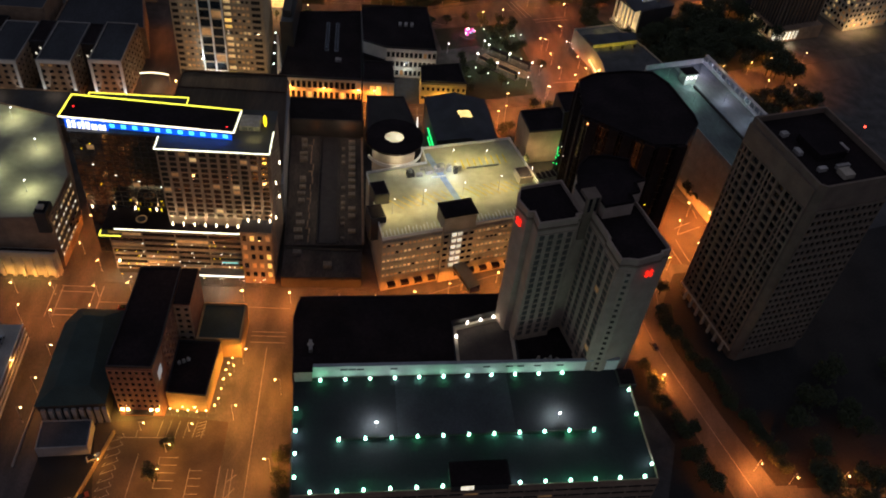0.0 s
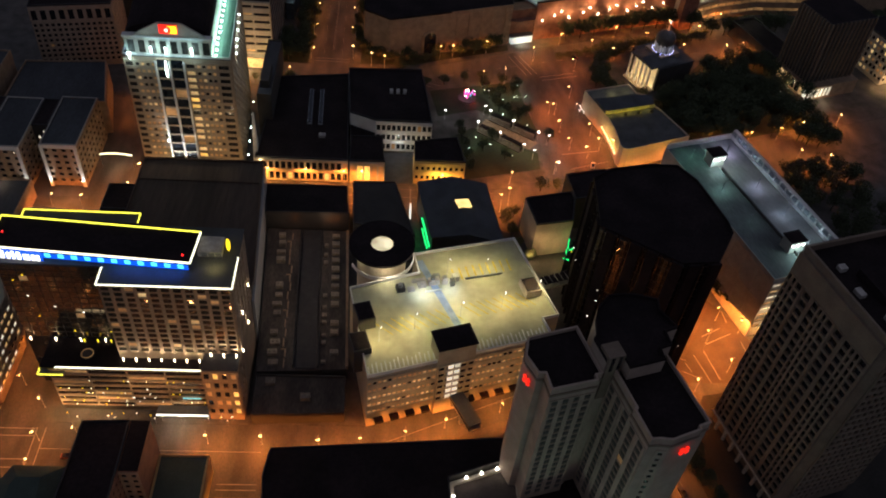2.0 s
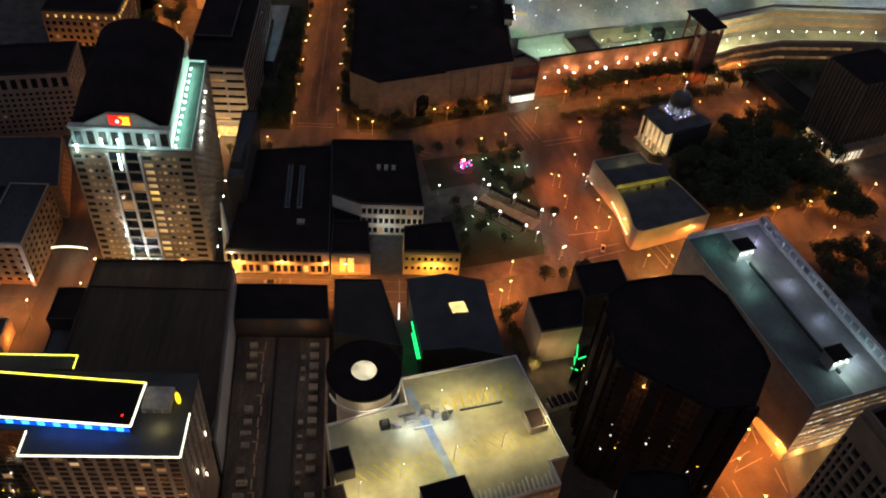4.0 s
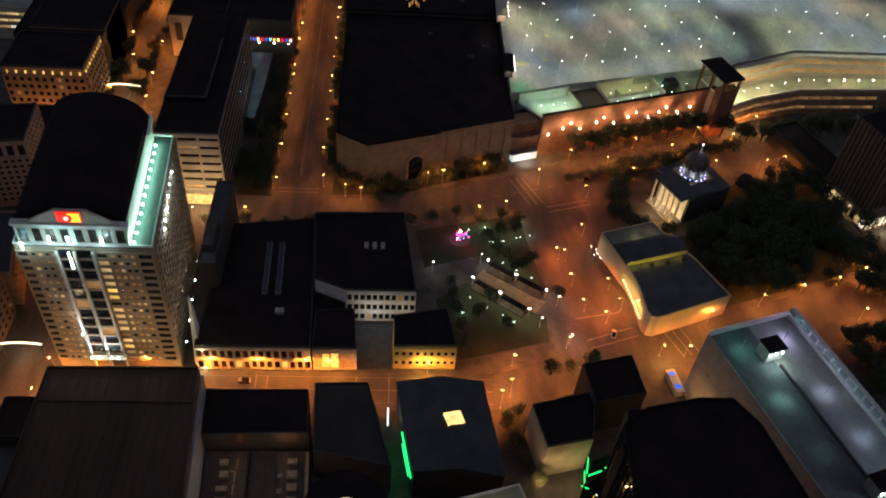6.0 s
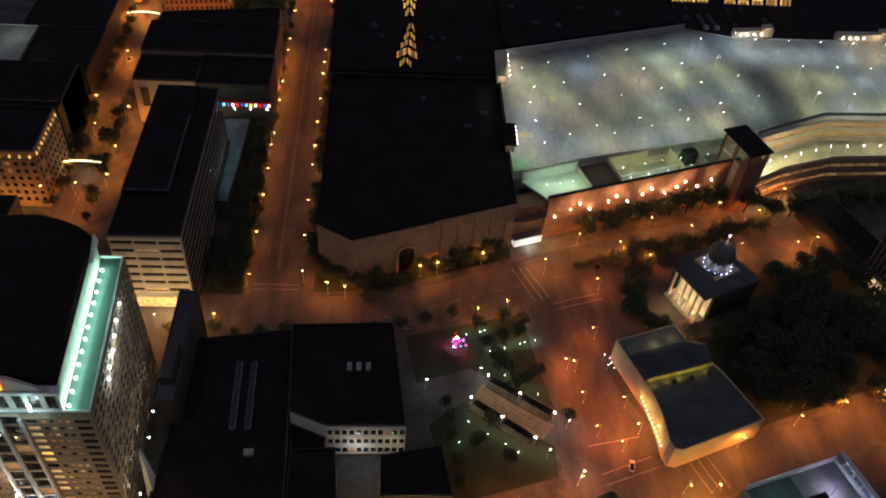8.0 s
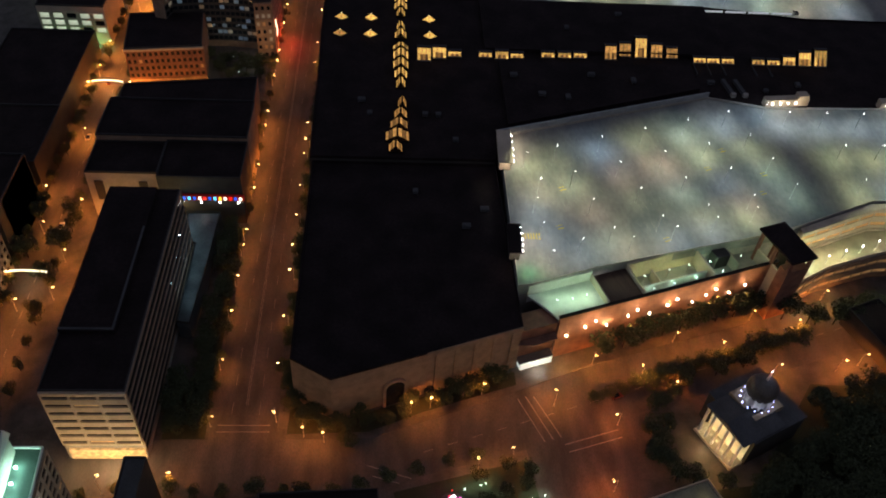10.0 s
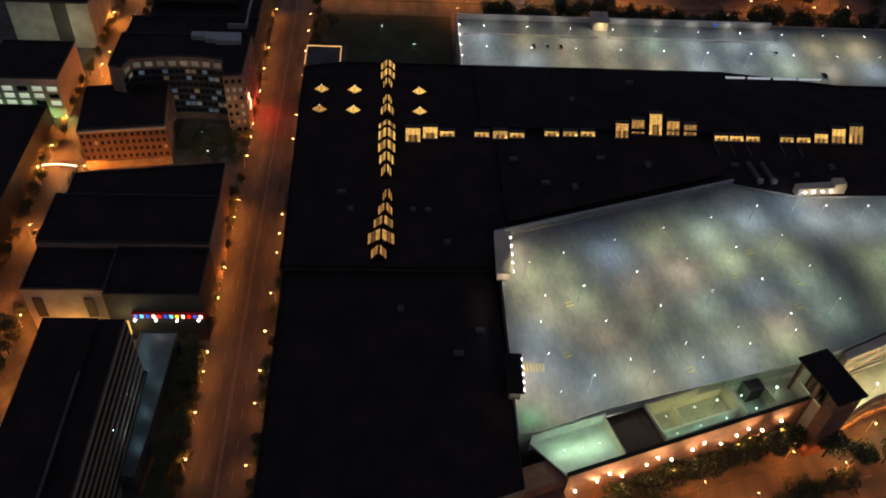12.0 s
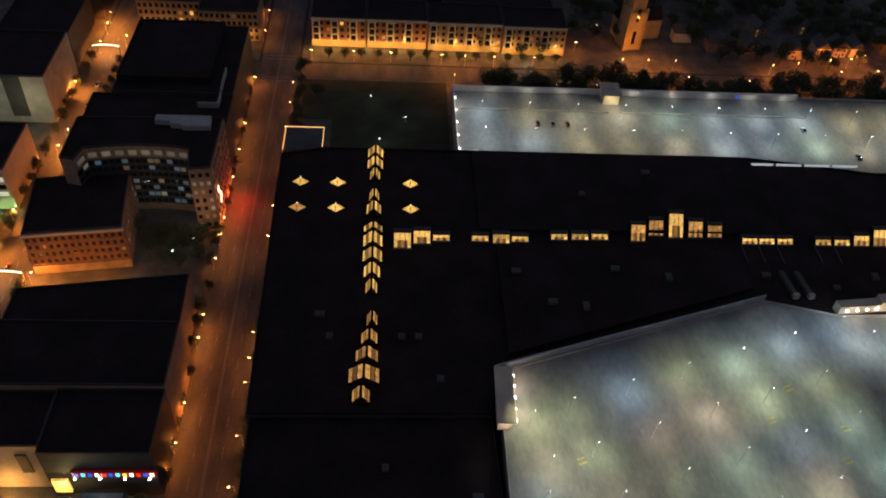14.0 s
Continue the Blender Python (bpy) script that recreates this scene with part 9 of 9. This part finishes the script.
for y in range(560, 900, 8):
    tree(43.2 + rt3.uniform(-1, 1), y + rt3.uniform(-3, 3), rt3.uniform(6, 9), rt3.uniform(2.4, 3.6), "dark street tree beside an avenue")
for y in range(560, 880, 11):
    tree(18.2 + rt3.uniform(-1, 0.6), y + rt3.uniform(-3, 3), rt3.uniform(6, 8), rt3.uniform(2.2, 3.2), "dark street tree beside an avenue")
for y in range(545, 900, 10):
    tree(-68.5 + rt3.uniform(-1, 1), y + rt3.uniform(-3, 3), rt3.uniform(6, 8), rt3.uniform(2.2, 3.4), "dark street tree in a lit street"), tree(-52.6 + rt3.uniform(-1, 1), y + rt3.uniform(-3, 3), rt3.uniform(6, 8), rt3.uniform(2.0, 3.2), "dark street tree in a lit street")
for x in range(-45, 112, 9):
    tree(x + rt3.uniform(-2, 2), 517 + rt3.uniform(-2, 1.5) if x < 70 else 519 + (x - 70) * 0.3, rt3.uniform(5, 8), rt3.uniform(2.2, 3.6))
for x, y in ((-30, 762), (-20, 760), (-10, 758), (0, 756), (6, 762), (12, 752), (-4, 766), (-95, 772), (-85, 770), (-76, 772), (-104, 768)):
    tree(x, y, 7, 3.4)
for x, y in ((118, 404), (116, 412), (114, 420), (118, 424), (122, 396), (148, 446), (140, 444), (132, 442), (26, 229), (27, 236), (28, 222), (169, 250), (164, 240), (168, 232), (172, 318), (-11, 240), (-14, 228), (46, 806), (52, 870)):
    tree(x, y, rt3.uniform(6, 9), rt3.uniform(2.6, 4))
grove("far_trees", "dense dark trees beyond the shopping mall", [(rt3.uniform(140, 430), rt3.uniform(932, 1010), rt3.uniform(8, 13), rt3.uniform(4, 6)) for i in range(120)])
for x, y in ((-32, 766), (-24, 763), (-16, 768), (-8, 764), (-28, 758), (-18, 756), (-9, 757), (2, 764), (4, 758), (-3, 750), (5, 747), (10, 758), (12, 764)):
    tree(x, y, 8, 3.8, "plaza tree with cool lights below", "plaza trees")
for x, y in ((-29, 761), (-20, 765), (-12, 759), (-4, 767), (1, 753), (8, 761), (70, 815), (85, 832), (98, 850), (80, 868)):
    u = thing("garden_light", "small cool garden light under a tree", "garden light", x, y, 0.2, 0, "garden lights")
    part("stem", cyl(bmesh.new(), 0, 0, 0, 3.0, 0.06, 0.06, 6), METAL, u)
    part("lens", cyl(bmesh.new(), 0, 0, 3.0, 3.3, 0.2, 0.16, 8), BULB_C, u)
    glow(0.4, 0.4, 3.6, 120, (0.75, 0.95, 1.0), u, 0.2)
town = [(56 + i * 9, 908 - rt3.uniform(0, 1), 7, 2.8) for i in range(15)]
for i in range(70):
    town.append((140 + i * 4.2 + rt3.uniform(-2, 2), rt3.uniform(866, 886), rt3.uniform(12, 17), rt3.uniform(4.2, 6.0)))
for i in range(90):
    x, y = rt3.uniform(140, 430), rt3.choice((rt3.uniform(868, 885), rt3.uniform(908, 930), rt3.uniform(930, 990)))
    if not 186 < x < 252 or y < 886:
        town.append((x, y, rt3.uniform(8, 12), rt3.uniform(3.4, 5.2)))
grove("town_trees", "dark trees among town houses beyond the mall", town)

for x, y in ((209, 520), (215, 524), (221, 526), (227, 530), (233, 534), (238, 541), (205, 516)):
    tree(x, y, rt3.uniform(10, 13), rt3.uniform(4.2, 5.4), "dark park tree beside a memorial hall", "park trees")

# ---- cars ----
rc = random.Random(9)
for x, y, rz in ((-34.5, 222, 30), (-34.5, 236, 30), (160, 462, 75), (152, 448, 20), (31, 432, 0), (20, 437, 180), (58, 431, 0), (164, 556, 18), (240, 588, 18), (-58, 640, 90), (-62, 700, 90), (-63, 745, 90), (-57, 800, 90), (-40, 300, 0), (70, 303, 25), (164, 290, 108)):
    car(x, y, rz, rc.randrange(4), 0.06)
for i in range(5):
    car(134 + 20 * rc.random() * 10, rc.choice((828, 808)), 90, rc.randrange(4), 17.42)
for i in range(6):
    car(-60 if i % 2 else -55.5, 830 + i * 9, 90, rc.randrange(4), 0.06)
for i in range(14):
    tree(197 - 2.35 * i + rt3.uniform(0, 3), 236 + i * 5.2, rt3.uniform(6, 9), rt3.uniform(2.8, 4.2), "dark verge tree beside a road")
    tree(176 - i * 1.45 + rt3.uniform(-3, 0), 222 + i * 4.3 + rt3.uniform(-2, 2), rt3.uniform(5, 8), rt3.uniform(2.4, 3.8), "dark verge tree beside a road")
grove("verge_trees", "dark trees on unlit ground beside a tower", [(206 + 60 * rt3.random(), 222 + 58 * rt3.random(), rt3.uniform(8, 11), rt3.uniform(4, 6)) for i in range(30)])
